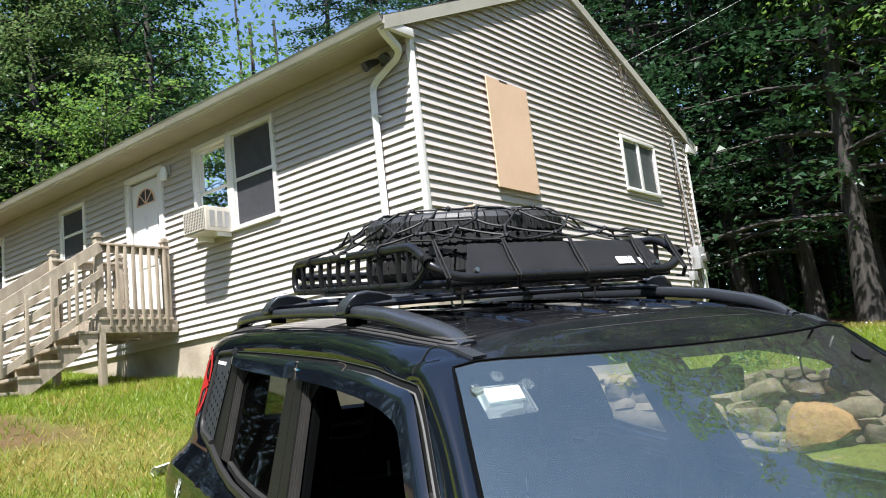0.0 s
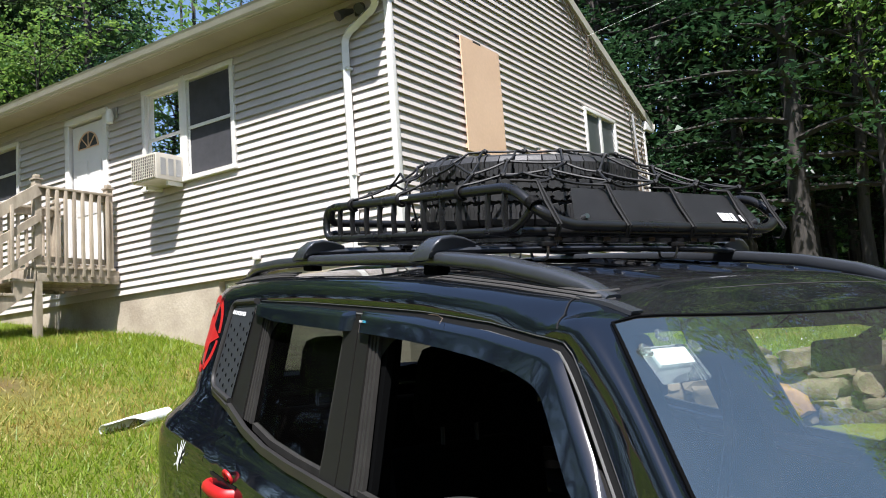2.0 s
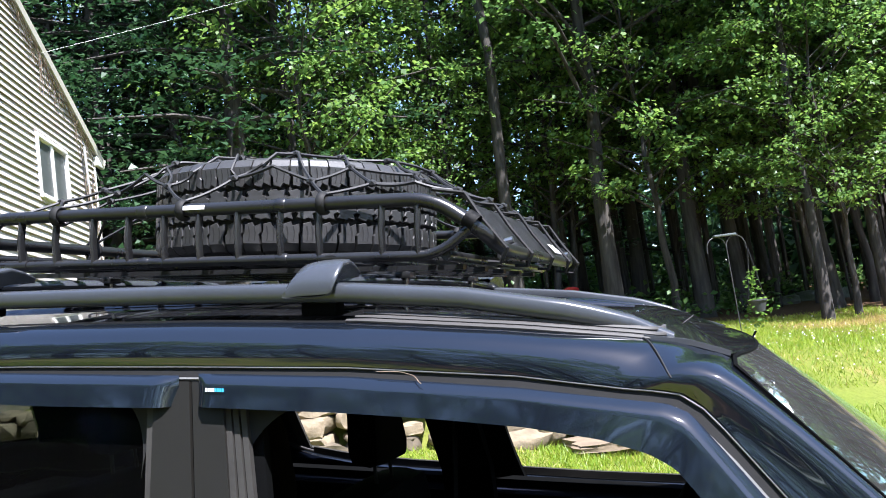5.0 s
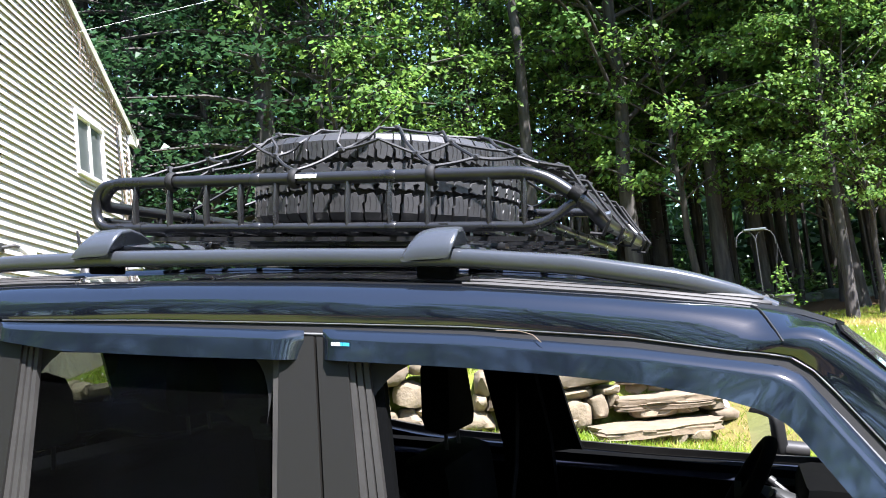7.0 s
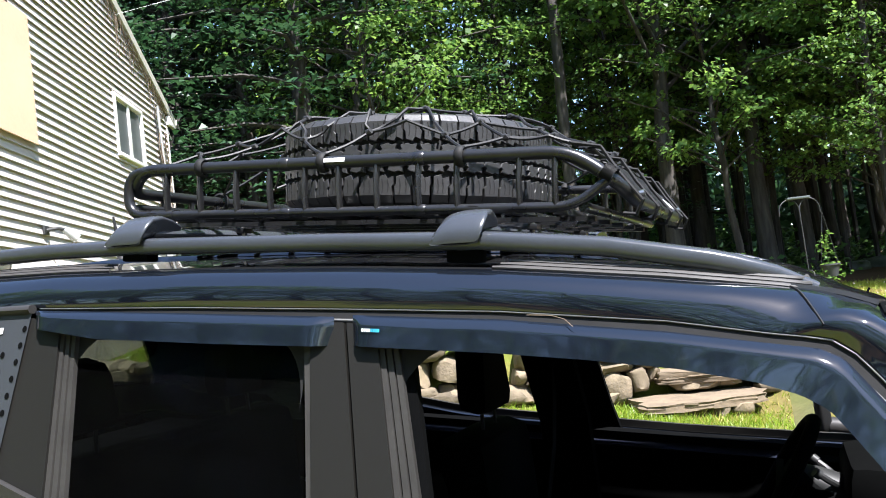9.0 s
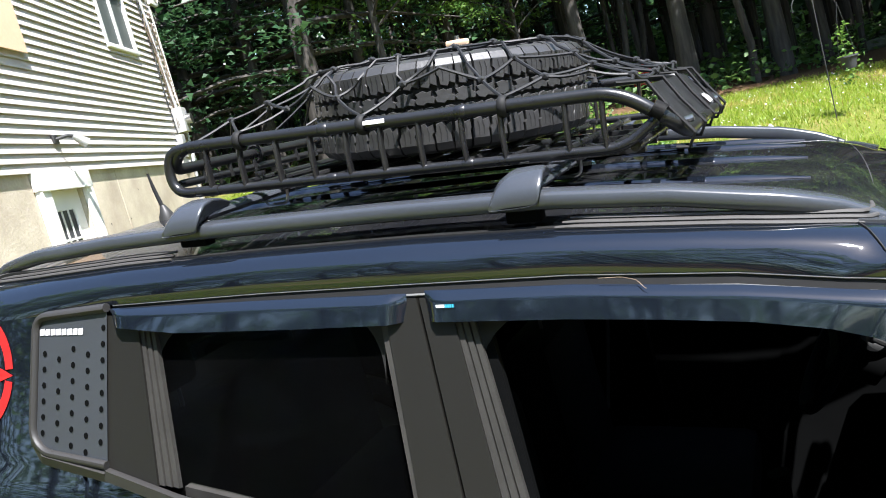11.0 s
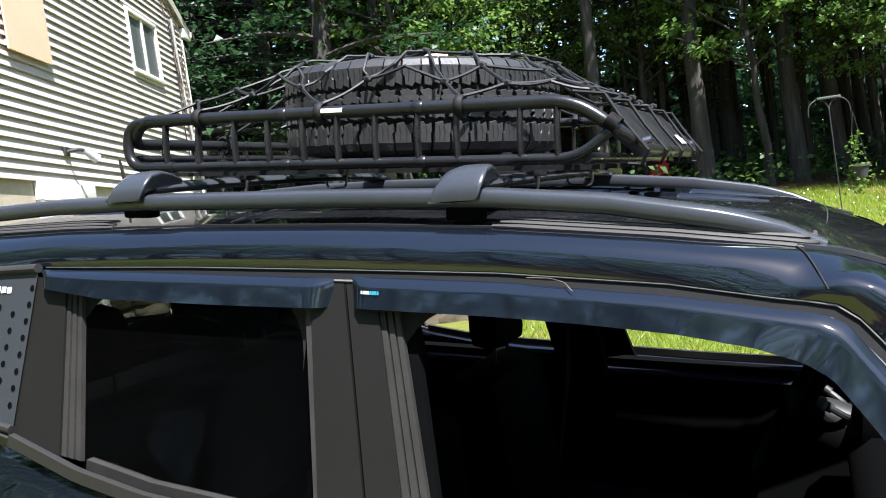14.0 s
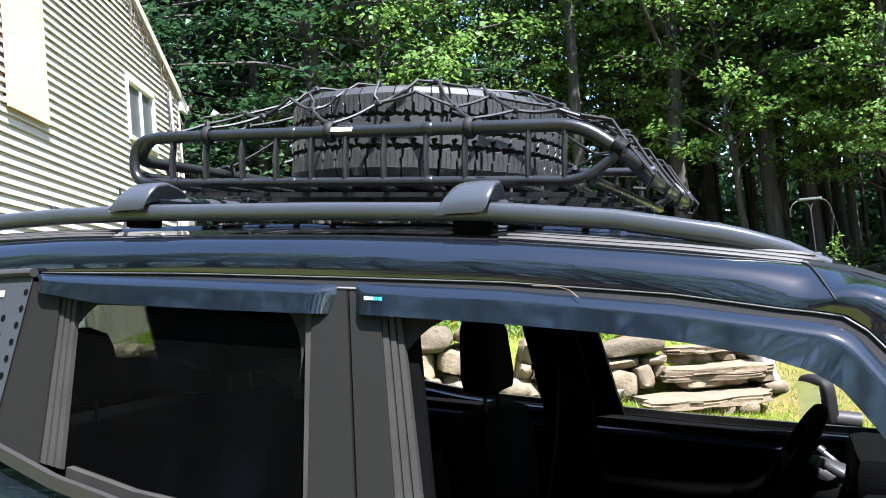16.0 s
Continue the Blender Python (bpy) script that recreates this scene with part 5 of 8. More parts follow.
# fallen length of white downspout on the lawn
fp = thing("pipe_scrap", pose(4.54, 7.50, land(4.54, 7.50) + 0.050, 0, -6, 8), "white drain pipe with a torn open end lying on the grass", "pipe")
_rows = []
for _i in range(25):
    _t = _i / 24
    _gap = 150 * (1 - smooth_step(0.30, 0.62, _t)) + 7 * math.sin(_i * 2.1) * (1 - _t) + 1.0
    _sag = 0.014 * (1 - smooth_step(0.0, 0.5, _t))
    _rows.append([(_t * 0.74, 0.058 * math.cos(_a) * (1 + _sag * 4), 0.056 * math.sin(_a) - 0.4 * _sag * (1 + math.sin(_a))) for _a in [math.radians(192 + _gap / 2 + (360 - _gap) * _k / 24) for _k in range(25)]])
part("pipe_body", grid_me("pipe_body", _rows, WHITEPL, solid=0.004, angle=60), fp)
thing("stone", pose(9.9, 6.0, land(9.9, 6.0) + 0.02), "grey field stone by the basement door", "stone", me=stone_me(0.3, 0.35, 0.25, 91, STONE))

# ---- the car ----
CAR = Matrix(((-0.39427, 0.91729, -0.06334, 2.68644), (-0.90840, -0.39813, -0.12422, 2.39446), (-0.13917, 0.00873, 0.99023, 0.60039), (0, 0, 0, 1)))
car = thing("car", CAR, "small boxy black sport utility car with open front windows", "car")


def lerp(a, b, t):
    return a + (b - a) * t


def half_width(z):
    return float(np.interp(z, [0.22, 0.45, 0.7, 0.9, 0.96, 1.0, 1.04, 1.08, 1.10, 1.5, 1.53], [0.84, 0.885, 0.920, 0.928, 0.924, 0.914, 0.899, 0.877, 0.868, 0.750, 0.740]))


def plan(p, z):
    """Point of the body's outline at height z: p -2 tail centre, -1..1 the flank, 2 nose centre."""
    k = smooth_step(0.98, 1.16, z)
    b = half_width(z)
    x0, xr = lerp(-1.28, -1.04, k), lerp(-1.80, -1.60, k)
    x1, xf = 1.55, lerp(2.30, 2.22, smooth_step(0.5, 1.0, z))
    if p < -1:
        th = (-1 - p) * math.pi / 2
        return x0 - (x0 - xr) * math.sin(th) ** (2 / 2.4), b * max(0.0, math.cos(th)) ** (2 / 2.4)
    if p > 1:
        th = (p - 1) * math.pi / 2
        return x1 + (xf - x1) * math.sin(th) ** (2 / 2.6), b * max(0.0, math.cos(th)) ** (2 / 2.6)
    return lerp(x0, x1, (p + 1) / 2), b


def flank(x, z):
    """Half width of the body at x and z."""
    k = smooth_step(0.98, 1.16, z)
    b = half_width(z)
    x0, xr = lerp(-1.28, -1.04, k), lerp(-1.80, -1.60, k)
    if x < x0:
        u = min(1.0, (x0 - x) / (x0 - xr))
        return b * (1 - u ** 2.4) ** (1 / 2.4)
    if x > 1.55:
        u = min(1.0, (x - 1.55) / 0.70)
        return b * (1 - u ** 2.6) ** (1 / 2.6)
    return b


def both(fn):
    """Builds a part on the near and on the far flank."""
    for side in (-1, 1):
        fn(side)


def skin_patch(name, p0, p1, z0, z1, material, side, np_=14, nz=10, out=0.0, thick=0.02, label=""):
    rows = []
    for j in range(nz + 1):
        zz = lerp(z0, z1, j / nz)
        row = []
        for i in range(np_ + 1):
            x, y = plan(lerp(p0, p1, i / np_), zz)
            row.append((x, side * (y + out), zz))
        rows.append(row)
    return part(name, grid_me(name, rows, material, solid=thick), car, label)


def px(x, z):
    """Flank parameter of x on the straight stretch."""
    k = smooth_step(0.98, 1.16, z)
    x0 = lerp(-1.28, -1.04, k)
    return (x - x0) / (1.55 - x0) * 2 - 1


def flank_sheet(name, rows_xz, material, side, out=0.0, thick=0.012, label="", parent=None, smooth=True):
    rows = [[(x, side * (flank(x, z) + out), z) for x, z in r] for r in rows_xz]
    return part(name, grid_me(name, rows, material, solid=thick, smooth=smooth), parent or car, label)


def between(a, b, n):
    """Rows of points between two polylines of equal length."""
    return [[(lerp(p[0], q[0], j / n), lerp(p[1], q[1], j / n)) for p, q in zip(a, b)] for j in range(n + 1)]


def resample(pts, n):
    d = [0.0]
    for a, b in zip(pts, pts[1:]):
        d.append(d[-1] + math.dist(a, b))
    out = []
    for i in range(n + 1):
        s = d[-1] * i / n
        out.append(tuple(float(np.interp(s, d, [p[k] for p in pts])) for k in range(len(pts[0]))))
    return out


# lines of the side, as x and z
FRAME_TOP = [(-1.34, 1.435), (-1.15, 1.462), (-0.95, 1.486), (-0.73, 1.506), (-0.35, 1.517), (0.0, 1.522), (0.3, 1.525), (0.58, 1.517), (0.742, 1.502), (0.80, 1.499), (0.830, 1.494), (0.860, 1.470), (0.92, 1.405), (0.985, 1.333), (1.12, 1.185), (1.25, 1.05)]
DITCH = [(-1.36, 0.60, 1.535), (-1.15, 0.635, 1.553), (-0.95, 0.648, 1.566), (-0.73, 0.655, 1.578), (-0.35, 0.66, 1.590), (0.0, 0.662, 1.595), (0.3, 0.66, 1.593), (0.58, 0.655, 1.581), (0.76, 0.648, 1.568), (0.83, 0.640, 1.560), (0.885, 0.628, 1.543), (0.888, 0.662, 1.539), (0.894, 0.694, 1.528), (1.03, 0.742, 1.40), (1.25, 0.822, 1.20), (1.40, 0.872, 1.065)]
BELT = [(-0.948, 1.222), (-0.935, 1.196), (-0.90, 1.186), (-0.731, 1.158), (-0.537, 1.112), (-0.37, 1.090), (-0.17, 1.081), (0.11, 1.077), (0.45, 1.072), (0.62, 1.074), (0.9, 1.078), (1.16, 1.085)]


def cantrail_grid(side, n=90, m=12):
    """Rows of the roof side and front pillar, from the door frame up to the roof edge and the glass."""
    lo, hi = resample(FRAME_TOP, n), resample(DITCH, n)
    rows = []
    for j in range(m + 1):
        t = j / m
        row = []
        for (x, z), (X, Y, Z) in zip(lo, hi):
            k = smooth_step(0.80, 0.97, x)
            a = Vector((x, flank(x, z) - 0.006, z))
            b = Vector((X, Y, Z))
            out = Vector((0.0, 0.75, 0.66)).lerp(Vector((0.62, 0.78, 0.25)), k).normalized()
            c = a.lerp(b, t) + out * lerp(0.030, 0.034, k) * math.sin(math.pi * t ** lerp(1.0, 2.1, k)) ** 0.8
            row.append((c.x, side * c.y, c.z))
        rows.append(row)
    return rows


def cantrail(side):
    rows = cantrail_grid(side)
    ct = part("cantrail", grid_me("cantrail", rows, PAINT, solid=0.02), car, "glossy black roof side and front pillar")
    # welded joint between roof side and pillar
    pts = []
    for j, r in enumerate(rows[2:]):
        near = [q for q in r if 0.70 < q[0] < 0.87]
        at = lerp(0.806, 0.756, j / 10)
        pts.append((at, float(np.interp(at, [q[0] for q in near], [q[1] for q in near])) + side * 0.001, float(np.interp(at, [q[0] for q in near], [q[2] for q in near])) + 0.001))
    part("panel_joint", sweep("panel_joint", pts, circle(0.0016, 5), RUBBER), ct)


both(cantrail)


def roof_height(x, y):
    edge = DITCH[:11] + [(0.96, 0.628, 1.520)]
    xs = [p[0] for p in edge]
    z = float(np.interp(x, xs, [p[2] for p in edge]))
    w = float(np.interp(x, xs, [p[1] for p in edge]))
    u = min(1.0, abs(y) / w)
    dome = 0.040 * (1 - u ** 2.4)
    dome *= smooth_step(-1.40, -1.15, x) * 0.7 + 0.3
    dome *= 1 - 0.75 * smooth_step(0.72, 0.90, x)
    return z + dome, w


def roof_panel():
    xs = [lerp(-1.38, 0.886, i / 76) for i in range(77)]
    ribs = (-0.36, -0.12, 0.12, 0.36)
    rows = []
    for x in xs:
        row = []
        for j in range(81):
            _, w = roof_height(x, 0)
            y = lerp(-w + 0.012, w - 0.012, j / 80)
            bow = x + 0.062 * (1 - min(1.0, abs(y) / w) ** 2) * smooth_step(0.45, 0.885, x)
            z, _ = roof_height(bow, y)
            row.append((bow, y, z))
        rows.append(row)
    part("roof_panel", grid_me("roof_panel", rows, ROOFPAINT, solid=0.015), car, "black ribbed roof panel")
    for r in ribs:
        pts = [(x, r, roof_height(x, r)[0] + 0.001) for x in [lerp(-1.02, 0.70, i / 30) for i in range(31)]]
        part("roof_rib", sweep("roof_rib", pts, [(-0.017, -0.002), (0.017, -0.002), (0.012, 0.005), (0.005, 0.0072), (-0.005, 0.0072), (-0.012, 0.005)], PAINT, angle=70, scales=[0.3 + 0.7 * smooth_step(0, 2, min(i, 30 - i)) for i in range(31)]), car)
    rows = [[(x, lerp(-0.6, 0.6, j / 12), roof_height(x, lerp(-0.6, 0.6, j / 12))[0] - 0.04) for j in range(13)] for x in [lerp(-1.32, 0.86, i / 24) for i in range(25)]]
    part("headliner", grid_me("headliner", rows, LINER, solid=0.01), car)
    # ditch strips
    for side in (-1, 1):
        pts = [(X, side * (Y - 0.002), Z - 0.001) for X, Y, Z in resample(DITCH[:11], 50)]
        part("roof_strip", sweep("roof_strip", pts, rect(0.026, 0.008), RUBBER, smooth=False), car)
    for side in (-1, 1):
        pts = [(X, side * (Y - 0.004), Z + 0.002) for X, Y, Z in resample([(0.76, 0.648, 1.568), (0.83, 0.640, 1.560), (0.885, 0.628, 1.544)], 8)]
        part("roof_strip", sweep("roof_strip", pts, rect(0.040, 0.008), SATIN, smooth=False), car, "satin grey cover strip")
    # bead of sealant dirt behind the header
    pts = [(0.815 - 0.02 * (y / 0.6) ** 2, y, roof_height(0.815, y)[0] + 0.001) for y in [lerp(-0.60, 0.60, i / 30) for i in range(31)]]
    part("header_seam", sweep("header_seam", pts, circle(0.0011, 5), RAILBASE), car)


roof_panel()


def windscreen():
    rows = []
    for j in range(17):
        t = j / 16
        row = []
        for i in range(25):
            u = lerp(-1, 1, i / 24)
            e = smooth_step(0.88, 1.0, abs(u))
            xt = 0.948 - 0.066 * min(u * u, 0.82)
            zt = 1.543 - 0.30 * (xt - 0.885) + 0.008 * (1 - u * u) - 0.009 * e
            xb, zb = 1.405 + 0.13 * (1 - u * u), 1.063
            row.append((lerp(xt, xb, t) + 0.014 * math.sin(math.pi * t) * (1 - u ** 4), u * lerp(0.694, 0.872, t), lerp(zt, zb, t) + 0.006 * math.sin(math.pi * t) * (1 - u ** 4)))
        rows.append(row)
    g = part("windscreen", grid_me("windscreen", rows, WSGLASS), car, "curved windscreen reflecting sky and trees")
    g.visible_shadow = False
    loop = [rows[0][i] for i in range(25)] + [rows[j][24] for j in range(1, 17)] + [rows[16][i] for i in range(23, -1, -1)] + [rows[j][0] for j in range(15, 0, -1)]
    part("windscreen_seal", sweep("windscreen_seal", loop, rect(0.006, 0.005), CABIN, closed=True, smooth=False), car)
    # dark band of fired paint round the pane
    band = [rows[0], [tuple(Vector(a).lerp(Vector(b), 0.8)) for a, b in zip(rows[0], rows[1])]]
    part("frit_band", grid_me("frit_band", [[(x - 0.004, y, z - 0.004) for x, y, z in r] for r in band], FRIT), car)
    for cols in ((0, 1), (24, 23)):
        side_band = [[rows[j][cols[0]], tuple(Vector(rows[j][cols[0]]).lerp(Vector(rows[j][cols[1]]), 0.6))] for j in range(17)]
        part("frit_band", grid_me("frit_band", [[(x - 0.004, y, z - 0.004) for x, y, z in r] for r in side_band], FRIT), car)
    # toll transponder in its clear holder with suction cups
    tp = part("toll_holder", box_me("toll_holder", (-0.060, -0.040, -0.006), (0.060, 0.040, 0.004), CLEAR, 0.004), car, "clear plastic toll transponder holder on the windscreen", Matrix.Translation((0.966, -0.612, 1.461)) @ Euler((0, radians(43), 0)).to_matrix().to_4x4() @ pose(0, 0, 0, 0, 0, 90))
    part("transponder", box_me("transponder", (-0.044, -0.006, -0.003), (0.044, 0.032, 0.006), WHITEPL, 0.003), tp, "white transponder")
    for a, b in ((-0.062, 0.026), (0.0, 0.056), (0.062, 0.026)):
        part("suction_cup", sweep("suction_cup", [(a, b, 0.004), (a, b, 0.012)], circle(0.015, 14), CLEAR, scales=[0.5, 1.0]), tp)
    # inside mirror and camera behind the pane
    mr = part("inside_mirror", box_me("inside_mirror", (-0.02, -0.12, -0.035), (0.012, 0.12, 0.035), CABIN, 0.015), car, "black inside mirror", pose(0.90, 0.02, 1.43))
    part("mirror_stem", sweep("mirror_stem", [(0.01, 0, 0.02), (0.07, 0, 0.06)], circle(0.012, 8), CABIN), mr)
    dc = part("dash_camera", box_me("dash_camera", (-0.03, -0.045, -0.03), (0.03, 0.045, 0.03), CABIN, 0.012), car, "black camera on a suction mount", pose(0.965, 0.46, 1.40, 0, 20, 0))
    part("lens", sweep("lens", [(0.025, 0.02, 0), (0.045, 0.02, 0)], circle(0.018, 14), CHROME), dc)
    part("suction_mount", sweep("suction_mount", [(0.0, 0.0, 0.03), (0.01, 0.0, 0.075), (0.015, 0.0, 0.085)], circle(0.03, 12), RUBBER, scales=[0.35, 0.6, 1.0]), dc)
    part("cable", sweep("cable", rounded([(-0.02, 0.0, 0.0), (-0.05, -0.1, -0.03), (-0.06, -0.14, 0.06), (-0.05, -0.12, 0.13)], 0.05), circle(0.003, 5), CABIN), dc)


windscreen()


def pillar_lining(side):
    line = [Vector((x, y, z)) for x, y, z in resample(DITCH[12:], 16)]
    rows = [[p + Vector(d) for p in line] for d in ((-0.012, -0.020, -0.016), (-0.050, -0.045, -0.030), (-0.090, -0.050, -0.050))]
    part("pillar_lining", grid_me("pillar_lining", [[(p.x, side * p.y, p.z) for p in r] for r in rows], TRIMGREY, solid=0.008), car, "pale grey lining of the front pillar")


both(pillar_lining)


def side_glazing(side):
    # quarter panel with punched holes, in a moulded frame
    o = [(-0.944, 1.488), (-0.735, 1.503), (-0.731, 1.176), (-0.915, 1.200), (-0.946, 1.235)]
    top = resample([o[0], o[1]], 8)
    bot = resample([o[4], o[3], o[2]], 8)
    quarter = flank_sheet("quarter_applique", between(top, bot, 10), HOLED, side, 0.005, 0.0, "satin dark quarter panel with rows of punched holes")
    line = resample([tuple(v)[:2] for v in rounded([(*q, 0.0) for q in (o[1], o[0], (-0.950, 1.23), (-0.915, 1.196), o[2])], 0.035)], 70)
    pts = [(x, side * (flank(x, z) + 0.006), z) for x, z in line]
    part("moulding", sweep("moulding", pts, circle(0.012, 10, 0.010), PLASTIC), quarter)
    holes = []
    for r in range(9):
        for c_ in range(5):
            x = -0.915 + c_ * 0.043 - 0.001 * r + (0.0)
            z = 1.452 - r * 0.034 - (0.017 if c_ % 2 else 0.0) + 0.012 * (c_ - 2) * 0.4
            if r == 0 and c_ < 4:
                continue
            lim = 1.215 - (x + 0.9) * 0.14
            if z > lim:
                holes.append((x, z))
    for x, z in holes:
        ring_ = [(x + 0.0062 * math.cos(i * math.pi / 5), z + 0.0068 * math.sin(i * math.pi / 5)) for i in range(10)]
        part("punched_hole", mesh_of("punched_hole", [(xx, side * (flank(xx, zz) + 0.0066), zz) for xx, zz in ring_], [tuple(range(10))], CABIN), quarter)
    # model badge: plain white bars
    for i in range(8):
        x = -0.93 + i * 0.0165
        w, h = 0.013, 0.013
        v = [(x, 1.448), (x + w, 1.449), (x + w, 1.449 + h), (x, 1.448 + h)]
        part("badge_bar", mesh_of("badge_bar", [(a, side * (flank(a, b) + 0.0075), b) for a, b in v], [(0, 1, 2, 3)], WHITEVINYL), quarter)
    # dark strip and ribbed channel before the rear door glass
    flank_sheet("pillar_strip", between(resample([(-0.742, 1.485), (-0.655, 1.475)], 4), resample([(-0.740, 1.172), (-0.598, 1.138)], 4), 8), GLOSSBLK, side, 0.0)
    for k in range(3):
        a0, a1 = k / 3, (k + 0.8) / 3
        t0, t1 = (lerp(-0.655, -0.620, a0), 1.475), (lerp(-0.655, -0.620, a1), 1.475)
        b0, b1 = (lerp(-0.598, -0.548, a0), lerp(1.138, 1.130, a0)), (lerp(-0.598, -0.548, a1), lerp(1.138, 1.130, a1))
        flank_sheet("glass_channel", between([t0, t1], [b0, b1], 8), RIBSEAL, side, -0.006 - 0.003 * k)
    # posts of both doors at the middle pillar
    flank_sheet("rear_door_post", between(resample([(-0.060, 1.496), (0.010, 1.496)], 4), resample([(0.015, 1.09), (0.108, 1.085)], 4), 8), GLOSSBLK, side, -0.002)
    flank_sheet("front_door_post", between(resample([(0.016, 1.496), (0.074, 1.496)], 4), resample([(0.114, 1.085), (0.182, 1.09)], 4), 8), GLOSSBLK, side, -0.002)
    for k in range(3):
        a0, a1 = k / 3, (k + 0.82) / 3
        t0, t1 = (lerp(0.079, 0.116, a0), 1.475), (lerp(0.079, 0.116, a1), 1.475)
        b0, b1 = (lerp(0.183, 0.232, a0), 1.085), (lerp(0.183, 0.232, a1), 1.085)
        flank_sheet("glass_channel", between([t0, t1], [b0, b1], 8), RIBSEAL, side, -0.008 - 0.003 * k)
    flank_sheet("glass_channel", between([(-0.072, 1.48), (-0.060, 1.48)], [(0.004, 1.09), (0.014, 1.09)], 8), RIBSEAL, side, -0.006)
    # door frames over the glass, with a bright bead
    up = resample([p for p in FRAME_TOP if -0.74 <= p[0] <= 1.13], 50)
    dn = [(x - 0.024 * smooth_step(0.78, 0.88, x), z - 0.028 * (1 - 0.45 * smooth_step(0.84, 0.90, x))) for x, z in up]
    flank_sheet("door_frame", between(up, dn, 3), RUBBER, side, -0.012, 0.03)
    dn2 = [(x - 0.058 * smooth_step(0.70, 0.90, x), z - 0.062 * (1 - 0.45 * smooth_step(0.82, 0.92, x))) for x, z in up]
    flank_sheet("door_frame", between(dn, dn2, 3), RUBBER, side, -0.022, 0.03)
    for f_, w_ in ((0.10, 0.0017), (0.80, 0.0028)):
        mid = [(lerp(a[0], b[0], f_), lerp(a[1], b[1], f_)) for a, b in zip(up, dn)]
        part("frame_bead", sweep("frame_bead", [(x, side * (flank(x, z) - 0.009), z) for x, z in mid], circle(w_, 6), BEAD), car, "thin grey bead of the door frame")
    # closed dark glass of the rear door; the front one is wound down
    if side < 0:
        pane = flank_sheet("rear_door_glass", between(resample([(-0.66, 1.478), (-0.35, 1.489), (-0.055, 1.492)], 12), resample([(-0.60, 1.118), (-0.37, 1.088), (0.016, 1.080)], 12), 8), DOORGLASS, side, -0.026, 0.0, "closed dark-tinted rear door glass")
        pane.visible_shadow = False
    # belt moulding and inner seal
    pts = [(x, side * (flank(x, z) + 0.003), z) for x, z in resample(BELT[3:], 60)]
    lip = [(-0.010, -0.013), (0.004, -0.014), (0.010, -0.011), (0.0125, -0.006), (0.0125, -0.001), (0.0105, 0.002), (0.0080, 0.0035), (0.0092, 0.006), (0.0082, 0.010), (0.004, 0.0125), (-0.010, 0.0125)]
    part("belt_moulding", sweep("belt_moulding", pts, lip if side > 0 else [(-a, b) for a, b in lip[::-1]], PLASTIC, angle=60), car, "matt black belt moulding")
    inner = [(x, side * (flank(x, z) - 0.028), z + 0.012) for x, z in resample(BELT[4:], 50)]
    part("belt_seal", sweep("belt_seal", inner, rect(0.018, 0.022), RIBSEAL, smooth=False), car)
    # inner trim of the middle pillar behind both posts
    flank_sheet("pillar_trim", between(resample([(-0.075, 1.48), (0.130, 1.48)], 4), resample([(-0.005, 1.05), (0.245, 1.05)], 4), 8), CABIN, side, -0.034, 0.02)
    # rounded inner corners of the window openings
    for cx_, cz_, dx_ in ((0.122, 1.462, 0.12 if side < 0 else 0.025), (-0.624, 1.462, 0.115), (-0.066, 1.462, -0.085)):
        arc = [(cx_ + dx_ * (1 - math.sin(a)), cz_ - 0.13 * (1 - math.cos(a))) for a in [math.pi / 2 * i / 8 for i in range(9)]]
        flank_sheet("frame_corner", between(arc, [(cx_, cz_)] * 9, 3), RUBBER, side, -0.024, 0.0)
    # sail panel ahead of the front window
    flank_sheet("sail_panel", between([(0.965, 1.30), (0.985, 1.29)], [(1.02, 1.07), (1.19, 1.07)], 5), PLASTIC, side, -0.008)


both(side_glazing)


def wind_visor(side):
    def build(name, top, low, n):
        rows = []
        a, b = resample(top, n), resample(low, n)
        for t in (0.0, 0.06, 0.14, 0.22, 0.30, 0.36, 0.55, 0.8, 1.0):
            row = []
            for i, (p, q) in enumerate(zip(a, b)):
                x, z = lerp(p[0], q[0], t), lerp(p[1], q[1], t)
                e = min(1.0, min(i, n - i) / 2.0) ** 0.5
                o = 0.004 + (0.017 * min(1.0, t / 0.25) ** 0.75 + 0.011 * t) * e
                row.append((x, side * (flank(x, p[1]) + o), z))
            rows.append(row)
        return part(name, grid_me(name, rows, VISOR, solid=0.0025), car, "smoked wind visor over the door window")

    build("rear_wind_visor", [(-0.728, 1.500), (-0.35, 1.504), (-0.008, 1.506)], [(-0.722, 1.466), (-0.54, 1.449), (-0.25, 1.450), (-0.008, 1.454)], 40)
    v = build("front_wind_visor", [(0.030, 1.510), (0.307, 1.510), (0.583, 1.499), (0.74, 1.486), (0.800, 1.482), (0.832, 1.470), (0.90, 1.395), (0.98, 1.305), (1.07, 1.20)], [(0.030, 1.457), (0.30, 1.456), (0.46, 1.452), (0.60, 1.445), (0.71, 1.432), (0.775, 1.416), (0.812, 1.398), (0.84, 1.368), (0.93, 1.265), (1.055, 1.185)], 80)
    for i in range(4):
        for w0, m in ((0.060 + i * 0.0045, WHITEVINYL), (0.078 + i * 0.0045, CYANVINYL)):
            q = [(w0, 1.483), (w0 + 0.0034, 1.483), (w0 + 0.0034, 1.489), (w0, 1.489)]
            part("badge_bar", mesh_of("badge_bar", [(a, side * (flank(a, 1.51) + 0.0295), b) for a, b in q], [(0, 1, 2, 3)], m), v)


both(wind_visor)


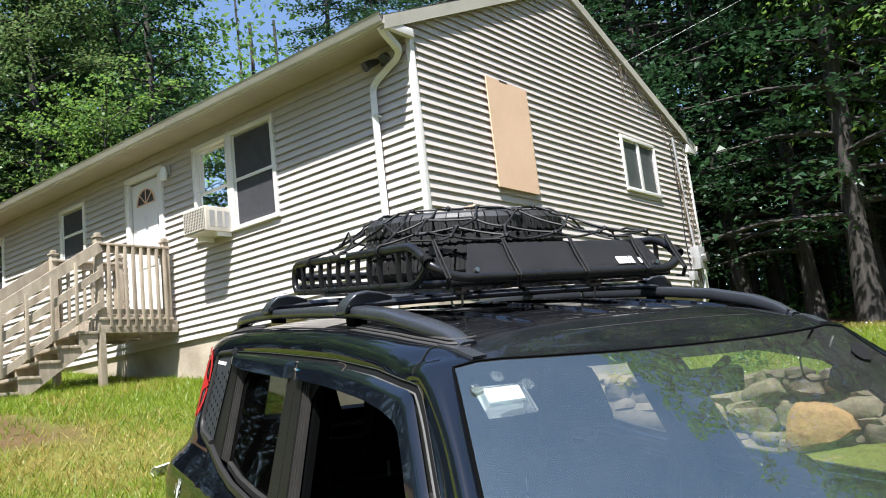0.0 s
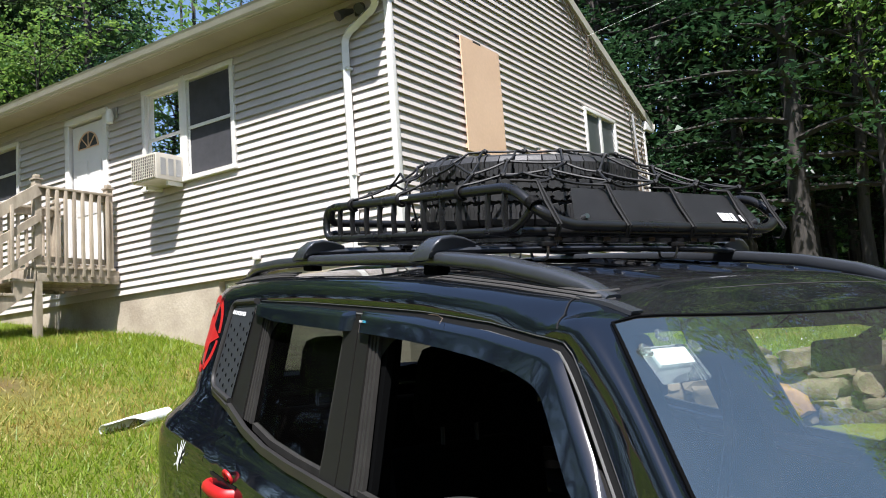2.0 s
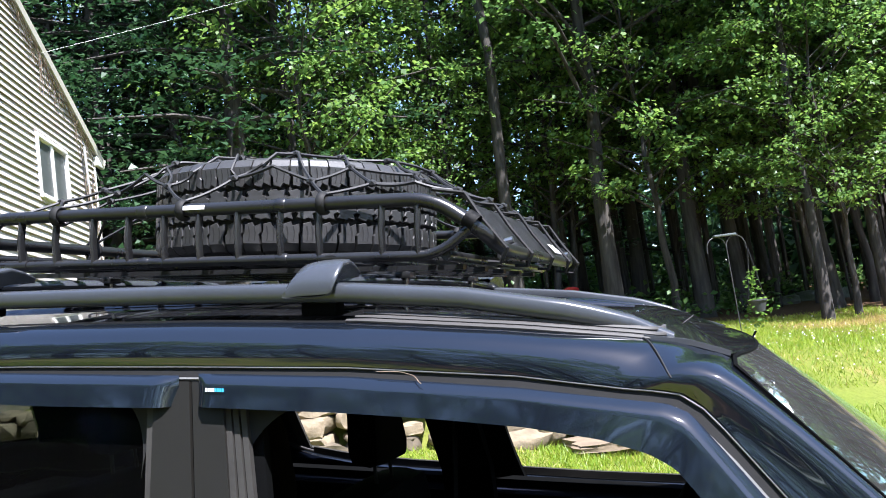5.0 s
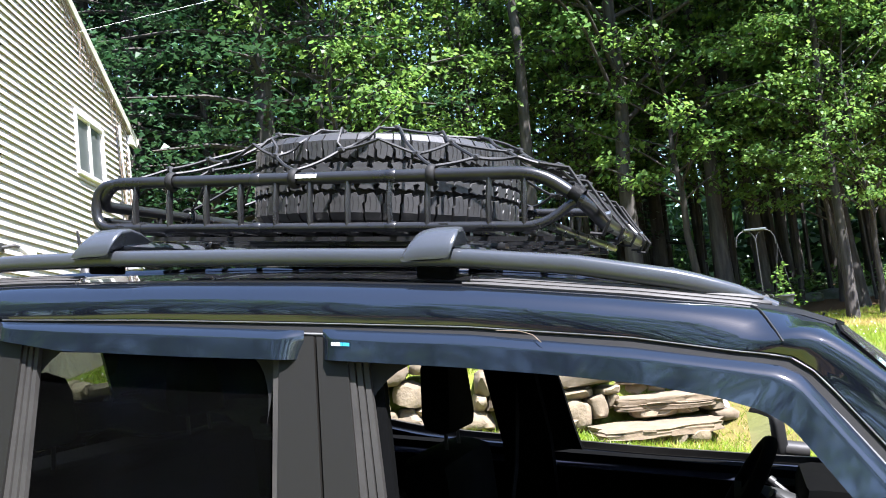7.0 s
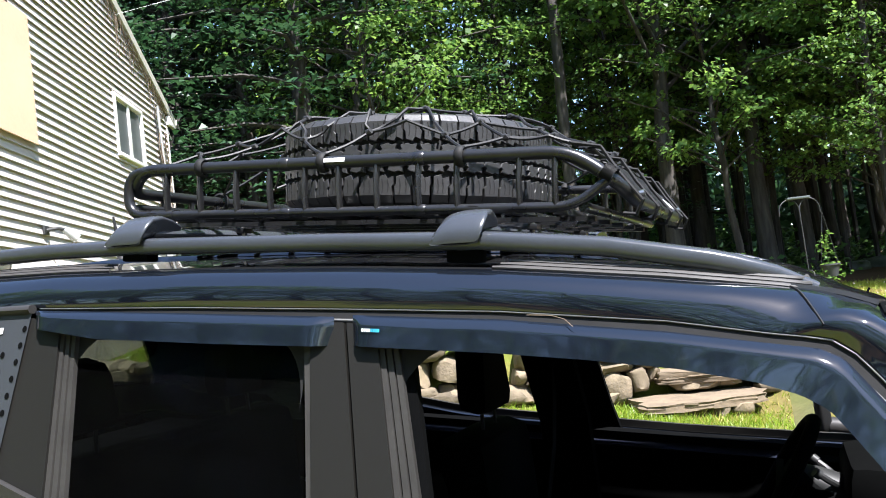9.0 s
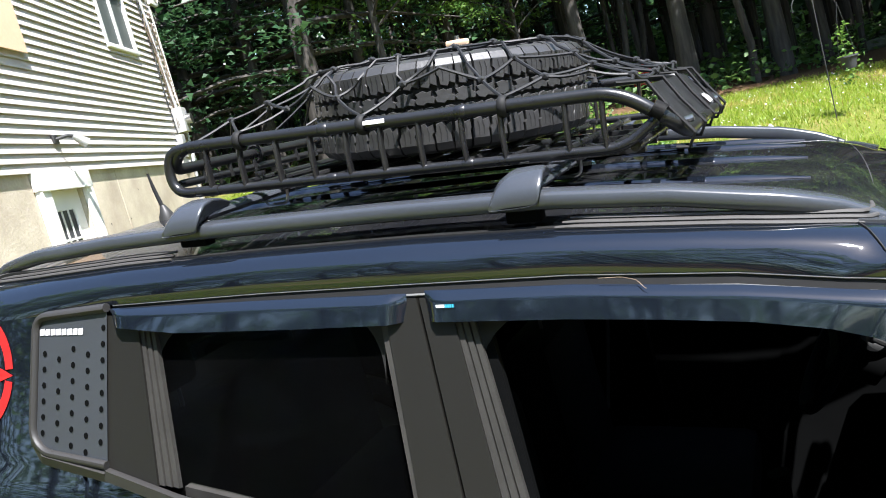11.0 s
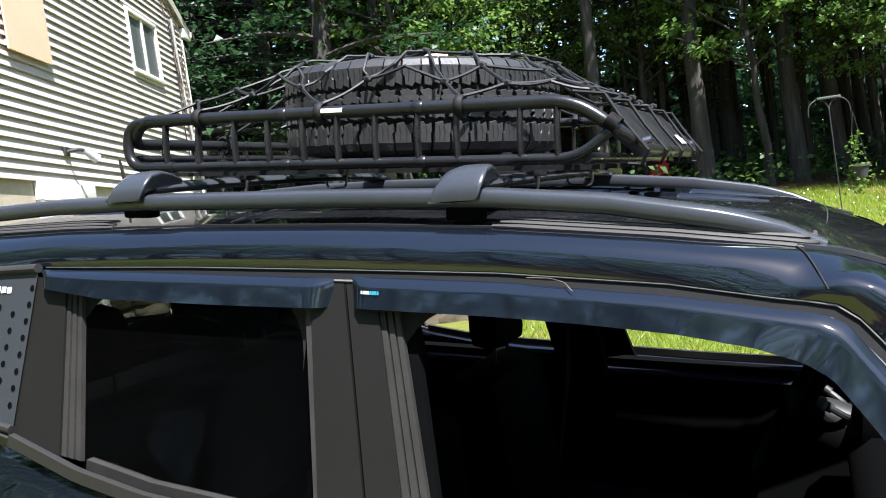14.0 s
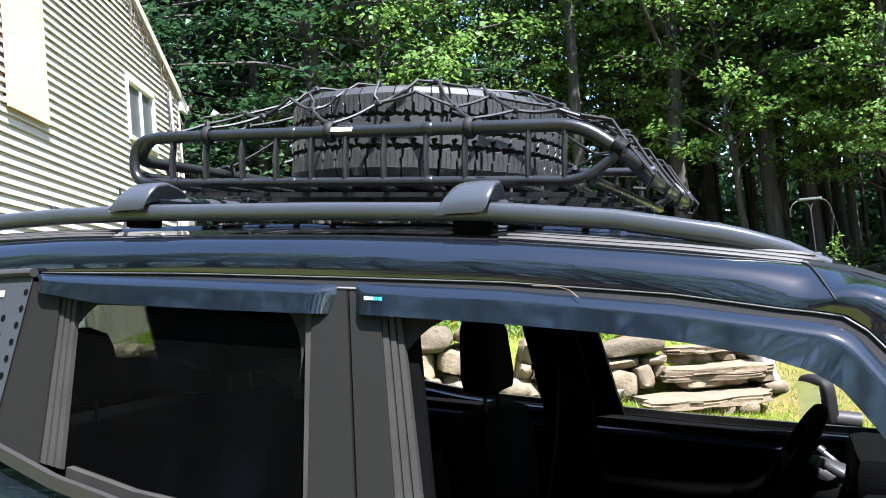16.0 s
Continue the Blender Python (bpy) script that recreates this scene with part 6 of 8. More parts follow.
def body_panels(side):
    # lower doors
    for nm, x0, x1 in (("rear_door", -0.80, 0.105), ("front_door", 0.117, 1.165)):
        rows = []
        for j in range(25):
            row = []
            for i in range(21):
                ztop = float(np.interp(lerp(x0, x1, i / 20), [p[0] for p in BELT], [p[1] for p in BELT])) - 0.006
                z = lerp(0.34, ztop, j / 24)
                xa = x0 + (0.34 * smooth_step(0.80, 0.40, z) if nm == "rear_door" else 0.0)
                x = lerp(xa, x1, i / 20)
                crease = 0.006 * math.exp(-((z - 0.94) / 0.02) ** 2)
                row.append((x, side * (flank(x, z) + crease - 0.006 * smooth_step(1.04, 1.075, z)), z))
            rows.append(row)
        d = part(nm, grid_me(nm, rows, PAINT, solid=0.02), car, "glossy black door panel")
        hx = -0.69 if nm == "rear_door" else 0.16
        bar = [(hx, 0.918, 0.925), (hx + 0.03, 0.955, 0.928), (hx + 0.12, 0.965, 0.934), (hx + 0.20, 0.955, 0.934), (hx + 0.22, 0.922, 0.934)]
        hb = part("door_handle", sweep("door_handle", [(x, side * y, z) for x, y, z in rounded(bar, 0.03)], circle(0.016, 10, 0.021), REDVINYL), d, "bright red door handle")
        loop = [(hx + 0.16 + 0.03 * math.cos(a), side * (0.926 + 0.008 * math.sin(a)), 0.978 + 0.020 * math.sin(a)) for a in [2 * math.pi * i / 16 for i in range(16)]]
        part("lock_ring", sweep("lock_ring", loop, circle(0.006, 6), REDVINYL, closed=True), hb)
        rows = [[(lerp(hx - 0.01, hx + 0.23, i / 8), side * (flank(0, 0.93) + 0.0015), lerp(0.895, 0.965, j / 4)) for i in range(9)] for j in range(5)]
        part("handle_cup", grid_me("handle_cup", rows, RUBBER), d)
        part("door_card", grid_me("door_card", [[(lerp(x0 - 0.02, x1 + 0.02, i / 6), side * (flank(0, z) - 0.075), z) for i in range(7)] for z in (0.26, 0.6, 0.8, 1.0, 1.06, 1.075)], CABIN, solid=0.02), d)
        # inner shoulder strip; the sky's reflected blue is in its colour
        if side > 0:
            shoulder = [[(lerp(x0 + 0.02, x1 - 0.02, i / 8), y, z) for i in range(9)] for y, z in ((0.792, 1.018), (0.800, 1.036), (0.814, 1.052), (0.836, 1.064))]
            part("door_shoulder", grid_me("door_shoulder", shoulder, DOORTOP, solid=0.01), d, "door's inner shoulder, coloured with the sky's dark blue sheen")
    # rear quarter from the belt down, and the pillar above with the tail's round
    skin_patch("quarter_panel", -1.62, px(-0.81, 0.9), 0.42, 1.075, PAINT, side, 26, 14, label="glossy black rear quarter")
    rows = []
    for j in range(15):
        row = []
        for i in range(25):
            t = i / 24
            z_top = float(np.interp(lerp(-1.36, -0.955, t), [-1.34, -1.15, -0.95], [1.437, 1.464, 1.487]))
            z = lerp(1.075, z_top, j / 14)
            xe = float(np.interp(z, [1.075, 1.12, 1.16, 1.19, 1.235, 1.5], [-0.80, -0.80, -0.80, -0.92, -0.950, -0.950]))
            pe = px(xe, z)
            x, y = plan(lerp(-1.60, pe, t), z)
            row.append((x, side * y, z))
        rows.append(row)
    part("rear_pillar", grid_me("rear_pillar", rows, PAINT, solid=0.02), car, "glossy black rear pillar")
    line = resample([(-0.946, 1.235), (-0.915, 1.196), (-0.731, 1.166)], 24)
    part("moulding", sweep("moulding", [(x, side * (flank(x, z) + 0.004), z - 0.012) for x, z in line], rect(0.022, 0.024), PLASTIC, smooth=False), car)
    # fender, sill, tail lamp
    skin_patch("front_fender", px(1.17, 0.8), 1.35, 0.42, 1.02, PAINT, side, 20, 10, label="glossy black front fender")
    rows = [[(x, side * (flank(x, z) + 0.012), z) for x in [lerp(-1.0, 1.2, i / 16) for i in range(17)]] for z in (0.22, 0.28, 0.34, 0.36)]
    part("sill_trim", grid_me("sill_trim", rows, PLASTIC, solid=0.02), car)
    rows = []
    for j in range(9):
        z = lerp(0.80, 1.02, j / 8)
        rows.append([(plan(lerp(-1.75, -1.42, i / 8), z)[0] - 0.012, side * (plan(lerp(-1.75, -1.42, i / 8), z)[1] + 0.01), z) for i in range(9)])
    part("tail_lamp", grid_me("tail_lamp", rows, REDVINYL, solid=0.02), car, "square red tail lamp")
    # wheels and arches
    for wx in (-1.12, 1.45):
        w = part("wheel", sweep("wheel", [(wx, side * 0.70, 0.335), (wx, side * 0.885, 0.335)], circle(0.325, 40), TYRE, angle=30), car, "black tyre on a dark alloy rim")
        part("rim", sweep("rim", [(wx, side * 0.86, 0.335), (wx, side * 0.892, 0.335)], circle(0.215, 32), STEEL, angle=30), w)
        for k in range(5):
            a = k * 2 * math.pi / 5
            part("spoke", sweep("spoke", [(wx, side * 0.894, 0.335), (wx + 0.2 * math.cos(a), side * 0.897, 0.335 + 0.2 * math.sin(a))], rect(0.05, 0.012), DARKMETAL, smooth=False), w)
        arc = [(wx + 0.40 * math.cos(a), side * 0.895, 0.335 + 0.40 * math.sin(a)) for a in [math.pi * i / 20 for i in range(21)]]
        part("arch_trim", sweep("arch_trim", arc, rect(0.05, 0.06), PLASTIC, smooth=False), car)
    # door mirror: a rounded shell with the glass in its rear face
    hx_, hy_, hz_ = (0.105, 0.135, 0.105) if side < 0 else (0.026, 0.080, 0.088)

    def pw(c, e):
        return math.copysign(abs(c) ** e, c)

    rows = []
    for j in range(25):
        v = lerp(-math.pi / 2, math.pi / 2, j / 24)
        ring = [(pw(math.cos(v), 0.42) * pw(math.cos(a), 0.38), pw(math.cos(v), 0.42) * pw(math.sin(a), 0.42), pw(math.sin(v), 0.42)) for a in [2 * math.pi * i / 48 for i in range(48)]]
        rows.append([(hx_ * x * (1 - 0.10 * abs(y) ** 3) + 0.1 * hx_ * (1 - y * y) * (x > 0), hy_ * y, hz_ * z * (1 - 0.08 * y * y - 0.05 * max(0.0, x))) for x, y, z in ring])
    m = part("door_mirror", grid_me("door_mirror", rows, MIRRORSHELL if side < 0 else RUBBER, wrap=True), car, "satin dark grey door mirror", pose(0.853, -1.02, 1.137) if side < 0 else pose(0.842, 0.965, 1.118, 0, -11, 32))
    part("mirror_arm", sweep("mirror_arm", [(0.02, -side * hy_ * 0.7, -hz_ * 0.6), (0.08, -side * hy_ * 1.2, -hz_ * 0.75)], circle(0.03, 10), PLASTIC), m)
    rows = [[(-hx_ - 0.004, hy_ * 0.80 * lerp(-1, 1, i / 6), hz_ * 0.80 * lerp(-1, 1, j / 6) * (1 - 0.06 * abs(i - 3) / 3)) for i in range(7)] for j in range(7)]
    part("mirror_glass", grid_me("mirror_glass", rows, MIRROR, solid=0.003), m)


both(body_panels)


def ends():
    # tailgate, rear glass, bumpers, bonnet, grille
    def wrap(name, p0, p1, z0, z1, material, n=18, nz=8, out=0.0, label="", thick=0.02):
        rows = []
        for j in range(nz + 1):
            z = lerp(z0, z1, j / nz)
            right = [plan(lerp(p0, p1, i / n), z) for i in range(n + 1)]
            row = [(x, -(y + out), z) for x, y in right] + [(x, y + out, z) for x, y in reversed(right[:-1] if abs(p1) == 2 else right)]
            rows.append(row)
        return part(name, grid_me(name, rows, material, solid=thick), car, label)

    wrap("tailgate", -1.60, -2, 0.62, 1.13, PAINT, label="black tailgate")
    g = wrap("rear_window", -1.60, -2, 1.13, 1.415, TINTGLASS, label="tinted rear window", thick=0.0)
    g.visible_shadow = False
    wrap("rear_bumper", -1.30, -2, 0.30, 0.62, PLASTIC, out=0.03)
    wrap("front_bumper", 1.30, 2, 0.25, 0.66, PLASTIC, out=0.02)
    wrap("grille_panel", 1.40, 2, 0.66, 0.98, PAINT)
    rows = []
    for j in range(9):
        z0 = lerp(1.455, 1.42, j / 8)
        rows.append([(lerp(-1.33, -1.47, j / 8) + 0.06 * (1 - math.cos(u * 0.9)), u * 0.56, roof_height(-1.33, u * 0.5)[0] + 0.008 - 0.06 * (j / 8) ** 2) for u in [lerp(-1, 1, i / 16) for i in range(17)]])
    part("roof_spoiler", grid_me("roof_spoiler", rows, PAINT, solid=0.025), car)
    bm = bmesh.new()
    add_box(bm, (-1.45, -0.58, 1.405), (-1.33, 0.58, 1.50), 0.02)
    part("tailgate_header", bm_mesh("tailgate_header", bm, PAINT, True), car)
    rows = []
    for j in range(15):
        t = j / 14
        x = lerp(1.47, 2.20, t)
        row = []
        for i in range(17):
            u = lerp(-1, 1, i / 16)
            w = lerp(0.80, 0.70, t)
            row.append((x + 0.10 * (1 - u * u) * (0.2 + 0.3 * t), u * w, 1.075 - 0.05 * t - 0.05 * t * t - 0.05 * abs(u) ** 3 + 0.012 * math.exp(-((abs(u) - 0.6) / 0.1) ** 2)))
        rows.append(row)
    part("bonnet", grid_me("bonnet", rows, PAINT, solid=0.02), car, "black bonnet")
    rows = [[(1.38 + 0.12 * (1 - (y / 0.85) ** 2), y, 1.062), (1.50 + 0.1 * (1 - (y / 0.85) ** 2), y, 1.05)] for y in [lerp(-0.85, 0.85, i / 12) for i in range(13)]]
    part("cowl", grid_me("cowl", rows, RUBBER, solid=0.02), car)
    for i in range(7):
        y = -0.42 + i * 0.14
        bm = bmesh.new()
        add_box(bm, (2.16, y - 0.035, 0.72), (2.31, y + 0.035, 0.94), 0.02)
        part("grille_slot", bm_mesh("grille_slot", bm, RUBBER, True), car)
    for s in (-1, 1):
        part("headlight", sweep("headlight", [(2.08, s * 0.60, 0.84), (2.22, s * 0.60, 0.84)], circle(0.10, 24), CHROME), car, "round headlight")
        part("wiper", sweep("wiper", [(1.42, s * 0.1 + 0.25, 1.085), (1.40, s * 0.1 - 0.3, 1.10)], rect(0.012, 0.02), RUBBER, smooth=False), car)
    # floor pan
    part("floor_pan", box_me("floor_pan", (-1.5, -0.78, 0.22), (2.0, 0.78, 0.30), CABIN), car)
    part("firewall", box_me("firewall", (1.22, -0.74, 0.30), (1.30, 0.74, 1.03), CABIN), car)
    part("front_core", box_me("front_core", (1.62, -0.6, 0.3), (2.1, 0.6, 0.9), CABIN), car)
    # aerial
    a = part("aerial_base", sweep("aerial_base", [(-1.12, -0.06, roof_height(-1.12, -0.06)[0] - 0.006), (-1.122, -0.06, 1.606), (-1.126, -0.06, 1.622), (-1.131, -0.06, 1.638)], circle(0.026, 14), PLASTIC, scales=[1.0, 0.9, 0.6, 0.32]), car, "black aerial on the roof")
    part("aerial_rod", sweep("aerial_rod", [(-1.131, -0.06, 1.634), (-1.150, -0.06, 1.69), (-1.163, -0.06, 1.740)], circle(0.0065, 8), RUBBER, scales=[1, 0.9, 0.5]), a)


ends()


def roof_rail(side):
    top = [(-1.22, 1.556), (-1.16, 1.585), (-1.02, 1.612), (-0.8, 1.630), (-0.55, 1.641), (-0.1, 1.648), (0.25, 1.649), (0.467, 1.638), (0.65, 1.614), (0.736, 1.594), (0.80, 1.568)]
    path = resample(top, 60)
    y0 = 0.633
    ys = [y0 - 0.03 * smooth_step(0.6, 0.82, abs(x) if x > 0 else 0) - 0.03 * smooth_step(-0.95, -1.22, x) for x, z in path]
    pts = [(x, side * y, z - 0.004) for (x, z), y in zip(path, ys)]
    sec = [(0.032 * math.copysign(abs(math.cos(a)) ** 0.5, math.cos(a)), 0.0180 * math.copysign(abs(math.sin(a)) ** 0.55, math.sin(a))) for a in [2 * math.pi * i / 16 for i in range(16)]]
    r = part("roof_rail", sweep("roof_rail", pts, sec, SATIN, angle=60, scales=[0.75 + 0.25 * smooth_step(0, 5, min(i, 60 - i)) for i in range(61)]), car, "satin black roof rail")
    # feet of the rail and its long base
    for xa, xb in ((-1.20, -0.95), (0.26, 0.785)):
        rows = []
        for j in range(5):
            row = []
            for i in range(17):
                x = lerp(xa, xb, i / 16)
                zt = float(np.interp(x, [p[0] for p in top], [p[1] for p in top])) - 0.016
                zb = roof_height(x, 0.62)[0] - 0.008
                row.append((x, side * (0.650 - 0.02 * smooth_step(0.6, 0.82, x)), lerp(zb, zb + 0.010 + (max(0.012, min(zt - zb, 0.06)) - 0.010) * (smooth_step(0.48, 0.78, x) if x > 0 else smooth_step(-0.98, -1.18, x)), j / 4)))
            rows.append(row)
        part("rail_foot", grid_me("rail_foot", rows, RUBBER, solid=0.022), r)
    for xa, xb in ((0.27, 0.768), (-1.24, -0.60)):
        for k, (dy, up_) in enumerate(((0.676, 0.001), (0.664, 0.007), (0.652, 0.013))):
            line = [(x, dy - 0.02 * smooth_step(0.6, 0.82, x) - 0.02 * smooth_step(-0.95, -1.2, x)) for x in [lerp(xa + 0.012 * k, xb, i / 20) for i in range(21)]]
            if xb > 0:
                xe, ye = line[-1]
                line += [(xe + 0.016 - 0.004 * k, ye - 0.006), (xe + 0.028 - 0.006 * k, ye - 0.018), (xe + 0.034 - 0.007 * k, ye - 0.034), (xe + 0.034 - 0.007 * k, ye - 0.060)]
            base = [(x, side * y, roof_height(x, min(y, 0.64))[0] + up_) for x, y in line]
            part("rail_gasket", sweep("rail_gasket", base, circle(0.0055, 8, 0.0045), RAILBASE, scales=[0.6 + 0.4 * smooth_step(0, 2, min(i, len(base) - 1 - i)) for i in range(len(base))]), r, "ribbed grey base of the rail")
    for x in (0.31, 0.63, -0.62):
        part("rail_screw", box_me("rail_screw", (x - 0.008, side * y0 - 0.005, 1.6555 if x < 0.5 else 1.628), (x + 0.008, side * y0 + 0.005, 1.6585 if x < 0.5 else 1.631), STEEL), r)


both(roof_rail)


def crossbar(xc):
    c = thing("crossbar", CAR, "black roof crossbar clamped on the rails", "roof rack", group="roof crossbars")
    pts = [(xc, y, 1.662 + 0.012 * math.cos(y * 2)) for y in [lerp(-0.62, 0.62, i / 12) for i in range(13)]]
    part("bar", sweep("bar", pts, circle(0.032, 14, 0.013), SATIN), c)
    for side in (-1, 1):
        rows = []
        for k, (y, z, hw, hz) in enumerate(((0.53, 1.672, 0.030, 0.015), (0.57, 1.680, 0.036, 0.019), (0.61, 1.681, 0.042, 0.024), (0.645, 1.675, 0.045, 0.025), (0.668, 1.660, 0.047, 0.022), (0.681, 1.647, 0.048, 0.012), (0.678, 1.638, 0.044, 0.003))):
            ring = [2 * math.pi * i / 24 for i in range(24)]
            up_ = [hz * math.copysign(abs(math.sin(a)) ** 0.6, math.sin(a)) * (1.0 if k < 5 else 0.8) for a in ring]
            rows.append([(xc - 0.006 + hw * math.copysign(abs(math.cos(a)) ** 0.5, math.cos(a)) + 0.65 * max(-0.004, u), side * y, z + u + 0.10 * hw * math.cos(a)) for a, u in zip(ring, up_)])
        cl = part("clamp", grid_me("clamp", rows, SATIN, wrap=True, angle=60), c, "rounded plastic clamp foot")
        part("clamp_jaw", box_me("clamp_jaw", (xc - 0.034, 0.612 if side > 0 else -0.652, 1.604), (xc + 0.034, 0.652 if side > 0 else -0.612, 1.632), CABIN, 0.006), cl)
        part("key_cap", box_me("key_cap", (xc - 0.008, side * 0.60 - 0.006, 1.7105), (xc + 0.008, side * 0.60 + 0.006, 1.7125), RUBBER), cl)


crossbar(0.205)
crossbar(-0.555)


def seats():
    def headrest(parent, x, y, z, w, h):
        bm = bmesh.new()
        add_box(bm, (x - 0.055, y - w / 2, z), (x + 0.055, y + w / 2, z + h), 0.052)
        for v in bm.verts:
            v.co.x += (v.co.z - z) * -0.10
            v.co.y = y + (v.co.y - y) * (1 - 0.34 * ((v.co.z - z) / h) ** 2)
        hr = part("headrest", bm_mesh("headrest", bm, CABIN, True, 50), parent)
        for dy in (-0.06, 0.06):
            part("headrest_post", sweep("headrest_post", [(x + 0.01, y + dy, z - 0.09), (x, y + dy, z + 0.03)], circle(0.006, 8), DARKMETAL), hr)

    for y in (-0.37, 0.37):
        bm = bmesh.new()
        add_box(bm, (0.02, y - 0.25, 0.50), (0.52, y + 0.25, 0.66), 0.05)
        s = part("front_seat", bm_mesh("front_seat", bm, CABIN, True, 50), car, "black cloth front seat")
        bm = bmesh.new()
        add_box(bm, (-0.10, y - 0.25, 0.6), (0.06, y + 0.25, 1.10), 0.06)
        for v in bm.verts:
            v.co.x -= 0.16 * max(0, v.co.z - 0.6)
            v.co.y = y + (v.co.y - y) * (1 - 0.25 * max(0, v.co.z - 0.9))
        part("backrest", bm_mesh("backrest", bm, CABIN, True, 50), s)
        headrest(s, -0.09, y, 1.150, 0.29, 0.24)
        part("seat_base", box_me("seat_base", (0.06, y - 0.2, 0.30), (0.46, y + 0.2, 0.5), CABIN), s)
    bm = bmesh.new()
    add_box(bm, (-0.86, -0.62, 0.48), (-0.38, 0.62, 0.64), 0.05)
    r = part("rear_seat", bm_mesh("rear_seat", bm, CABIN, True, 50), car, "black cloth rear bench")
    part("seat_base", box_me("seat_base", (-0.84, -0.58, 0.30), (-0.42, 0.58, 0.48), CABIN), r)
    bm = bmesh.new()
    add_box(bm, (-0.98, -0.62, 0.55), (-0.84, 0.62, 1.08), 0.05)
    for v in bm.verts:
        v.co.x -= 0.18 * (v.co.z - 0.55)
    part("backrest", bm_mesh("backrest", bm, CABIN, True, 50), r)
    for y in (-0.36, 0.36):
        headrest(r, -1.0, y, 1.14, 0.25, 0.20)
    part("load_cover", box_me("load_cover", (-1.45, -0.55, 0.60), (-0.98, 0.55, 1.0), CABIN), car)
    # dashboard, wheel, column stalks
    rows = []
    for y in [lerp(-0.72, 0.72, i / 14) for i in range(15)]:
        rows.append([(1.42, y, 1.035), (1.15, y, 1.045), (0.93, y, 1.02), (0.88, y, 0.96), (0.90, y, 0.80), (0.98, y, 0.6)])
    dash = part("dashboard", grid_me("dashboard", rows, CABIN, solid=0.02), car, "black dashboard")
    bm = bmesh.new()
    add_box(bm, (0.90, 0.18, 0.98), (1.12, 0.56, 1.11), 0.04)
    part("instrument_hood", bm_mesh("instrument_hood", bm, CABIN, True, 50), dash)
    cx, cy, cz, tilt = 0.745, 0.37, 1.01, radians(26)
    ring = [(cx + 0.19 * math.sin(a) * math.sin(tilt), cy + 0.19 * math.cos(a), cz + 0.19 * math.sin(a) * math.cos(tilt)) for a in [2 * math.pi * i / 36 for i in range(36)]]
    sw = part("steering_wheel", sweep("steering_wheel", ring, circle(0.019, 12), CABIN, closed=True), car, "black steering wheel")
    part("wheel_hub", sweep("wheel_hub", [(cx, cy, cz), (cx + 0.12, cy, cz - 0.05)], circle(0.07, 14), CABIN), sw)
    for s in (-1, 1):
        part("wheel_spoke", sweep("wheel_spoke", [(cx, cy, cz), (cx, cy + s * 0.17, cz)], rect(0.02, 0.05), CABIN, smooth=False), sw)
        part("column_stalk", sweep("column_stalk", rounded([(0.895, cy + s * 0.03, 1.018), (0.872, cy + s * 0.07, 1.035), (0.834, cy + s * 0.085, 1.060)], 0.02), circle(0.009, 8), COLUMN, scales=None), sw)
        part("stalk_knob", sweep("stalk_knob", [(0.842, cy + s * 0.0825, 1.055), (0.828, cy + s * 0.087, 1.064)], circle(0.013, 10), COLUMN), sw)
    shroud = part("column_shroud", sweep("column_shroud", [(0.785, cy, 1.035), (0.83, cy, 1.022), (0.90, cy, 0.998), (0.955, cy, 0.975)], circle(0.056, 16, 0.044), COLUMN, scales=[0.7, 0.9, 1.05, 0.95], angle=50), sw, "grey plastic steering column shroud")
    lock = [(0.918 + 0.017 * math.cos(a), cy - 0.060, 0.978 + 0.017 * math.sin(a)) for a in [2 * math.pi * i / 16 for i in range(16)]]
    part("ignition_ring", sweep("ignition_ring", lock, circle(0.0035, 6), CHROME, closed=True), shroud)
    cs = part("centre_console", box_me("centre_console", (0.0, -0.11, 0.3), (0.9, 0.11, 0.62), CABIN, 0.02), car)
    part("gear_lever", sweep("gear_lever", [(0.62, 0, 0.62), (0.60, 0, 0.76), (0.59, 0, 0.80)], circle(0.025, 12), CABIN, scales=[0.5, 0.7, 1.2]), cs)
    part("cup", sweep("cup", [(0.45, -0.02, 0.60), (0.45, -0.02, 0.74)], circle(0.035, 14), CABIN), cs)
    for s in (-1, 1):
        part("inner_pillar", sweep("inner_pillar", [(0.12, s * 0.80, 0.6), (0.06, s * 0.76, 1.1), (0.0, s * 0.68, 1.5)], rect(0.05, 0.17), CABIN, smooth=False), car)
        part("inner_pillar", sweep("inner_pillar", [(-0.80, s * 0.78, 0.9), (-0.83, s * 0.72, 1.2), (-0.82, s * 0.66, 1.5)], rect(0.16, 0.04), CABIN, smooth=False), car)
        part("seat_belt", sweep("seat_belt", [(0.05, s * 0.72, 1.30), (0.04, s * 0.68, 1.0), (0.02, s * 0.64, 0.7)], rect(0.045, 0.004), RUBBER, smooth=False), car)


seats()


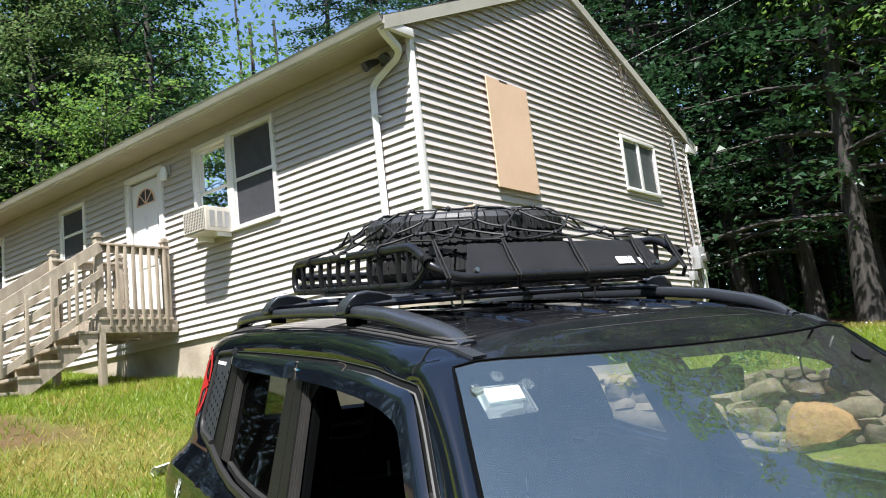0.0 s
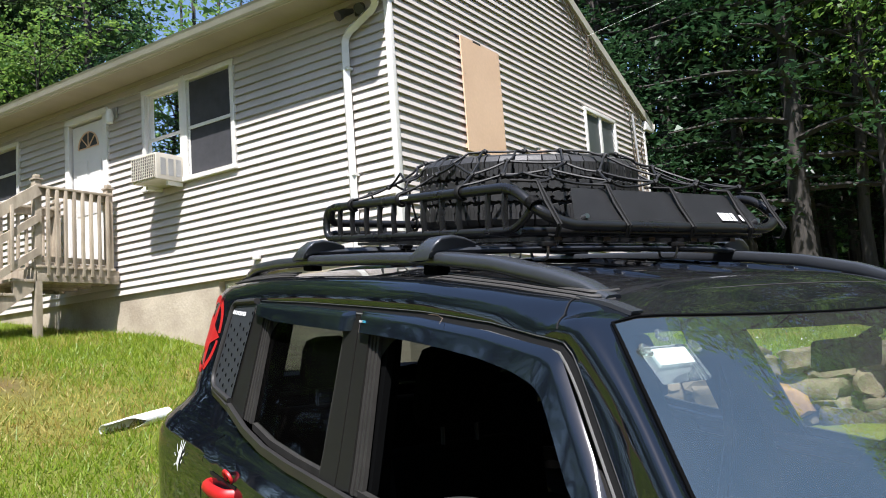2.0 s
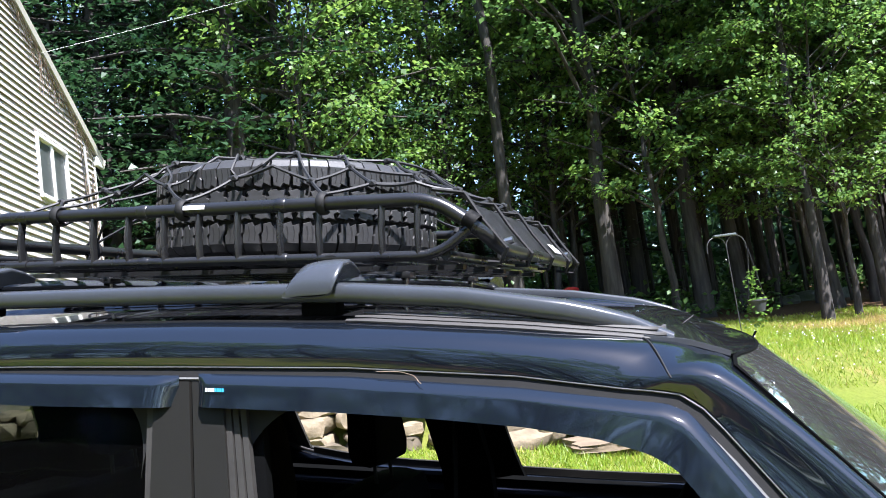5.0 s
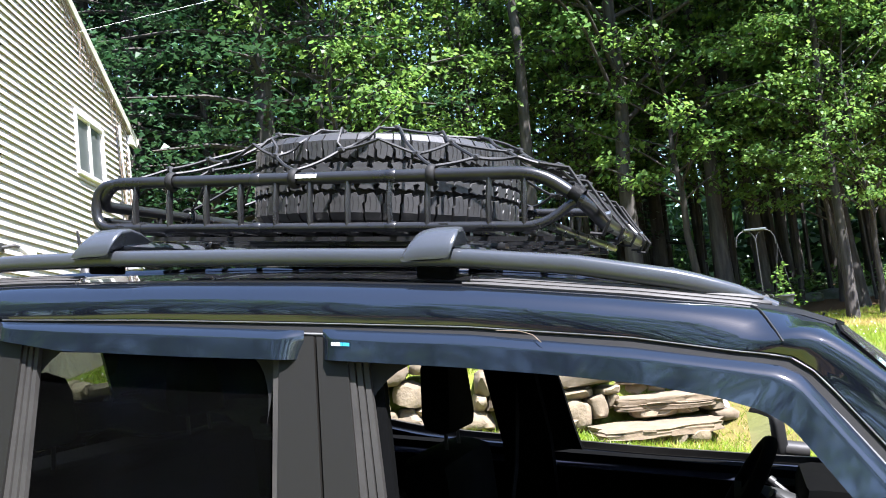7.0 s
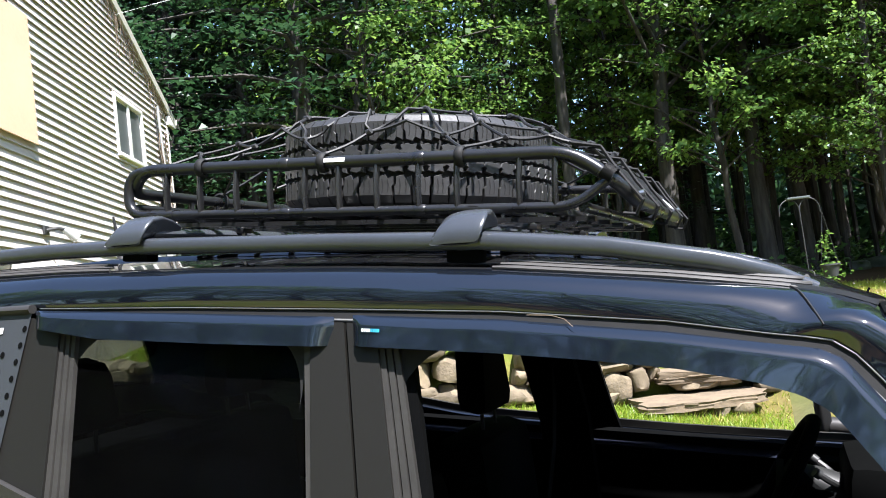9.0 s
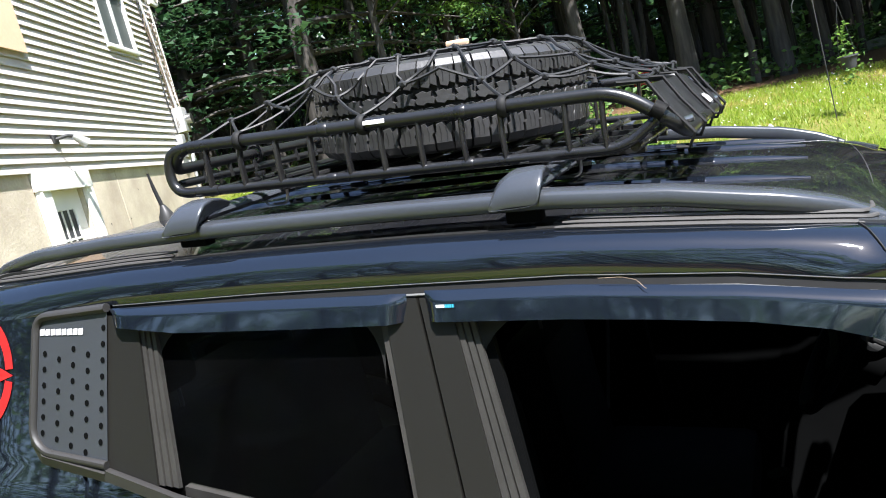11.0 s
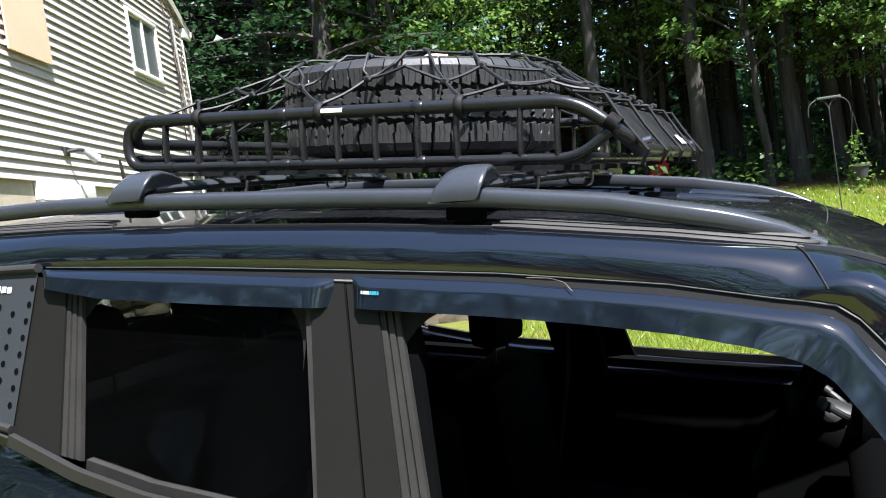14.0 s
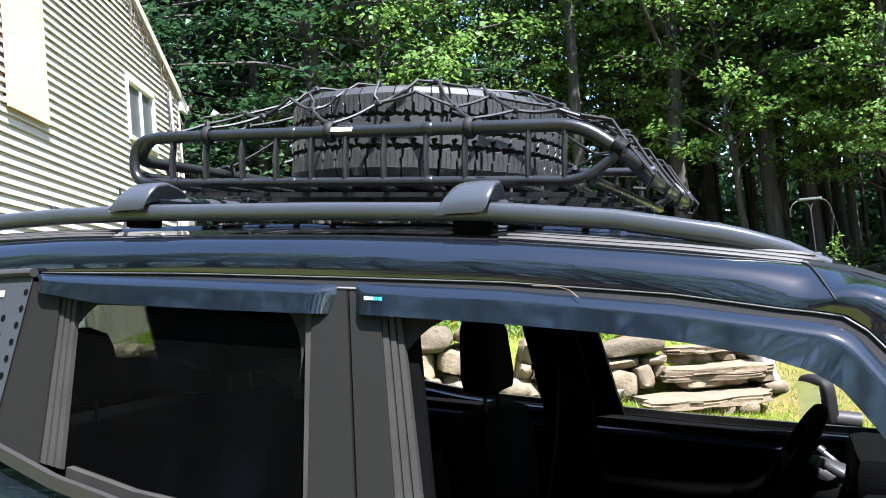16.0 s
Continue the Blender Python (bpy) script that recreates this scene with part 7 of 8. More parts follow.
def decals():
    # five-pointed star in a broken ring, and a plain white mark
    cx, cz, R = -1.150, 1.365, 0.138

    def on(u, v, o=0.0025):
        x, z = cx + u * 0.92, cz + v
        return (x, -(flank(x, z) + o), z)

    poly = []
    for i in range(10):
        a = math.radians(-2 + 36 * i)
        r = R * 1.02 if i % 2 == 0 else R * 0.40
        poly.append((r * math.cos(a), r * math.sin(a)))
    vs, fs = [on(0, 0)], []
    n = 6
    for i in range(10):
        a, b = poly[i], poly[(i + 1) % 10]
        for k in range(n):
            p, q = (lerp(a[0], b[0], k / n), lerp(a[1], b[1], k / n)), (lerp(a[0], b[0], (k + 1) / n), lerp(a[1], b[1], (k + 1) / n))
            for m in range(3):
                b0 = len(vs)
                s0, s1 = m / 3, (m + 1) / 3
                vs += [on(p[0] * s0, p[1] * s0), on(p[0] * s1, p[1] * s1), on(q[0] * s1, q[1] * s1), on(q[0] * s0, q[1] * s0)]
                fs.append((b0, b0 + 1, b0 + 2, b0 + 3))
    part("star_decal", mesh_of("star_decal", vs, fs, REDVINYL), car, "worn red star in a broken ring")
    for i in range(5):
        vs, fs = [], []
        a0, a1 = math.radians(-2 + 72 * i + 6), math.radians(-2 + 72 * i + 66)
        for k in range(10):
            b0 = len(vs)
            for a in (lerp(a0, a1, k / 10), lerp(a0, a1, (k + 1) / 10)):
                for r in (R * 0.83, R * 1.02):
                    vs.append(on(r * math.cos(a), r * math.sin(a)))
            fs.append((b0, b0 + 1, b0 + 3, b0 + 2))
        part("ring_decal", mesh_of("ring_decal", vs, fs, REDVINYL), car)
    # plain white mark: a bent bar with short strokes round it
    def stroke(x0, z0, x1, z1, w):
        d = Vector((x1 - x0, z1 - z0)).normalized() * w
        q = [(x0 - d.y, z0 + d.x), (x0 + d.y, z0 - d.x), (x1 + d.y * 0.7, z1 - d.x * 0.7), (x1 - d.y * 0.7, z1 + d.x * 0.7)]
        part("white_decal", mesh_of("white_decal", [(x, -(flank(x, z) + 0.004), z) for x, z in q], [(0, 1, 2, 3)], WHITEVINYL), car)

    ox, oz = -1.055, 0.940
    for x0, z0, x1, z1, w in ((-0.012, -0.036, 0.000, 0.004, 0.010), (0.000, 0.002, 0.012, 0.030, 0.013), (0.004, 0.028, 0.000, 0.056, 0.0028), (0.012, 0.030, 0.012, 0.062, 0.0030), (0.020, 0.028, 0.026, 0.058, 0.0032), (-0.012, 0.012, -0.022, 0.036, 0.0028), (0.024, 0.010, 0.036, 0.022, 0.0028), (0.012, -0.020, 0.022, -0.006, 0.0028), (-0.022, -0.030, -0.034, -0.042, 0.0032), (-0.010, -0.034, -0.006, -0.054, 0.0032), (-0.024, -0.006, -0.034, 0.004, 0.0026)):
        stroke(ox + x0 * 1.7, oz + z0, ox + x1 * 1.7, oz + z1, w * 1.25)


decals()


# the far flank leans in more than the near one
def lean_in(ob):
    for v in ob.data.vertices:
        if v.co.y > 0:
            v.co.y -= 0.15 * min(1.0, max(0.0, (v.co.z - 1.08) / 0.42)) * min(1.0, v.co.y / 0.64) ** 2
            v.co.z -= 0.036 * smooth_step(0.62, 0.78, v.co.y) * (1 - smooth_step(1.10, 1.35, v.co.z))


for top_ in [car] + [o for o in scene.objects if o.name.startswith("crossbar")]:
    for ob in top_.children_recursive:
        if ob.type == "MESH" and ob.matrix_basis == Matrix.Identity(4):
            lean_in(ob)


# ---- roof basket, spare tyre, net ----
BX0, BX1, BY0, BY1, BZ0, BZ1 = -0.695, 0.500, -0.520, 0.375, 1.712, 1.818


def basket():
    b = thing("roof_basket", CAR, "black tubular steel roof cargo basket with a front fairing plate", "roof basket")
    r = 0.0135
    # top hoop dips at the front corners to meet the lower hoop
    top = [(BX1 - 0.012, BY0 + 0.075, BZ0 + 0.012), (0.462, BY0 + 0.004, BZ0 + 0.046), (0.375, BY0, BZ1), (BX0 + 0.05, BY0, BZ1), (BX0 + 0.005, BY0 + 0.015, BZ0 + 0.055), (BX0 + 0.0, BY1 - 0.015, BZ0 + 0.055), (BX0 + 0.05, BY1, BZ1), (0.375, BY1, BZ1), (0.462, BY1 - 0.004, BZ0 + 0.046), (BX1 - 0.012, BY1 - 0.075, BZ0 + 0.012)]
    part("top_rail", sweep("top_rail", rounded(top, 0.06, 6, closed=True), circle(r, 14), POWDER, closed=True), b, "thick black top rail")
    for y in (BY0, BY1):
        pts = rounded([(BX0 + 0.14, y, BZ1 - 0.003), (BX0 + 0.006, y, BZ1 - 0.003), (BX0 + 0.006, y, BZ0), (BX0 + 0.14, y, BZ0)], 0.062, 7)
        part("end_bend", sweep("end_bend", pts, circle(0.0122, 12), POWDER), b)
    low_loop = [(0.452, BY0 + 0.003, BZ0 + 0.056), (0.385, BY0, BZ0), (BX0 + 0.03, BY0, BZ0), (BX0 + 0.005, BY0 + 0.02, BZ0 + 0.02), (BX0 + 0.005, BY1 - 0.02, BZ0 + 0.02), (BX0 + 0.03, BY1, BZ0), (0.385, BY1, BZ0), (0.452, BY1 - 0.003, BZ0 + 0.056)]
    part("lower_rail", sweep("lower_rail", rounded(low_loop, 0.06, 6), circle(0.0100, 12), POWDER), b)
    part("lower_rail", sweep("lower_rail", [(0.40, BY0, BZ0), (0.40, BY1, BZ0)], circle(0.0100, 12), POWDER), b)
    for y in (BY0 + 0.003, BY1 - 0.003):
        # flat webbing strap round the joint of both rails
        d_ = Vector((0.087, 0, BZ0 + 0.046 - BZ1)).normalized()
        c_ = Vector((0.448, y, BZ0 + 0.062))
        ring_ = [c_ + Vector((d_.z, 0, -d_.x)) * 0.0175 * math.cos(a) + Vector((0, 1, 0)) * 0.0175 * math.sin(a) for a in [2 * math.pi * k / 16 for k in range(16)]]
        bm = bmesh.new()
        lo_, hi_ = [bm.verts.new(p - d_ * 0.012) for p in ring_], [bm.verts.new(p + d_ * 0.012) for p in ring_]
        fs_ = [bm.faces.new((lo_[k], lo_[(k + 1) % 16], hi_[(k + 1) % 16], hi_[k])) for k in range(16)]
        bmesh.ops.solidify(bm, geom=fs_, thickness=0.003)
        part("joint_strap", bm_mesh("joint_strap", bm, RUBBER, True), b, "flat black strap round the rail joint")
    ups = [-0.575, -0.482, -0.384, -0.296, -0.208, -0.125, -0.036, 0.059, 0.143, 0.273, 0.345]
    for x in ups:
        for y in (BY0, BY1):
            s = 1 if y > 0 else -1
            part("upright", sweep("upright", [(x, y, BZ1), (x, y + s * 0.004, (BZ0 + BZ1) / 2), (x + 0.002, y, BZ0)], circle(0.0095, 8, 0.006), POWDER), b)
    for i in range(7):
        y = lerp(BY0 + 0.12, BY1 - 0.12, i / 6)
        part("upright", sweep("upright", [(BX0 + 0.005, y, BZ0 + 0.055), (BX0 + 0.012, y, BZ0 + 0.01)], circle(0.0075, 8), POWDER), b)
    # floor of slats and expanded mesh
    for i in range(10):
        x = lerp(BX0 + 0.10, 0.34, i / 9)
        part("floor_bar", sweep("floor_bar", [(x, BY0, BZ0 - 0.004), (x, BY1, BZ0 - 0.004)], circle(0.0085, 8), POWDER), b)
    for i in range(5):
        y = lerp(BY0 + 0.12, BY1 - 0.12, i / 4)
        part("floor_stringer", sweep("floor_stringer", [(BX0 + 0.03, y, BZ0 - 0.018), (0.40, y, BZ0 - 0.018)], rect(0.024, 0.010), POWDER, smooth=False), b)
    # joint sleeves
    for x, zz, y, rr in ((-0.258, BZ1, BY0, 0.0152), (0.062, BZ1, BY0, 0.0152), (-0.255, BZ0, BY0, 0.0118), (0.064, BZ0, BY0, 0.0118), (-0.258, BZ1, BY1, 0.0152), (0.062, BZ1, BY1, 0.0152)):
        part("sleeve", sweep("sleeve", [(x - 0.012, y, zz), (x - 0.010, y, zz), (x + 0.010, y, zz), (x + 0.012, y, zz)], circle(rr, 12), POWDER, scales=[0.9, 1, 1, 0.9]), b)
    # fairing plate, leaning back
    vs = [(BX1 - 0.002, BY0 + 0.09, BZ0 + 0.012), (BX1 - 0.002, BY1 - 0.10, BZ0 + 0.012), (BX1 - 0.088, BY1 - 0.12, BZ1 + 0.002), (BX1 - 0.088, BY0 + 0.15, BZ1 + 0.002)]
    bm = bmesh.new()
    f = bm.faces.new([bm.verts.new(v) for v in vs])
    bmesh.ops.solidify(bm, geom=[f], thickness=0.004)
    fp_ = part("fairing", bm_mesh("fairing", bm, FAIRING), b, "flat dark fairing plate")
    for i, (w, h) in enumerate(((0.013, 0.016), (0.011, 0.016), (0.010, 0.016), (0.011, 0.016), (0.0, 0), (0.014, 0.012), (0.010, 0.012))):
        if not w:
            continue
        y = 0.105 + i * 0.0165
        def on(yy, t):
            p = Vector(vs[0]).lerp(Vector(vs[3]), t)
            return (p.x + 0.0062, yy, p.z + 0.001)
        part("badge_bar", mesh_of("badge_bar", [on(y, 0.20), on(y + w * 1.25, 0.20), on(y + w * 1.25, 0.20 + h * 14), on(y, 0.20 + h * 14)], [(0, 1, 2, 3)], WHITEVINYL), fp_)
    for yy in (BY0 + 0.13, BY1 - 0.13):
        part("plate_bolt", sweep("plate_bolt", [(BX1 - 0.02, yy, BZ0 + 0.03), (BX1 - 0.004, yy, BZ0 + 0.034)], circle(0.007, 8), STEEL), fp_)
    # white sticker on the top rail
    rows = [[(x, BY0 - 0.0142 * math.cos(a), BZ1 + 0.0142 * math.sin(a)) for x in (-0.158, -0.105)] for a in [lerp(-0.1, 0.55, i / 6) for i in range(7)]]
    part("sticker", grid_me("sticker", rows, WHITEVINYL), b, "white sticker on the rail")
    # clamp brackets down to the crossbars
    for x in (0.205, -0.555):
        for y in (-0.30, 0.20):
            br = part("bracket", box_me("bracket", (x - 0.05, y - 0.02, 1.676), (x + 0.05, y + 0.02, BZ0 - 0.022), POWDER, 0.004), b)
            part("u_bolt", sweep("u_bolt", rounded([(x - 0.035, y, BZ0 + 0.012), (x - 0.035, y, 1.64), (x + 0.035, y, 1.64), (x + 0.035, y, BZ0 + 0.012)], 0.02), circle(0.004, 6), STEEL), br)
            part("wing_nut", box_me("wing_nut", (x - 0.045, y - 0.012, BZ0 + 0.004), (x - 0.025, y + 0.012, BZ0 + 0.016), POWDER, 0.004), br)


basket()

TX, TY, TZ0, TZ1 = -0.130, -0.075, 1.724, 1.945


def spare_tyre():
    t = thing("spare_tyre", CAR @ Matrix.Translation((TX, TY, TZ0)), "black all-terrain spare tyre lying flat in the basket", "tyre")
    h = TZ1 - TZ0
    prof = [(0.205, 0.035), (0.215, 0.012), (0.26, 0.002), (0.30, 0.008), (0.325, 0.026), (0.334, 0.050), (0.336, h / 2), (0.334, h - 0.050), (0.325, h - 0.026), (0.30, h - 0.008), (0.26, h - 0.002), (0.215, h - 0.012), (0.205, h - 0.035)]
    rows = [[(r * math.cos(2 * math.pi * i / 96), r * math.sin(2 * math.pi * i / 96), z) for i in range(96)] for r, z in prof]
    part("carcass", grid_me("carcass", rows, TYRESHADE, wrap=True, angle=60), t)
    # tread blocks in staggered rows, shoulder lugs on both sides
    rnd = random.Random(12)
    n = 52

    # interlocking blocks with jagged edges, in two middle rows and two outer rows
    def jagged(z0, z1, r1, outline, phase, flip, count=n):
        vs, fs = [], []
        m_ = len(outline)
        for i in range(count):
            jit = [(rnd.uniform(-0.02, 0.02), rnd.uniform(-0.02, 0.02)) for _ in outline]
            cu, cv = sum(p[0] for p in outline) / m_, sum(p[1] for p in outline) / m_
            b = len(vs)
            dr = rnd.uniform(-0.0006, 0.0006)
            for rr, k in ((0.330, 1.0), (r1 - 0.002 + dr, 0.99), (r1 + dr, 0.93)):
                for (u, v), (ju, jv) in zip(outline, jit):
                    u, v = cu + (u + ju - cu) * k, cv + (v + jv - cv) * k
                    v = 1 - v if flip else v
                    a = 2 * math.pi * (i + phase + u) / count
                    vs.append((rr * math.cos(a), rr * math.sin(a), lerp(z0, z1, v)))
            for lvl in (0, 1):
                for k in range(m_):
                    q = (b + lvl * m_ + k, b + lvl * m_ + (k + 1) % m_, b + (lvl + 1) * m_ + (k + 1) % m_, b + (lvl + 1) * m_ + k)
                    fs.append(q[::-1] if flip else q)
            top = tuple(b + 2 * m_ + k for k in range(m_))
            fs.append(top[::-1] if flip else top)
        return part("tread_band", mesh_of("tread_band", vs, fs, TYRE), t)

    inner_ = [(0.02, 0.14), (0.42, 0.00), (0.58, 0.12), (0.88, 0.02), (0.82, 0.42), (1.02, 0.56), (0.94, 0.94), (0.56, 0.84), (0.40, 1.0), (0.06, 0.90), (-0.06, 0.58), (0.12, 0.44)]
    outer_ = [(0.0, 0.0), (0.90, 0.0), (0.88, 0.40), (0.98, 0.52), (0.94, 0.92), (0.62, 0.80), (0.50, 1.0), (0.10, 0.90), (0.08, 0.52), (-0.02, 0.40)]
    jagged(0.028, 0.076, 0.3445, outer_, 0.0, False)
    jagged(0.080, 0.110, 0.3460, inner_, 0.45, False, 48)
    jagged(0.114, 0.145, 0.3460, inner_, 0.1, True, 48)
    jagged(0.149, 0.196, 0.3445, outer_, 0.5, True)
    # sipes: fine slits across the blocks, flat marks in the grooves' painted shade
    slit = mesh_of("sipe", [(0.3452, -0.0012, -0.015), (0.3452, 0.0012, -0.015), (0.3456, 0.0030, 0.002), (0.3452, 0.0006, 0.016), (0.3452, -0.0018, 0.016), (0.3456, 0.0008, 0.002)], [(0, 1, 2, 3, 4, 5)], TYRESHADE)
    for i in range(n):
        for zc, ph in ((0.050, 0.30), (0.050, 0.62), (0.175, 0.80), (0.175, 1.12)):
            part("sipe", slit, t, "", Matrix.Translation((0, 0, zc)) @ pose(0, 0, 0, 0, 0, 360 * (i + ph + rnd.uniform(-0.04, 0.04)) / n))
    # shoulder lugs over the sidewalls
    for top in (False, True):
        for i in range(n):
            a0 = 2 * math.pi * (i + (0.5 if top else 0.0)) / n
            a1 = a0 + 2 * math.pi / n * (0.93 if i % 2 else 0.88)
            zs = (0.194, 0.2095, 0.2165) if top else (0.029, 0.0135, 0.006)
            rs = (0.3435, 0.331, 0.306 if i % 2 else 0.314)
            vs = []
            for a in (a0, a1):
                vs += [(rs[0] * math.cos(a), rs[0] * math.sin(a), zs[0]), (rs[1] * math.cos(a), rs[1] * math.sin(a), zs[1]), (rs[2] * math.cos(a), rs[2] * math.sin(a), zs[2]), (0.30 * math.cos(a), 0.30 * math.sin(a), h / 2)]
            part("shoulder_lug", mesh_of("shoulder_lug", vs, [(0, 1, 5, 4), (1, 2, 6, 5), (0, 3, 2, 1), (4, 5, 6, 7), (2, 3, 7, 6)], TYRE), t)
    rows = [[(r * math.cos(2 * math.pi * i / 48), r * math.sin(2 * math.pi * i / 48), z) for i in range(48)] for r, z in ((0.206, h - 0.03), (0.195, h - 0.04), (0.19, 0.06), (0.14, 0.05), (0.05, 0.09), (0.002, 0.09))]
    part("rim", grid_me("rim", rows, DARKMETAL, wrap=True), t, "dark steel rim")
    # hold-down rod with a brass wing nut
    hd = part("hold_down_rod", sweep("hold_down_rod", [(0.03, 0.02, 0.05), (0.03, 0.02, h + 0.05)], circle(0.007, 8), STEEL), t)
    part("wing_nut", box_me("wing_nut", (0.0, 0.010, h + 0.025), (0.06, 0.03, h + 0.04), PLY, 0.005), hd, "brass wing nut")
    part("cross_plate", box_me("cross_plate", (-0.17, 0.0, h - 0.012), (0.23, 0.04, h + 0.0), GREYMETAL, 0.003), hd)


spare_tyre()


def cargo_net():
    net = thing("cargo_net", CAR, "black knotted bungee net stretched over the tyre", "cargo net")

    def height(x, y):
        d = math.hypot(x - TX, y - TY)
        ang = math.atan2(y - TY, x - TX)
        # distance from the tyre's centre to the rail in this direction
        c_, s_ = math.cos(ang), math.sin(ang)
        lim = min(((BX1 - 0.06 - TX) / c_ if c_ > 1e-3 else 9), ((BX0 - TX) / c_ if c_ < -1e-3 else 9), ((BY1 - TY) / s_ if s_ > 1e-3 else 9), ((BY0 - TY) / s_ if s_ < -1e-3 else 9))
        rail = BZ1 + 0.014 if not (c_ > 0.5 and x > 0.42) else BZ1 - 0.01
        if d <= 0.325:
            return TZ1 + 0.010 - 0.012 * smooth_step(0.26, 0.325, d) - 0.004 * smooth_step(0.2, 0.0, d)
        t = min(1.0, (d - 0.325) / max(0.02, lim - 0.325))
        return lerp(TZ1 - 0.002, rail, t) - 0.012 * math.sin(math.pi * t)

    def clear(p):
        """Keeps a cord outside the tyre."""
        d = math.hypot(p.x - TX, p.y - TY)
        if d < 0.353 and TZ0 < p.z < TZ1 + 0.007:
            out, up_ = 0.353 - d, TZ1 + 0.007 - p.z
            if d > 0.30 and out < up_:
                k = 0.353 / d
                return Vector((TX + (p.x - TX) * k, TY + (p.y - TY) * k, p.z))
            return Vector((p.x, p.y, TZ1 + 0.007 - 0.010 * smooth_step(0.30, 0.353, d)))
        return p

    mx, my = 14, 10
    rnd = random.Random(8)
    P, hooked = {}, []
    for i in range(mx + 1):
        for j in range(my + 1):
            if (i + j) % 2:
                continue
            x, y = -0.478 + 0.0787 * (i - 2), lerp(BY0, BY1, j / my)
            edge_s, edge_f, edge_r = j in (0, my), i == mx, i == 0
            if edge_f:
                p = Vector((BX1 - 0.105, lerp(BY0 + 0.05, BY1 - 0.05, j / my), BZ1 + 0.014))
            elif edge_r:
                p = Vector((BX0 + 0.015, y, BZ0 + 0.075))
                if j in (4, 8):
                    hooked.append(("rear", p))
                else:
                    p += Vector((0.05, 0.0, 0.03))
            elif edge_s and i % 4 == 2:
                p = Vector((x, y, BZ1 + 0.018))
                hooked.append(("near" if j == 0 else "far", p))
            elif edge_s:
                s = 1 if j == 0 else -1
                p = Vector((x, y + s * 0.085, BZ1 + 0.045 + 0.05 * smooth_step(0.42, 0.25, abs(x - TX))))
            else:
                x += rnd.uniform(-0.022, 0.022)
                y += rnd.uniform(-0.022, 0.022)
                p = Vector((x, y, height(x, y) + rnd.uniform(-0.002, 0.004)))
            P[i, j] = clear(p)
    for (i, j), p in P.items():
        for di, dj in ((1, 1), (1, -1)):
            q = P.get((i + di, j + dj))
            if q is None:
                continue
            sag = 0.006 * rnd.random()
            pts = [clear(p.lerp(q, k / 6) - Vector((0, 0, sag * math.sin(math.pi * k / 6)))) for k in range(7)]
            part("cord", sweep("cord", pts, circle(0.0037, 6), CORD), net)
    bm = bmesh.new()
    bmesh.ops.create_icosphere(bm, subdivisions=1, radius=0.0105)
    knot = bm_mesh("knot", bm, CORD, True)
    for (i, j), p in P.items():
        if 0 < i < mx and 0 < j < my:
            part("knot", knot, net, "", Matrix.Translation(p) @ Matrix.Diagonal((1.2, 1.0, 0.8, 1)))
    for f_ in (0.04, 0.29, 0.55, 0.81, 0.97):
        hooked.append(("front", Vector((BX1 - 0.09, lerp(BY0, BY1, f_), BZ1 + 0.012))))
    # flat hooks round the rails, straps over the fairing
    for where, p in hooked:
        if where in ("near", "far"):
            y0 = BY0 if where == "near" else BY1
            loop = [(p.x, y0 + 0.0185 * math.cos(a), BZ1 + 0.0185 * math.sin(a)) for a in [math.pi * (-0.7 + 1.6 * k / 14) for k in range(15)]]
            if where == "near":
                loop = [(x, 2 * y0 - y, z) for x, y, z in loop]
            part("hook", sweep("hook", loop, circle(0.0095, 8, 0.0045), RUBBER), net)
        elif where == "rear":
            loop = [(BX0 + 0.005 + 0.022 * math.cos(a), p.y, BZ0 + 0.055 + 0.022 * math.sin(a)) for a in [2 * math.pi * k / 12 for k in range(12)]]
            part("hook", sweep("hook", loop, circle(0.006, 6), RUBBER, closed=True), net)
        else:
            for dy in (-0.0055, 0.0055):
                pts = [(p.x - 0.035, p.y + dy * 8, p.z + 0.004), (BX1 - 0.075, p.y + dy * 0.5, BZ1 + 0.012), (BX1 - 0.04, p.y + dy, BZ0 + 0.068), (BX1 + 0.006, p.y + dy * 0.8, BZ0 + 0.012), (BX1 - 0.006, p.y + dy * 0.6, BZ0 - 0.014), (BX1 - 0.03, p.y + dy * 0.5, BZ0 - 0.012)]
                part("strap", sweep("strap", pts, circle(0.0038, 6), RUBBER), net)


cargo_net()

# dry stalk caught in the door frame under the roof edge
_st = [(0.355, 1.5185), (0.395, 1.5190), (0.418, 1.5140), (0.438, 1.5030)]
thing("dry_stalk", CAR, "thin dry straw stalk caught along the car's door frame", "straw", me=sweep("dry_stalk", [(x, -(flank(x, z) + 0.007 + 0.016 * smooth_step(1.514, 1.503, z)), z) for x, z in resample(_st, 12)], circle(0.0008, 5), VINE))


# ---- woods ----
def limb(path, r0, r1, material=None, n=8):
    k = len(path)
    return sweep("limb", path, circle(1.0, n), BARK, scales=[lerp(r0, r1, i / (k - 1)) for i in range(k)], angle=70)


def merged(name, meshes, material):
    bm = bmesh.new()
    for me in meshes:
        bm.from_mesh(me)
        bpy.data.meshes.remove(me)
    return bm_mesh(name, bm, material, True, 70)


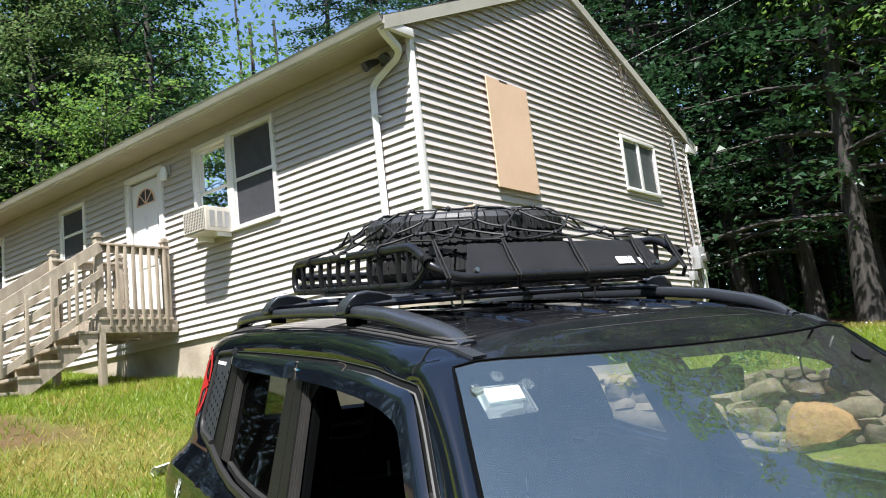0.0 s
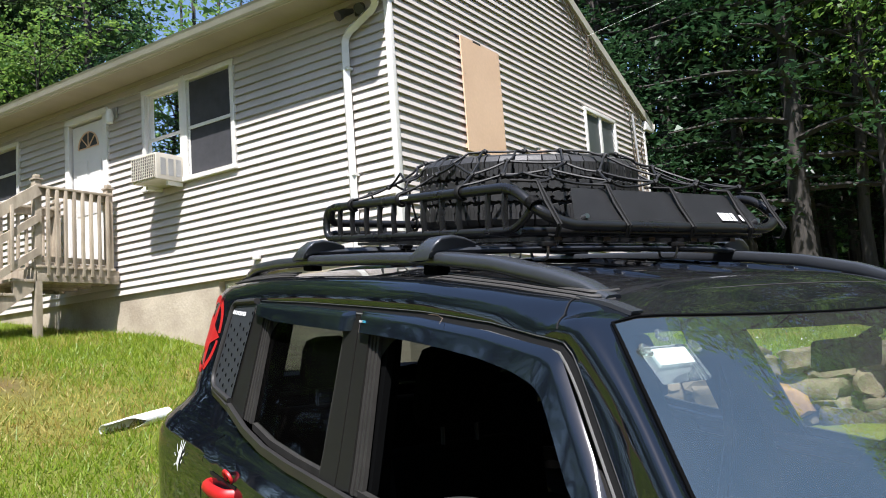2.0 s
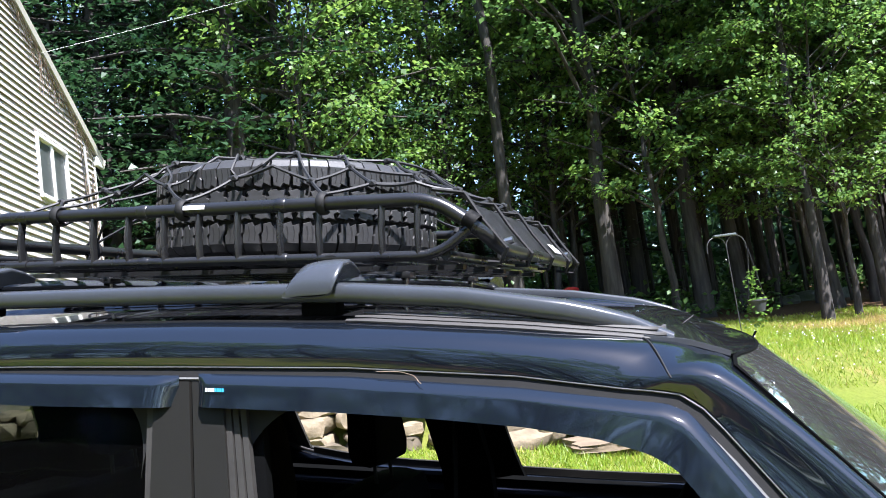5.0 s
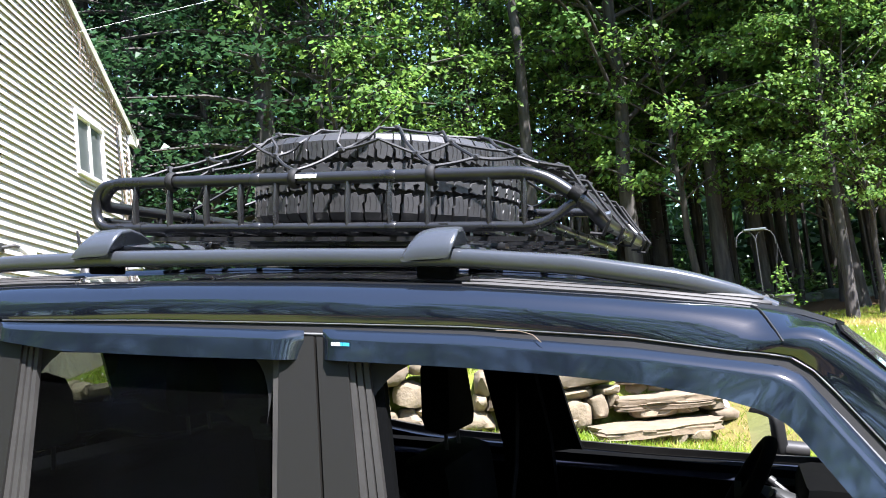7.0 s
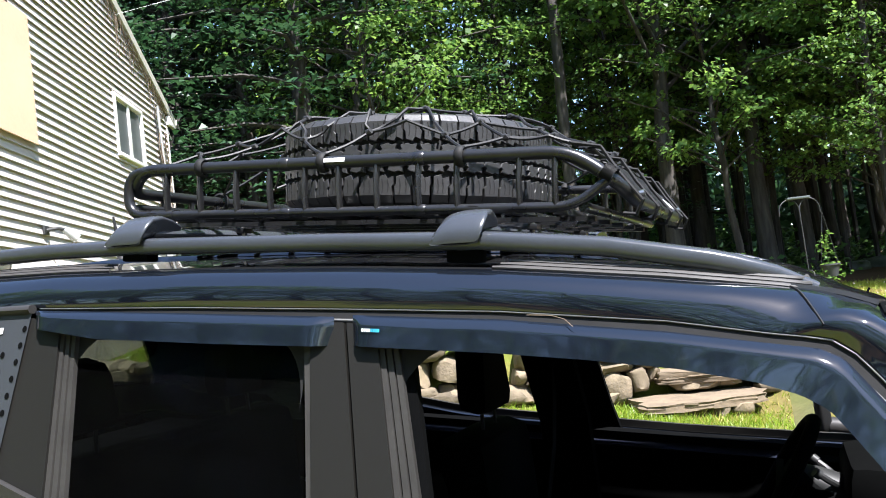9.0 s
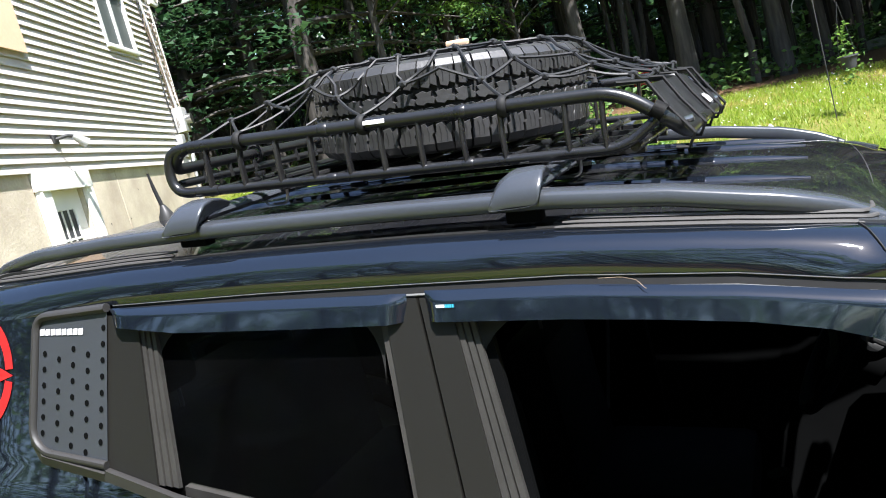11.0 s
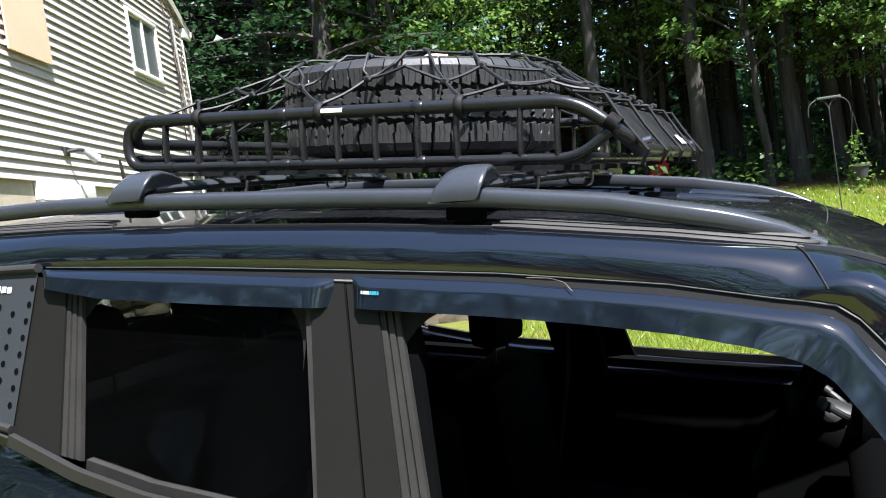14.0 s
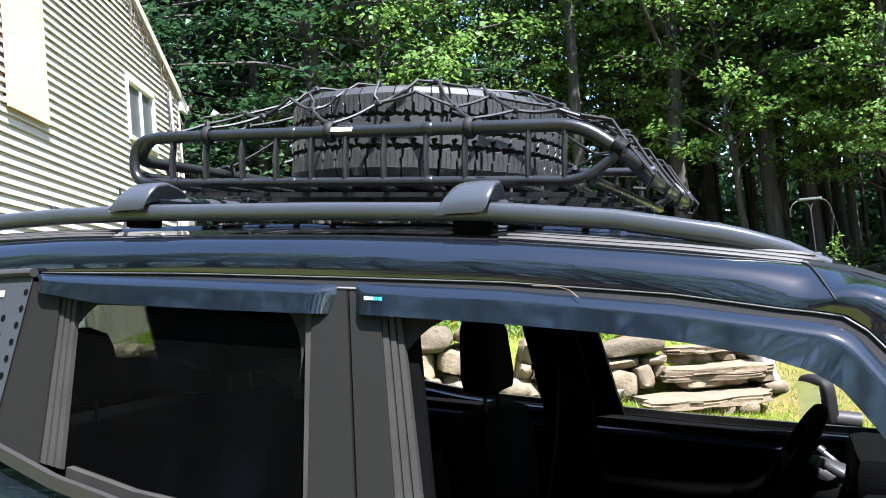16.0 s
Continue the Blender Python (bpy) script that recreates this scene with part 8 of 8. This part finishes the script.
def sprays(name, beds, size, material, rn):
    """Leaves lying in flat, drooping fans; a bed is (centre, heading, radius, count)."""
    P, A, N, S = [], [], [], []
    for c, d, rad, m in beds:
        r, a = rad * np.sqrt(rn.random(m)), rn.uniform(0, 2 * math.pi, m)
        px_, py_ = r * np.cos(a), r * np.sin(a) * 0.75
        tilt = rn.normal(0, 0.16, 2)
        x = px_ * d.x - py_ * d.y
        y = px_ * d.y + py_ * d.x
        z = rn.normal(0, 0.035 + 0.05 * rad, m) - 0.30 * r * r / rad + tilt[0] * x + tilt[1] * y
        P.append(np.stack([x + c.x, y + c.y, z + c.z], 1))
        ax = np.stack([x * 0.8 / rad + d.x * 0.5, y * 0.8 / rad + d.y * 0.5, np.full(m, -0.35)], 1) + rn.normal(0, 0.35, (m, 3))
        A.append(ax)
        N.append(rn.normal(0, 0.42, (m, 3)) + np.array([0, 0, 1.0]))
        S.append(size * rn.uniform(0.6, 1.25, m))
    P, A, N, S = np.concatenate(P), np.concatenate(A), np.concatenate(N), np.concatenate(S)[:, None]
    A /= np.linalg.norm(A, axis=1)[:, None]
    W = np.cross(A, N)
    W /= np.linalg.norm(W, axis=1)[:, None] + 1e-9
    U = np.cross(W, A)
    base, tip = P - A * S * 0.45, P + A * S * 0.55 - U * S * 0.10
    V = np.stack([base, P + W * S * 0.42 + U * S * 0.06, tip, P - W * S * 0.42 + U * S * 0.06], axis=1).reshape(-1, 3)
    n = len(P)
    me = bpy.data.meshes.new(name)
    me.vertices.add(n * 4)
    me.vertices.foreach_set("co", V.astype(np.float32).ravel())
    me.loops.add(n * 4)
    me.loops.foreach_set("vertex_index", np.arange(n * 4, dtype=np.int32))
    me.polygons.add(n)
    me.polygons.foreach_set("loop_start", np.arange(n, dtype=np.int32) * 4)
    me.update(calc_edges=True)
    me.materials.append(material)
    return me


def make_tree(name, label, category, h, r_trunk, crown_lo, crown_r, n_limbs, n_leaves, leaf, material, seed, conifer=False, clump=0.55, droop=0.0):
    """A tree with its foot at the origin: bent trunk, limbs, and leaves in clumps round the limbs' ends."""
    rnd = random.Random(seed)
    rn = np.random.default_rng(seed)
    t = thing(name, pose(0, 0, 0), label, category)
    bend = [(0, 0, -0.4)]
    x = y = 0.0
    for i in range(1, 11):
        x += rnd.uniform(-0.12, 0.12) * (0.3 if conifer else 1)
        y += rnd.uniform(-0.12, 0.12) * (0.3 if conifer else 1)
        bend.append((x, y, h * i / 10))
    trunk = sweep("trunk", bend, circle(1.0, 10), BARK, scales=[r_trunk * (1.35 if i == 0 else 1) * (1 - 0.085 * i) for i in range(11)], angle=70)
    tr = part("trunk", trunk, t)
    limbs, pts, beds = [], [], []

    def trunk_at(z):
        k = max(0, min(9, int(z / h * 10)))
        a, b = Vector(bend[k]), Vector(bend[k + 1])
        f = (z - a.z) / (b.z - a.z)
        return a.lerp(b, max(0, min(1, f)))

    per = max(6, n_leaves // (n_limbs * 4))
    for i in range(n_limbs):
        f = (i + rnd.random()) / n_limbs
        z = lerp(crown_lo, h * 0.97, f)
        ang = i * 2.399 + rnd.uniform(-0.5, 0.5)
        if conifer:
            reach = crown_r * (1 - f) ** 0.8 * rnd.uniform(0.75, 1.1) + 0.25
            rise = -0.12 * reach if droop else 0.1 * reach
        else:
            reach = crown_r * (0.45 + 0.75 * math.sin(math.pi * min(1, 0.15 + 0.8 * f))) * rnd.uniform(0.6, 1.1)
            rise = reach * rnd.uniform(0.15, 0.7)
        a = trunk_at(z)
        d = Vector((math.cos(ang), math.sin(ang), 0))
        tip = a + d * reach + Vector((0, 0, rise))
        mid = a.lerp(tip, 0.5) + Vector((rnd.uniform(-0.15, 0.15), rnd.uniform(-0.15, 0.15), (0.10 if not conifer else 0.05) * reach))
        limbs.append(limb([a, a.lerp(mid, 0.5) + Vector((0, 0, 0.03)), mid, mid.lerp(tip, 0.5), tip], r_trunk * 0.32 * (1 - 0.6 * f), 0.012, n=4 if conifer else 6))
        for q in (0.45, 0.65, 0.85, 1.02):
            c = (a.lerp(mid, q * 2) if q < 0.5 else mid.lerp(tip, q * 2 - 1)) + Vector((rnd.uniform(-0.25, 0.25), rnd.uniform(-0.25, 0.25), rnd.uniform(-0.1, 0.2)))
            if not conifer:
                rad = clump * rnd.uniform(0.8, 1.7)
                turn = ang + rnd.uniform(-0.9, 0.9)
                beds.append((c, Vector((math.cos(turn), math.sin(turn), 0)), rad, int(per * rnd.uniform(0.6, 1.4))))
                continue
            s = clump * rnd.uniform(0.7, 1.4) * (1 if not conifer else (0.5 + 0.5 * (1 - f)))
            m = int(per * rnd.uniform(0.6, 1.4))
            g = rn.normal(size=(m, 3)) * (s * 0.62, s * 0.62, s * (0.34 if not conifer else 0.16))
            g[:, 2] -= droop * (g[:, 0] ** 2 + g[:, 1] ** 2)
            pts.append(g + np.array(c))
    if droop:
        part("branchwork", merged("branchwork", limbs, BARK), tr)
    else:
        for lm in limbs:
            lm.name = "limb"
            part("limb", lm, tr)
    if beds:
        part("crown", sprays("crown", beds, leaf, material, rn), t)
    else:
        part("crown", leaf_cloud("crown", np.concatenate(pts), leaf, material, rn, flat=0.35, up=1.4, fold=False), t)
    return t


def plant(proto, spots, first=True):
    """Sets a tree and its copies, each turned and sized its own way."""
    rnd = random.Random(len(spots) * 7 + 1)
    for k, (x, y, s) in enumerate(spots):
        m = pose(x, y, land(x, y) - 0.05, rnd.uniform(-2, 2), rnd.uniform(-2, 2), rnd.uniform(0, 360)) @ Matrix.Scale(s, 4)
        if k == 0:
            proto.matrix_basis = m
        else:
            c = copy_thing(proto, m)
            c.scale = (s, s, s)


maple = make_tree("maple_tree", "tall leafy maple tree at the edge of the woods", "tree", 15.0, 0.17, 3.6, 3.4, 52, 9000, 0.148, LEAF_A, 3, clump=0.62)
maple["group"] = "trees of the woods"
oak = make_tree("oak_tree", "tall hardwood tree with a high green crown and bare lower trunk", "tree", 18.0, 0.135, 8.0, 3.8, 36, 7500, 0.17, LEAF_A, 9, clump=0.68)
oak["group"] = "trees of the woods"
young = make_tree("young_maple", "young bright green maple growing at the woods' edge", "tree", 8.5, 0.085, 2.2, 2.3, 46, 9000, 0.115, LEAF_B, 17, clump=0.46)
young["group"] = "young trees"
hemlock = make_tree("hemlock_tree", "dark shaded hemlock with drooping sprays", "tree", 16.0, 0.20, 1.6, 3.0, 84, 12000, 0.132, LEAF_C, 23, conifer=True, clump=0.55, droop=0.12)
hemlock["group"] = "conifers"
pine = make_tree("pine_tree", "white pine with layered pale needle boughs", "tree", 17.0, 0.24, 6.0, 3.6, 40, 18000, 0.13, LEAF_P, 31, conifer=True, clump=0.75)
pine["group"] = "conifers"

rw = random.Random(77)


taken = []


def scatter(n, fn, gap, tries=4000):
    out = []
    for _ in range(tries):
        if len(out) >= n:
            break
        p = fn()
        if all(math.hypot(p[0] - q[0], p[1] - q[1]) > gap for q in taken):
            taken.append(p)
            out.append(p)
    return out


def edge_x(y):
    return 17.6 + 0.3 * max(0, -y - 4) + (0.0 if y < 9 else -0.4 * min(8, y - 9))


# behind the house and lawn, right of the view, left behind the roof, and behind the camera
def ring_spot(d0, d1, a0, a1):
    def f():
        a, d = radians(rw.uniform(a0, a1)), rw.uniform(d0, d1)
        return (1.0 + d * math.cos(a), 1.5 + d * math.sin(a))
    return f


def edge_spot(d0, d1, y0, y1):
    def f():
        y = rw.uniform(y0, y1)
        return (edge_x(y) + rw.uniform(d0, d1), y)
    return f


trunks = [(19.95, -1.53), (16.4, -6.9), (20.2, 4.64), (22.3, 4.1), (20.2, -7.0), (19.7, -5.85), (17.4, -8.9), (19.25, 3.39), (20.9, 1.2)]
taken.extend(trunks)
sp_young = [(18.2, 2.9), (20.6, -0.4), (22.0, -3.4), (20.9, 1.9), (21.2, -2.8), (19.2, -4.9), (17.9, -7.7), (18.6, -9.3), (17.4, -10.6), (21.0, -6.4), (20.2, -8.9), (16.9, -12.4), (16.7, -7.7)]
taken.extend(sp_young)
taken.extend([(11.4, 22.6), (10.9, 21.4), (12.0, 21.6)])
sp_hem = scatter(10, edge_spot(0.4, 3.5, 4.2, 12), 1.5) + scatter(10, edge_spot(3, 9, 4, 22), 2.0) + scatter(3, edge_spot(5, 10, -8, 4), 2.2)
sp_maple = [(19.4, -3.6), (18.4, -8.3), (19.4, -10.2), (17.6, -11.6)] + scatter(12, edge_spot(1.6, 9, -13, 4), 2.2)
sp_oak = trunks + scatter(5, edge_spot(3.0, 16, -22, 14), 2.5)
sp_oak += scatter(6, ring_spot(27, 38, -75, -40), 2.5)
sp_maple += scatter(7, ring_spot(27, 38, -85, -44), 2.5)
sp_maple += scatter(9, ring_spot(24, 34, 55, 105), 2.4)
sp_maple += scatter(6, ring_spot(19, 27, 96, 130), 2.6)
sp_pine = [(11.4, 22.6)] + scatter(1, ring_spot(24, 32, 58, 100), 2.4)
sp_hem += scatter(11, ring_spot(23.5, 33, 55, 102), 1.9)
sp_young += scatter(7, ring_spot(20, 25, 58, 95), 1.6)
sp_maple += scatter(3, ring_spot(23, 27, 58, 80), 2.0)
sp_maple += scatter(8, ring_spot(15, 26, 115, 260), 4)
sp_oak += scatter(5, ring_spot(15, 26, 190, 290), 4)
sp_hem += scatter(7, ring_spot(19, 28, 112, 150), 2.6)
sp_low = scatter(11, ring_spot(16, 23, 138, 232), 2.4)


def sized(spots, a, b):
    return [(x, y, rw.uniform(a, b)) for x, y in spots]


plant(maple, sized(sp_maple, 0.85, 1.25))
TALL = {(19.7, -5.85): 1.32, (20.2, -7.0): 1.2, (19.95, -1.53): 1.22, (20.9, 1.2): 1.25, (20.2, 4.64): 1.2}
plant(oak, [(x, y, TALL.get((x, y), s)) for x, y, s in sized(sp_oak, 0.75, 1.05)])
plant(young, sized(sp_young, 0.75, 1.2))
plant(hemlock, sized(sp_hem, 0.8, 1.2) + sized(sp_low, 0.5, 0.68))
plant(pine, sized(sp_pine, 0.9, 1.15))

# depth of the woods: one far belt of trunks and foliage
rn = np.random.default_rng(99)
far_pts, far_trunks = [], []
for k in range(230):
    a = math.radians(rn.uniform(-75, 110))
    d = rn.uniform(30, 46)
    x, y = 1 + d * math.cos(a), 1.5 + d * math.sin(a)
    if y > 15 and d < 34:
        continue
    if a < math.radians(-18) and rn.random() < 0.55:
        continue
    z0 = land(min(55, x), max(-40, min(55, y)))
    hh = rn.uniform(11, 19)
    far_trunks.append(((x, y, z0 - 0.3), (x + rn.uniform(-0.4, 0.4), y + rn.uniform(-0.4, 0.4), z0 + hh), rn.uniform(0.06, 0.15)))
    m = 460
    g = rn.normal(size=(m, 3)) * (1.6, 1.6, hh * 0.24)
    far_pts.append(g + np.array([x, y, z0 + hh * 0.62]))
    g = rn.normal(size=(110, 3)) * (1.3, 1.3, 0.9)
    far_pts.append(g + np.array([x, y, z0 + 1.2]))
for k in range(115):
    a = math.radians(rn.uniform(-38, 22))
    d = rn.uniform(21, 31)
    x, y = 0.5 + d * math.cos(a), 2.0 + d * math.sin(a)
    z0 = land(x, y)
    far_trunks.append(((x, y, z0 - 0.3), (x + rn.uniform(-0.5, 0.5), y + rn.uniform(-0.5, 0.5), z0 + rn.uniform(9, 16)), rn.uniform(0.04, 0.11)))
for k in range(70):
    a = math.radians(rn.uniform(50, 112))
    d = rn.uniform(34, 42)
    x, y = 1 + d * math.cos(a), 1.5 + d * math.sin(a)
    g = rn.normal(size=(420, 3)) * (1.5, 1.5, 4.6)
    far_pts.append(g + np.array([x, y, land(min(55, x), min(55, y)) + 8.5]))
_rt = random.Random(8)
for k in range(44):
    a, d = math.radians(112 + 172 * (k + _rt.uniform(-0.4, 0.4)) / 44), _rt.uniform(26, 33)
    x, y = 1 + d * math.cos(a), 1.5 + d * math.sin(a)
    z0 = land(max(-40, min(55, x)), max(-40, min(55, y)))
    far_trunks.append(((x, y, z0 - 0.3), (x + _rt.uniform(-0.4, 0.4), y + _rt.uniform(-0.4, 0.4), z0 + _rt.uniform(8, 13)), _rt.uniform(0.08, 0.18)))
thing("far_woods", Matrix.Identity(4), "deep green foliage of the woods farther back", "woods", kind="stuff", me=leaf_cloud("far_woods", np.concatenate(far_pts), 0.33, LEAF_A, rn, fold=False))
thing("far_trunks", Matrix.Identity(4), "dim trunks deep in the woods", "woods", kind="stuff", me=merged("far_trunks", [sweep("t", [a, b], circle(1.0, 6), BARK, scales=[r, r * 0.5]) for a, b, r in far_trunks], BARK))

# low dark growth closing the view under the crowns
low = []
for k in range(250):
    a, d = math.radians(rn.uniform(-50, 38)), rn.uniform(36, 50)
    x, y = 1 + d * math.cos(a), 1.5 + d * math.sin(a)
    g = rn.normal(size=(150, 3)) * (1.7, 1.7, 3.6)
    g[:, 2] = np.abs(g[:, 2])
    low.append(g + np.array([x, y, land(min(55, x), y) + 0.1]))
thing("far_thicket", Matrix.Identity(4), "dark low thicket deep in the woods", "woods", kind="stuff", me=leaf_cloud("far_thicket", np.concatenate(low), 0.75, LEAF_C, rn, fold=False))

# belt of trees across the drive, closing the place behind
rb = np.random.default_rng(41)
belt = []
for k in range(64):
    a, d = math.radians(112 + 172 * (k + rb.uniform(-0.4, 0.4)) / 64), rb.uniform(27, 34)
    g = rb.normal(size=(300, 3)) * (1.7, 1.7, 3.4)
    g[:, 2] = np.abs(g[:, 2])
    x, y = 1 + d * math.cos(a), 1.5 + d * math.sin(a)
    belt.append(g + np.array([x, y, land(max(-40, min(55, x)), max(-40, min(55, y))) + 0.1]))
thing("tree_belt", Matrix.Identity(4), "dark green belt of trees across the drive", "woods", kind="stuff", me=leaf_cloud("tree_belt", np.concatenate(belt), 0.6, LEAF_A, rb, fold=False))

# undergrowth along the edge and rocks of a tumbled wall in the shade
und = []
for k in range(190):
    y = rn.uniform(-14, 16)
    x = edge_x(y) + rn.uniform(0.8, 7)
    g = rn.normal(size=(42, 3)) * (0.38, 0.38, 0.26)
    g[:, 2] = np.abs(g[:, 2])
    und.append(g + np.array([x, y, land(x, y) + 0.05]))
thing("undergrowth", Matrix.Identity(4), "low ferns and seedlings under the trees", "undergrowth", kind="stuff", me=leaf_cloud("undergrowth", np.concatenate(und), 0.17, LEAF_A, rn))
for k in range(26):
    y = rw.uniform(-11, 4)
    x = edge_x(y) + rw.uniform(1.2, 3.2)
    s = rw.uniform(0.25, 0.6)
    thing("rock", pose(x, y, land(x, y) + 0.08 * s, 0, 0, rw.uniform(0, 360)), "mossy grey rock at the woods' edge", "rock", group="rocks at the woods' edge", me=stone_me(s, s * rw.uniform(0.7, 1.3), s * rw.uniform(0.5, 0.8), 300 + k, WOODROCK))


# ---- grass ----
def grass():
    r = np.random.default_rng(6)
    xy = []
    for n, x0, x1, y0, y1 in ((105000, -1.0, 7.25, 4.2, 11.5), (30000, -1.0, 7.25, 11.5, 16.0), (90000, 10.6, 18.0, -8.5, 6.2), (26000, 7.0, 10.2, -6.0, 2.0), (12000, 9.0, 10.9, -3.4, 0.4)):
        xy.append(np.stack([r.uniform(x0, x1, n), r.uniform(y0, y1, n)], 1))
    xy = np.concatenate(xy)
    keep = []
    for x, y in xy:
        t = noise.noise((x * 0.8, y * 0.8, 9.0)) + 0.5 * noise.noise((x * 3.1, y * 3.1, 4.0))
        in_car = abs((x - 2.686) * 0.917 - (y - 2.394) * 0.398) < 1.3 and y < 5.2
        soil = math.hypot((x - 4.0) / 1.0, (y - 9.3) / 0.85) + 0.4 * noise.noise((x * 2.1, y * 2.1, 1.0))
        bank = math.hypot((x - 9.9) / 0.95, (y + 2.0) / 1.15) + 0.35 * noise.noise((x * 1.9, y * 1.9, 3.0))
        keep.append((bank > 0.9 or r.random() < 0.35) and (t > -0.48 or r.random() < 0.55) and (soil > 0.8 or r.random() < 0.22) and not in_car and not (10.1 < x < 10.55 and y > -0.3))
    xy = xy[np.array(keep)]
    n = len(xy)
    z = np.array([land(x, y) for x, y in xy])
    h = r.uniform(0.03, 0.10, n) * (1 + 0.5 * (r.random(n) > 0.93))
    a = r.uniform(0, 2 * math.pi, n)
    w = r.uniform(0.004, 0.009, n)
    lean = r.normal(size=(n, 2)) * (h * 0.55)[:, None]
    b = np.stack([xy[:, 0], xy[:, 1], z - 0.01], 1)
    dx = np.stack([np.cos(a) * w, np.sin(a) * w, np.zeros(n)], 1)
    tip = b + np.stack([lean[:, 0], lean[:, 1], h], 1)
    dry = np.array([noise.noise((x * 0.55, y * 0.55, 21.0)) + 0.35 * noise.noise((x * 2.3, y * 2.3, 2.0)) for x, y in xy]) + r.normal(size=n) * 0.22 > 0.40
    for name, pick, material, label in (("grass", ~dry, GRASS, "uneven uncut green lawn grass"), ("dry_grass", dry, DRYGRASS, "straw-coloured dry patches in the lawn grass")):
        U = np.stack([b - dx, b + dx, tip], 1)[pick].reshape(-1, 3)
        k = len(U) // 3
        me = bpy.data.meshes.new(name)
        me.vertices.add(len(U))
        me.vertices.foreach_set("co", U.astype(np.float32).ravel())
        me.loops.add(k * 3)
        me.loops.foreach_set("vertex_index", np.arange(k * 3, dtype=np.int32))
        me.polygons.add(k)
        me.polygons.foreach_set("loop_start", np.arange(k, dtype=np.int32) * 3)
        me.update(calc_edges=True)
        me.materials.append(material)
        thing(name, Matrix.Identity(4), label, "grass", kind="stuff", me=me)
    # clover heads in the lawn
    m = 900
    q = np.stack([r.uniform(10.8, 17.5, m), r.uniform(-7, 6, m)], 1)
    p3 = np.stack([q[:, 0], q[:, 1], np.array([land(x, y) for x, y in q]) + 0.07], 1)
    thing("clover_flowers", Matrix.Identity(4), "scattered small white clover heads in the lawn", "flowers", kind="stuff", me=leaf_cloud("clover_flowers", p3, 0.028, WHITEVINYL, r))


grass()
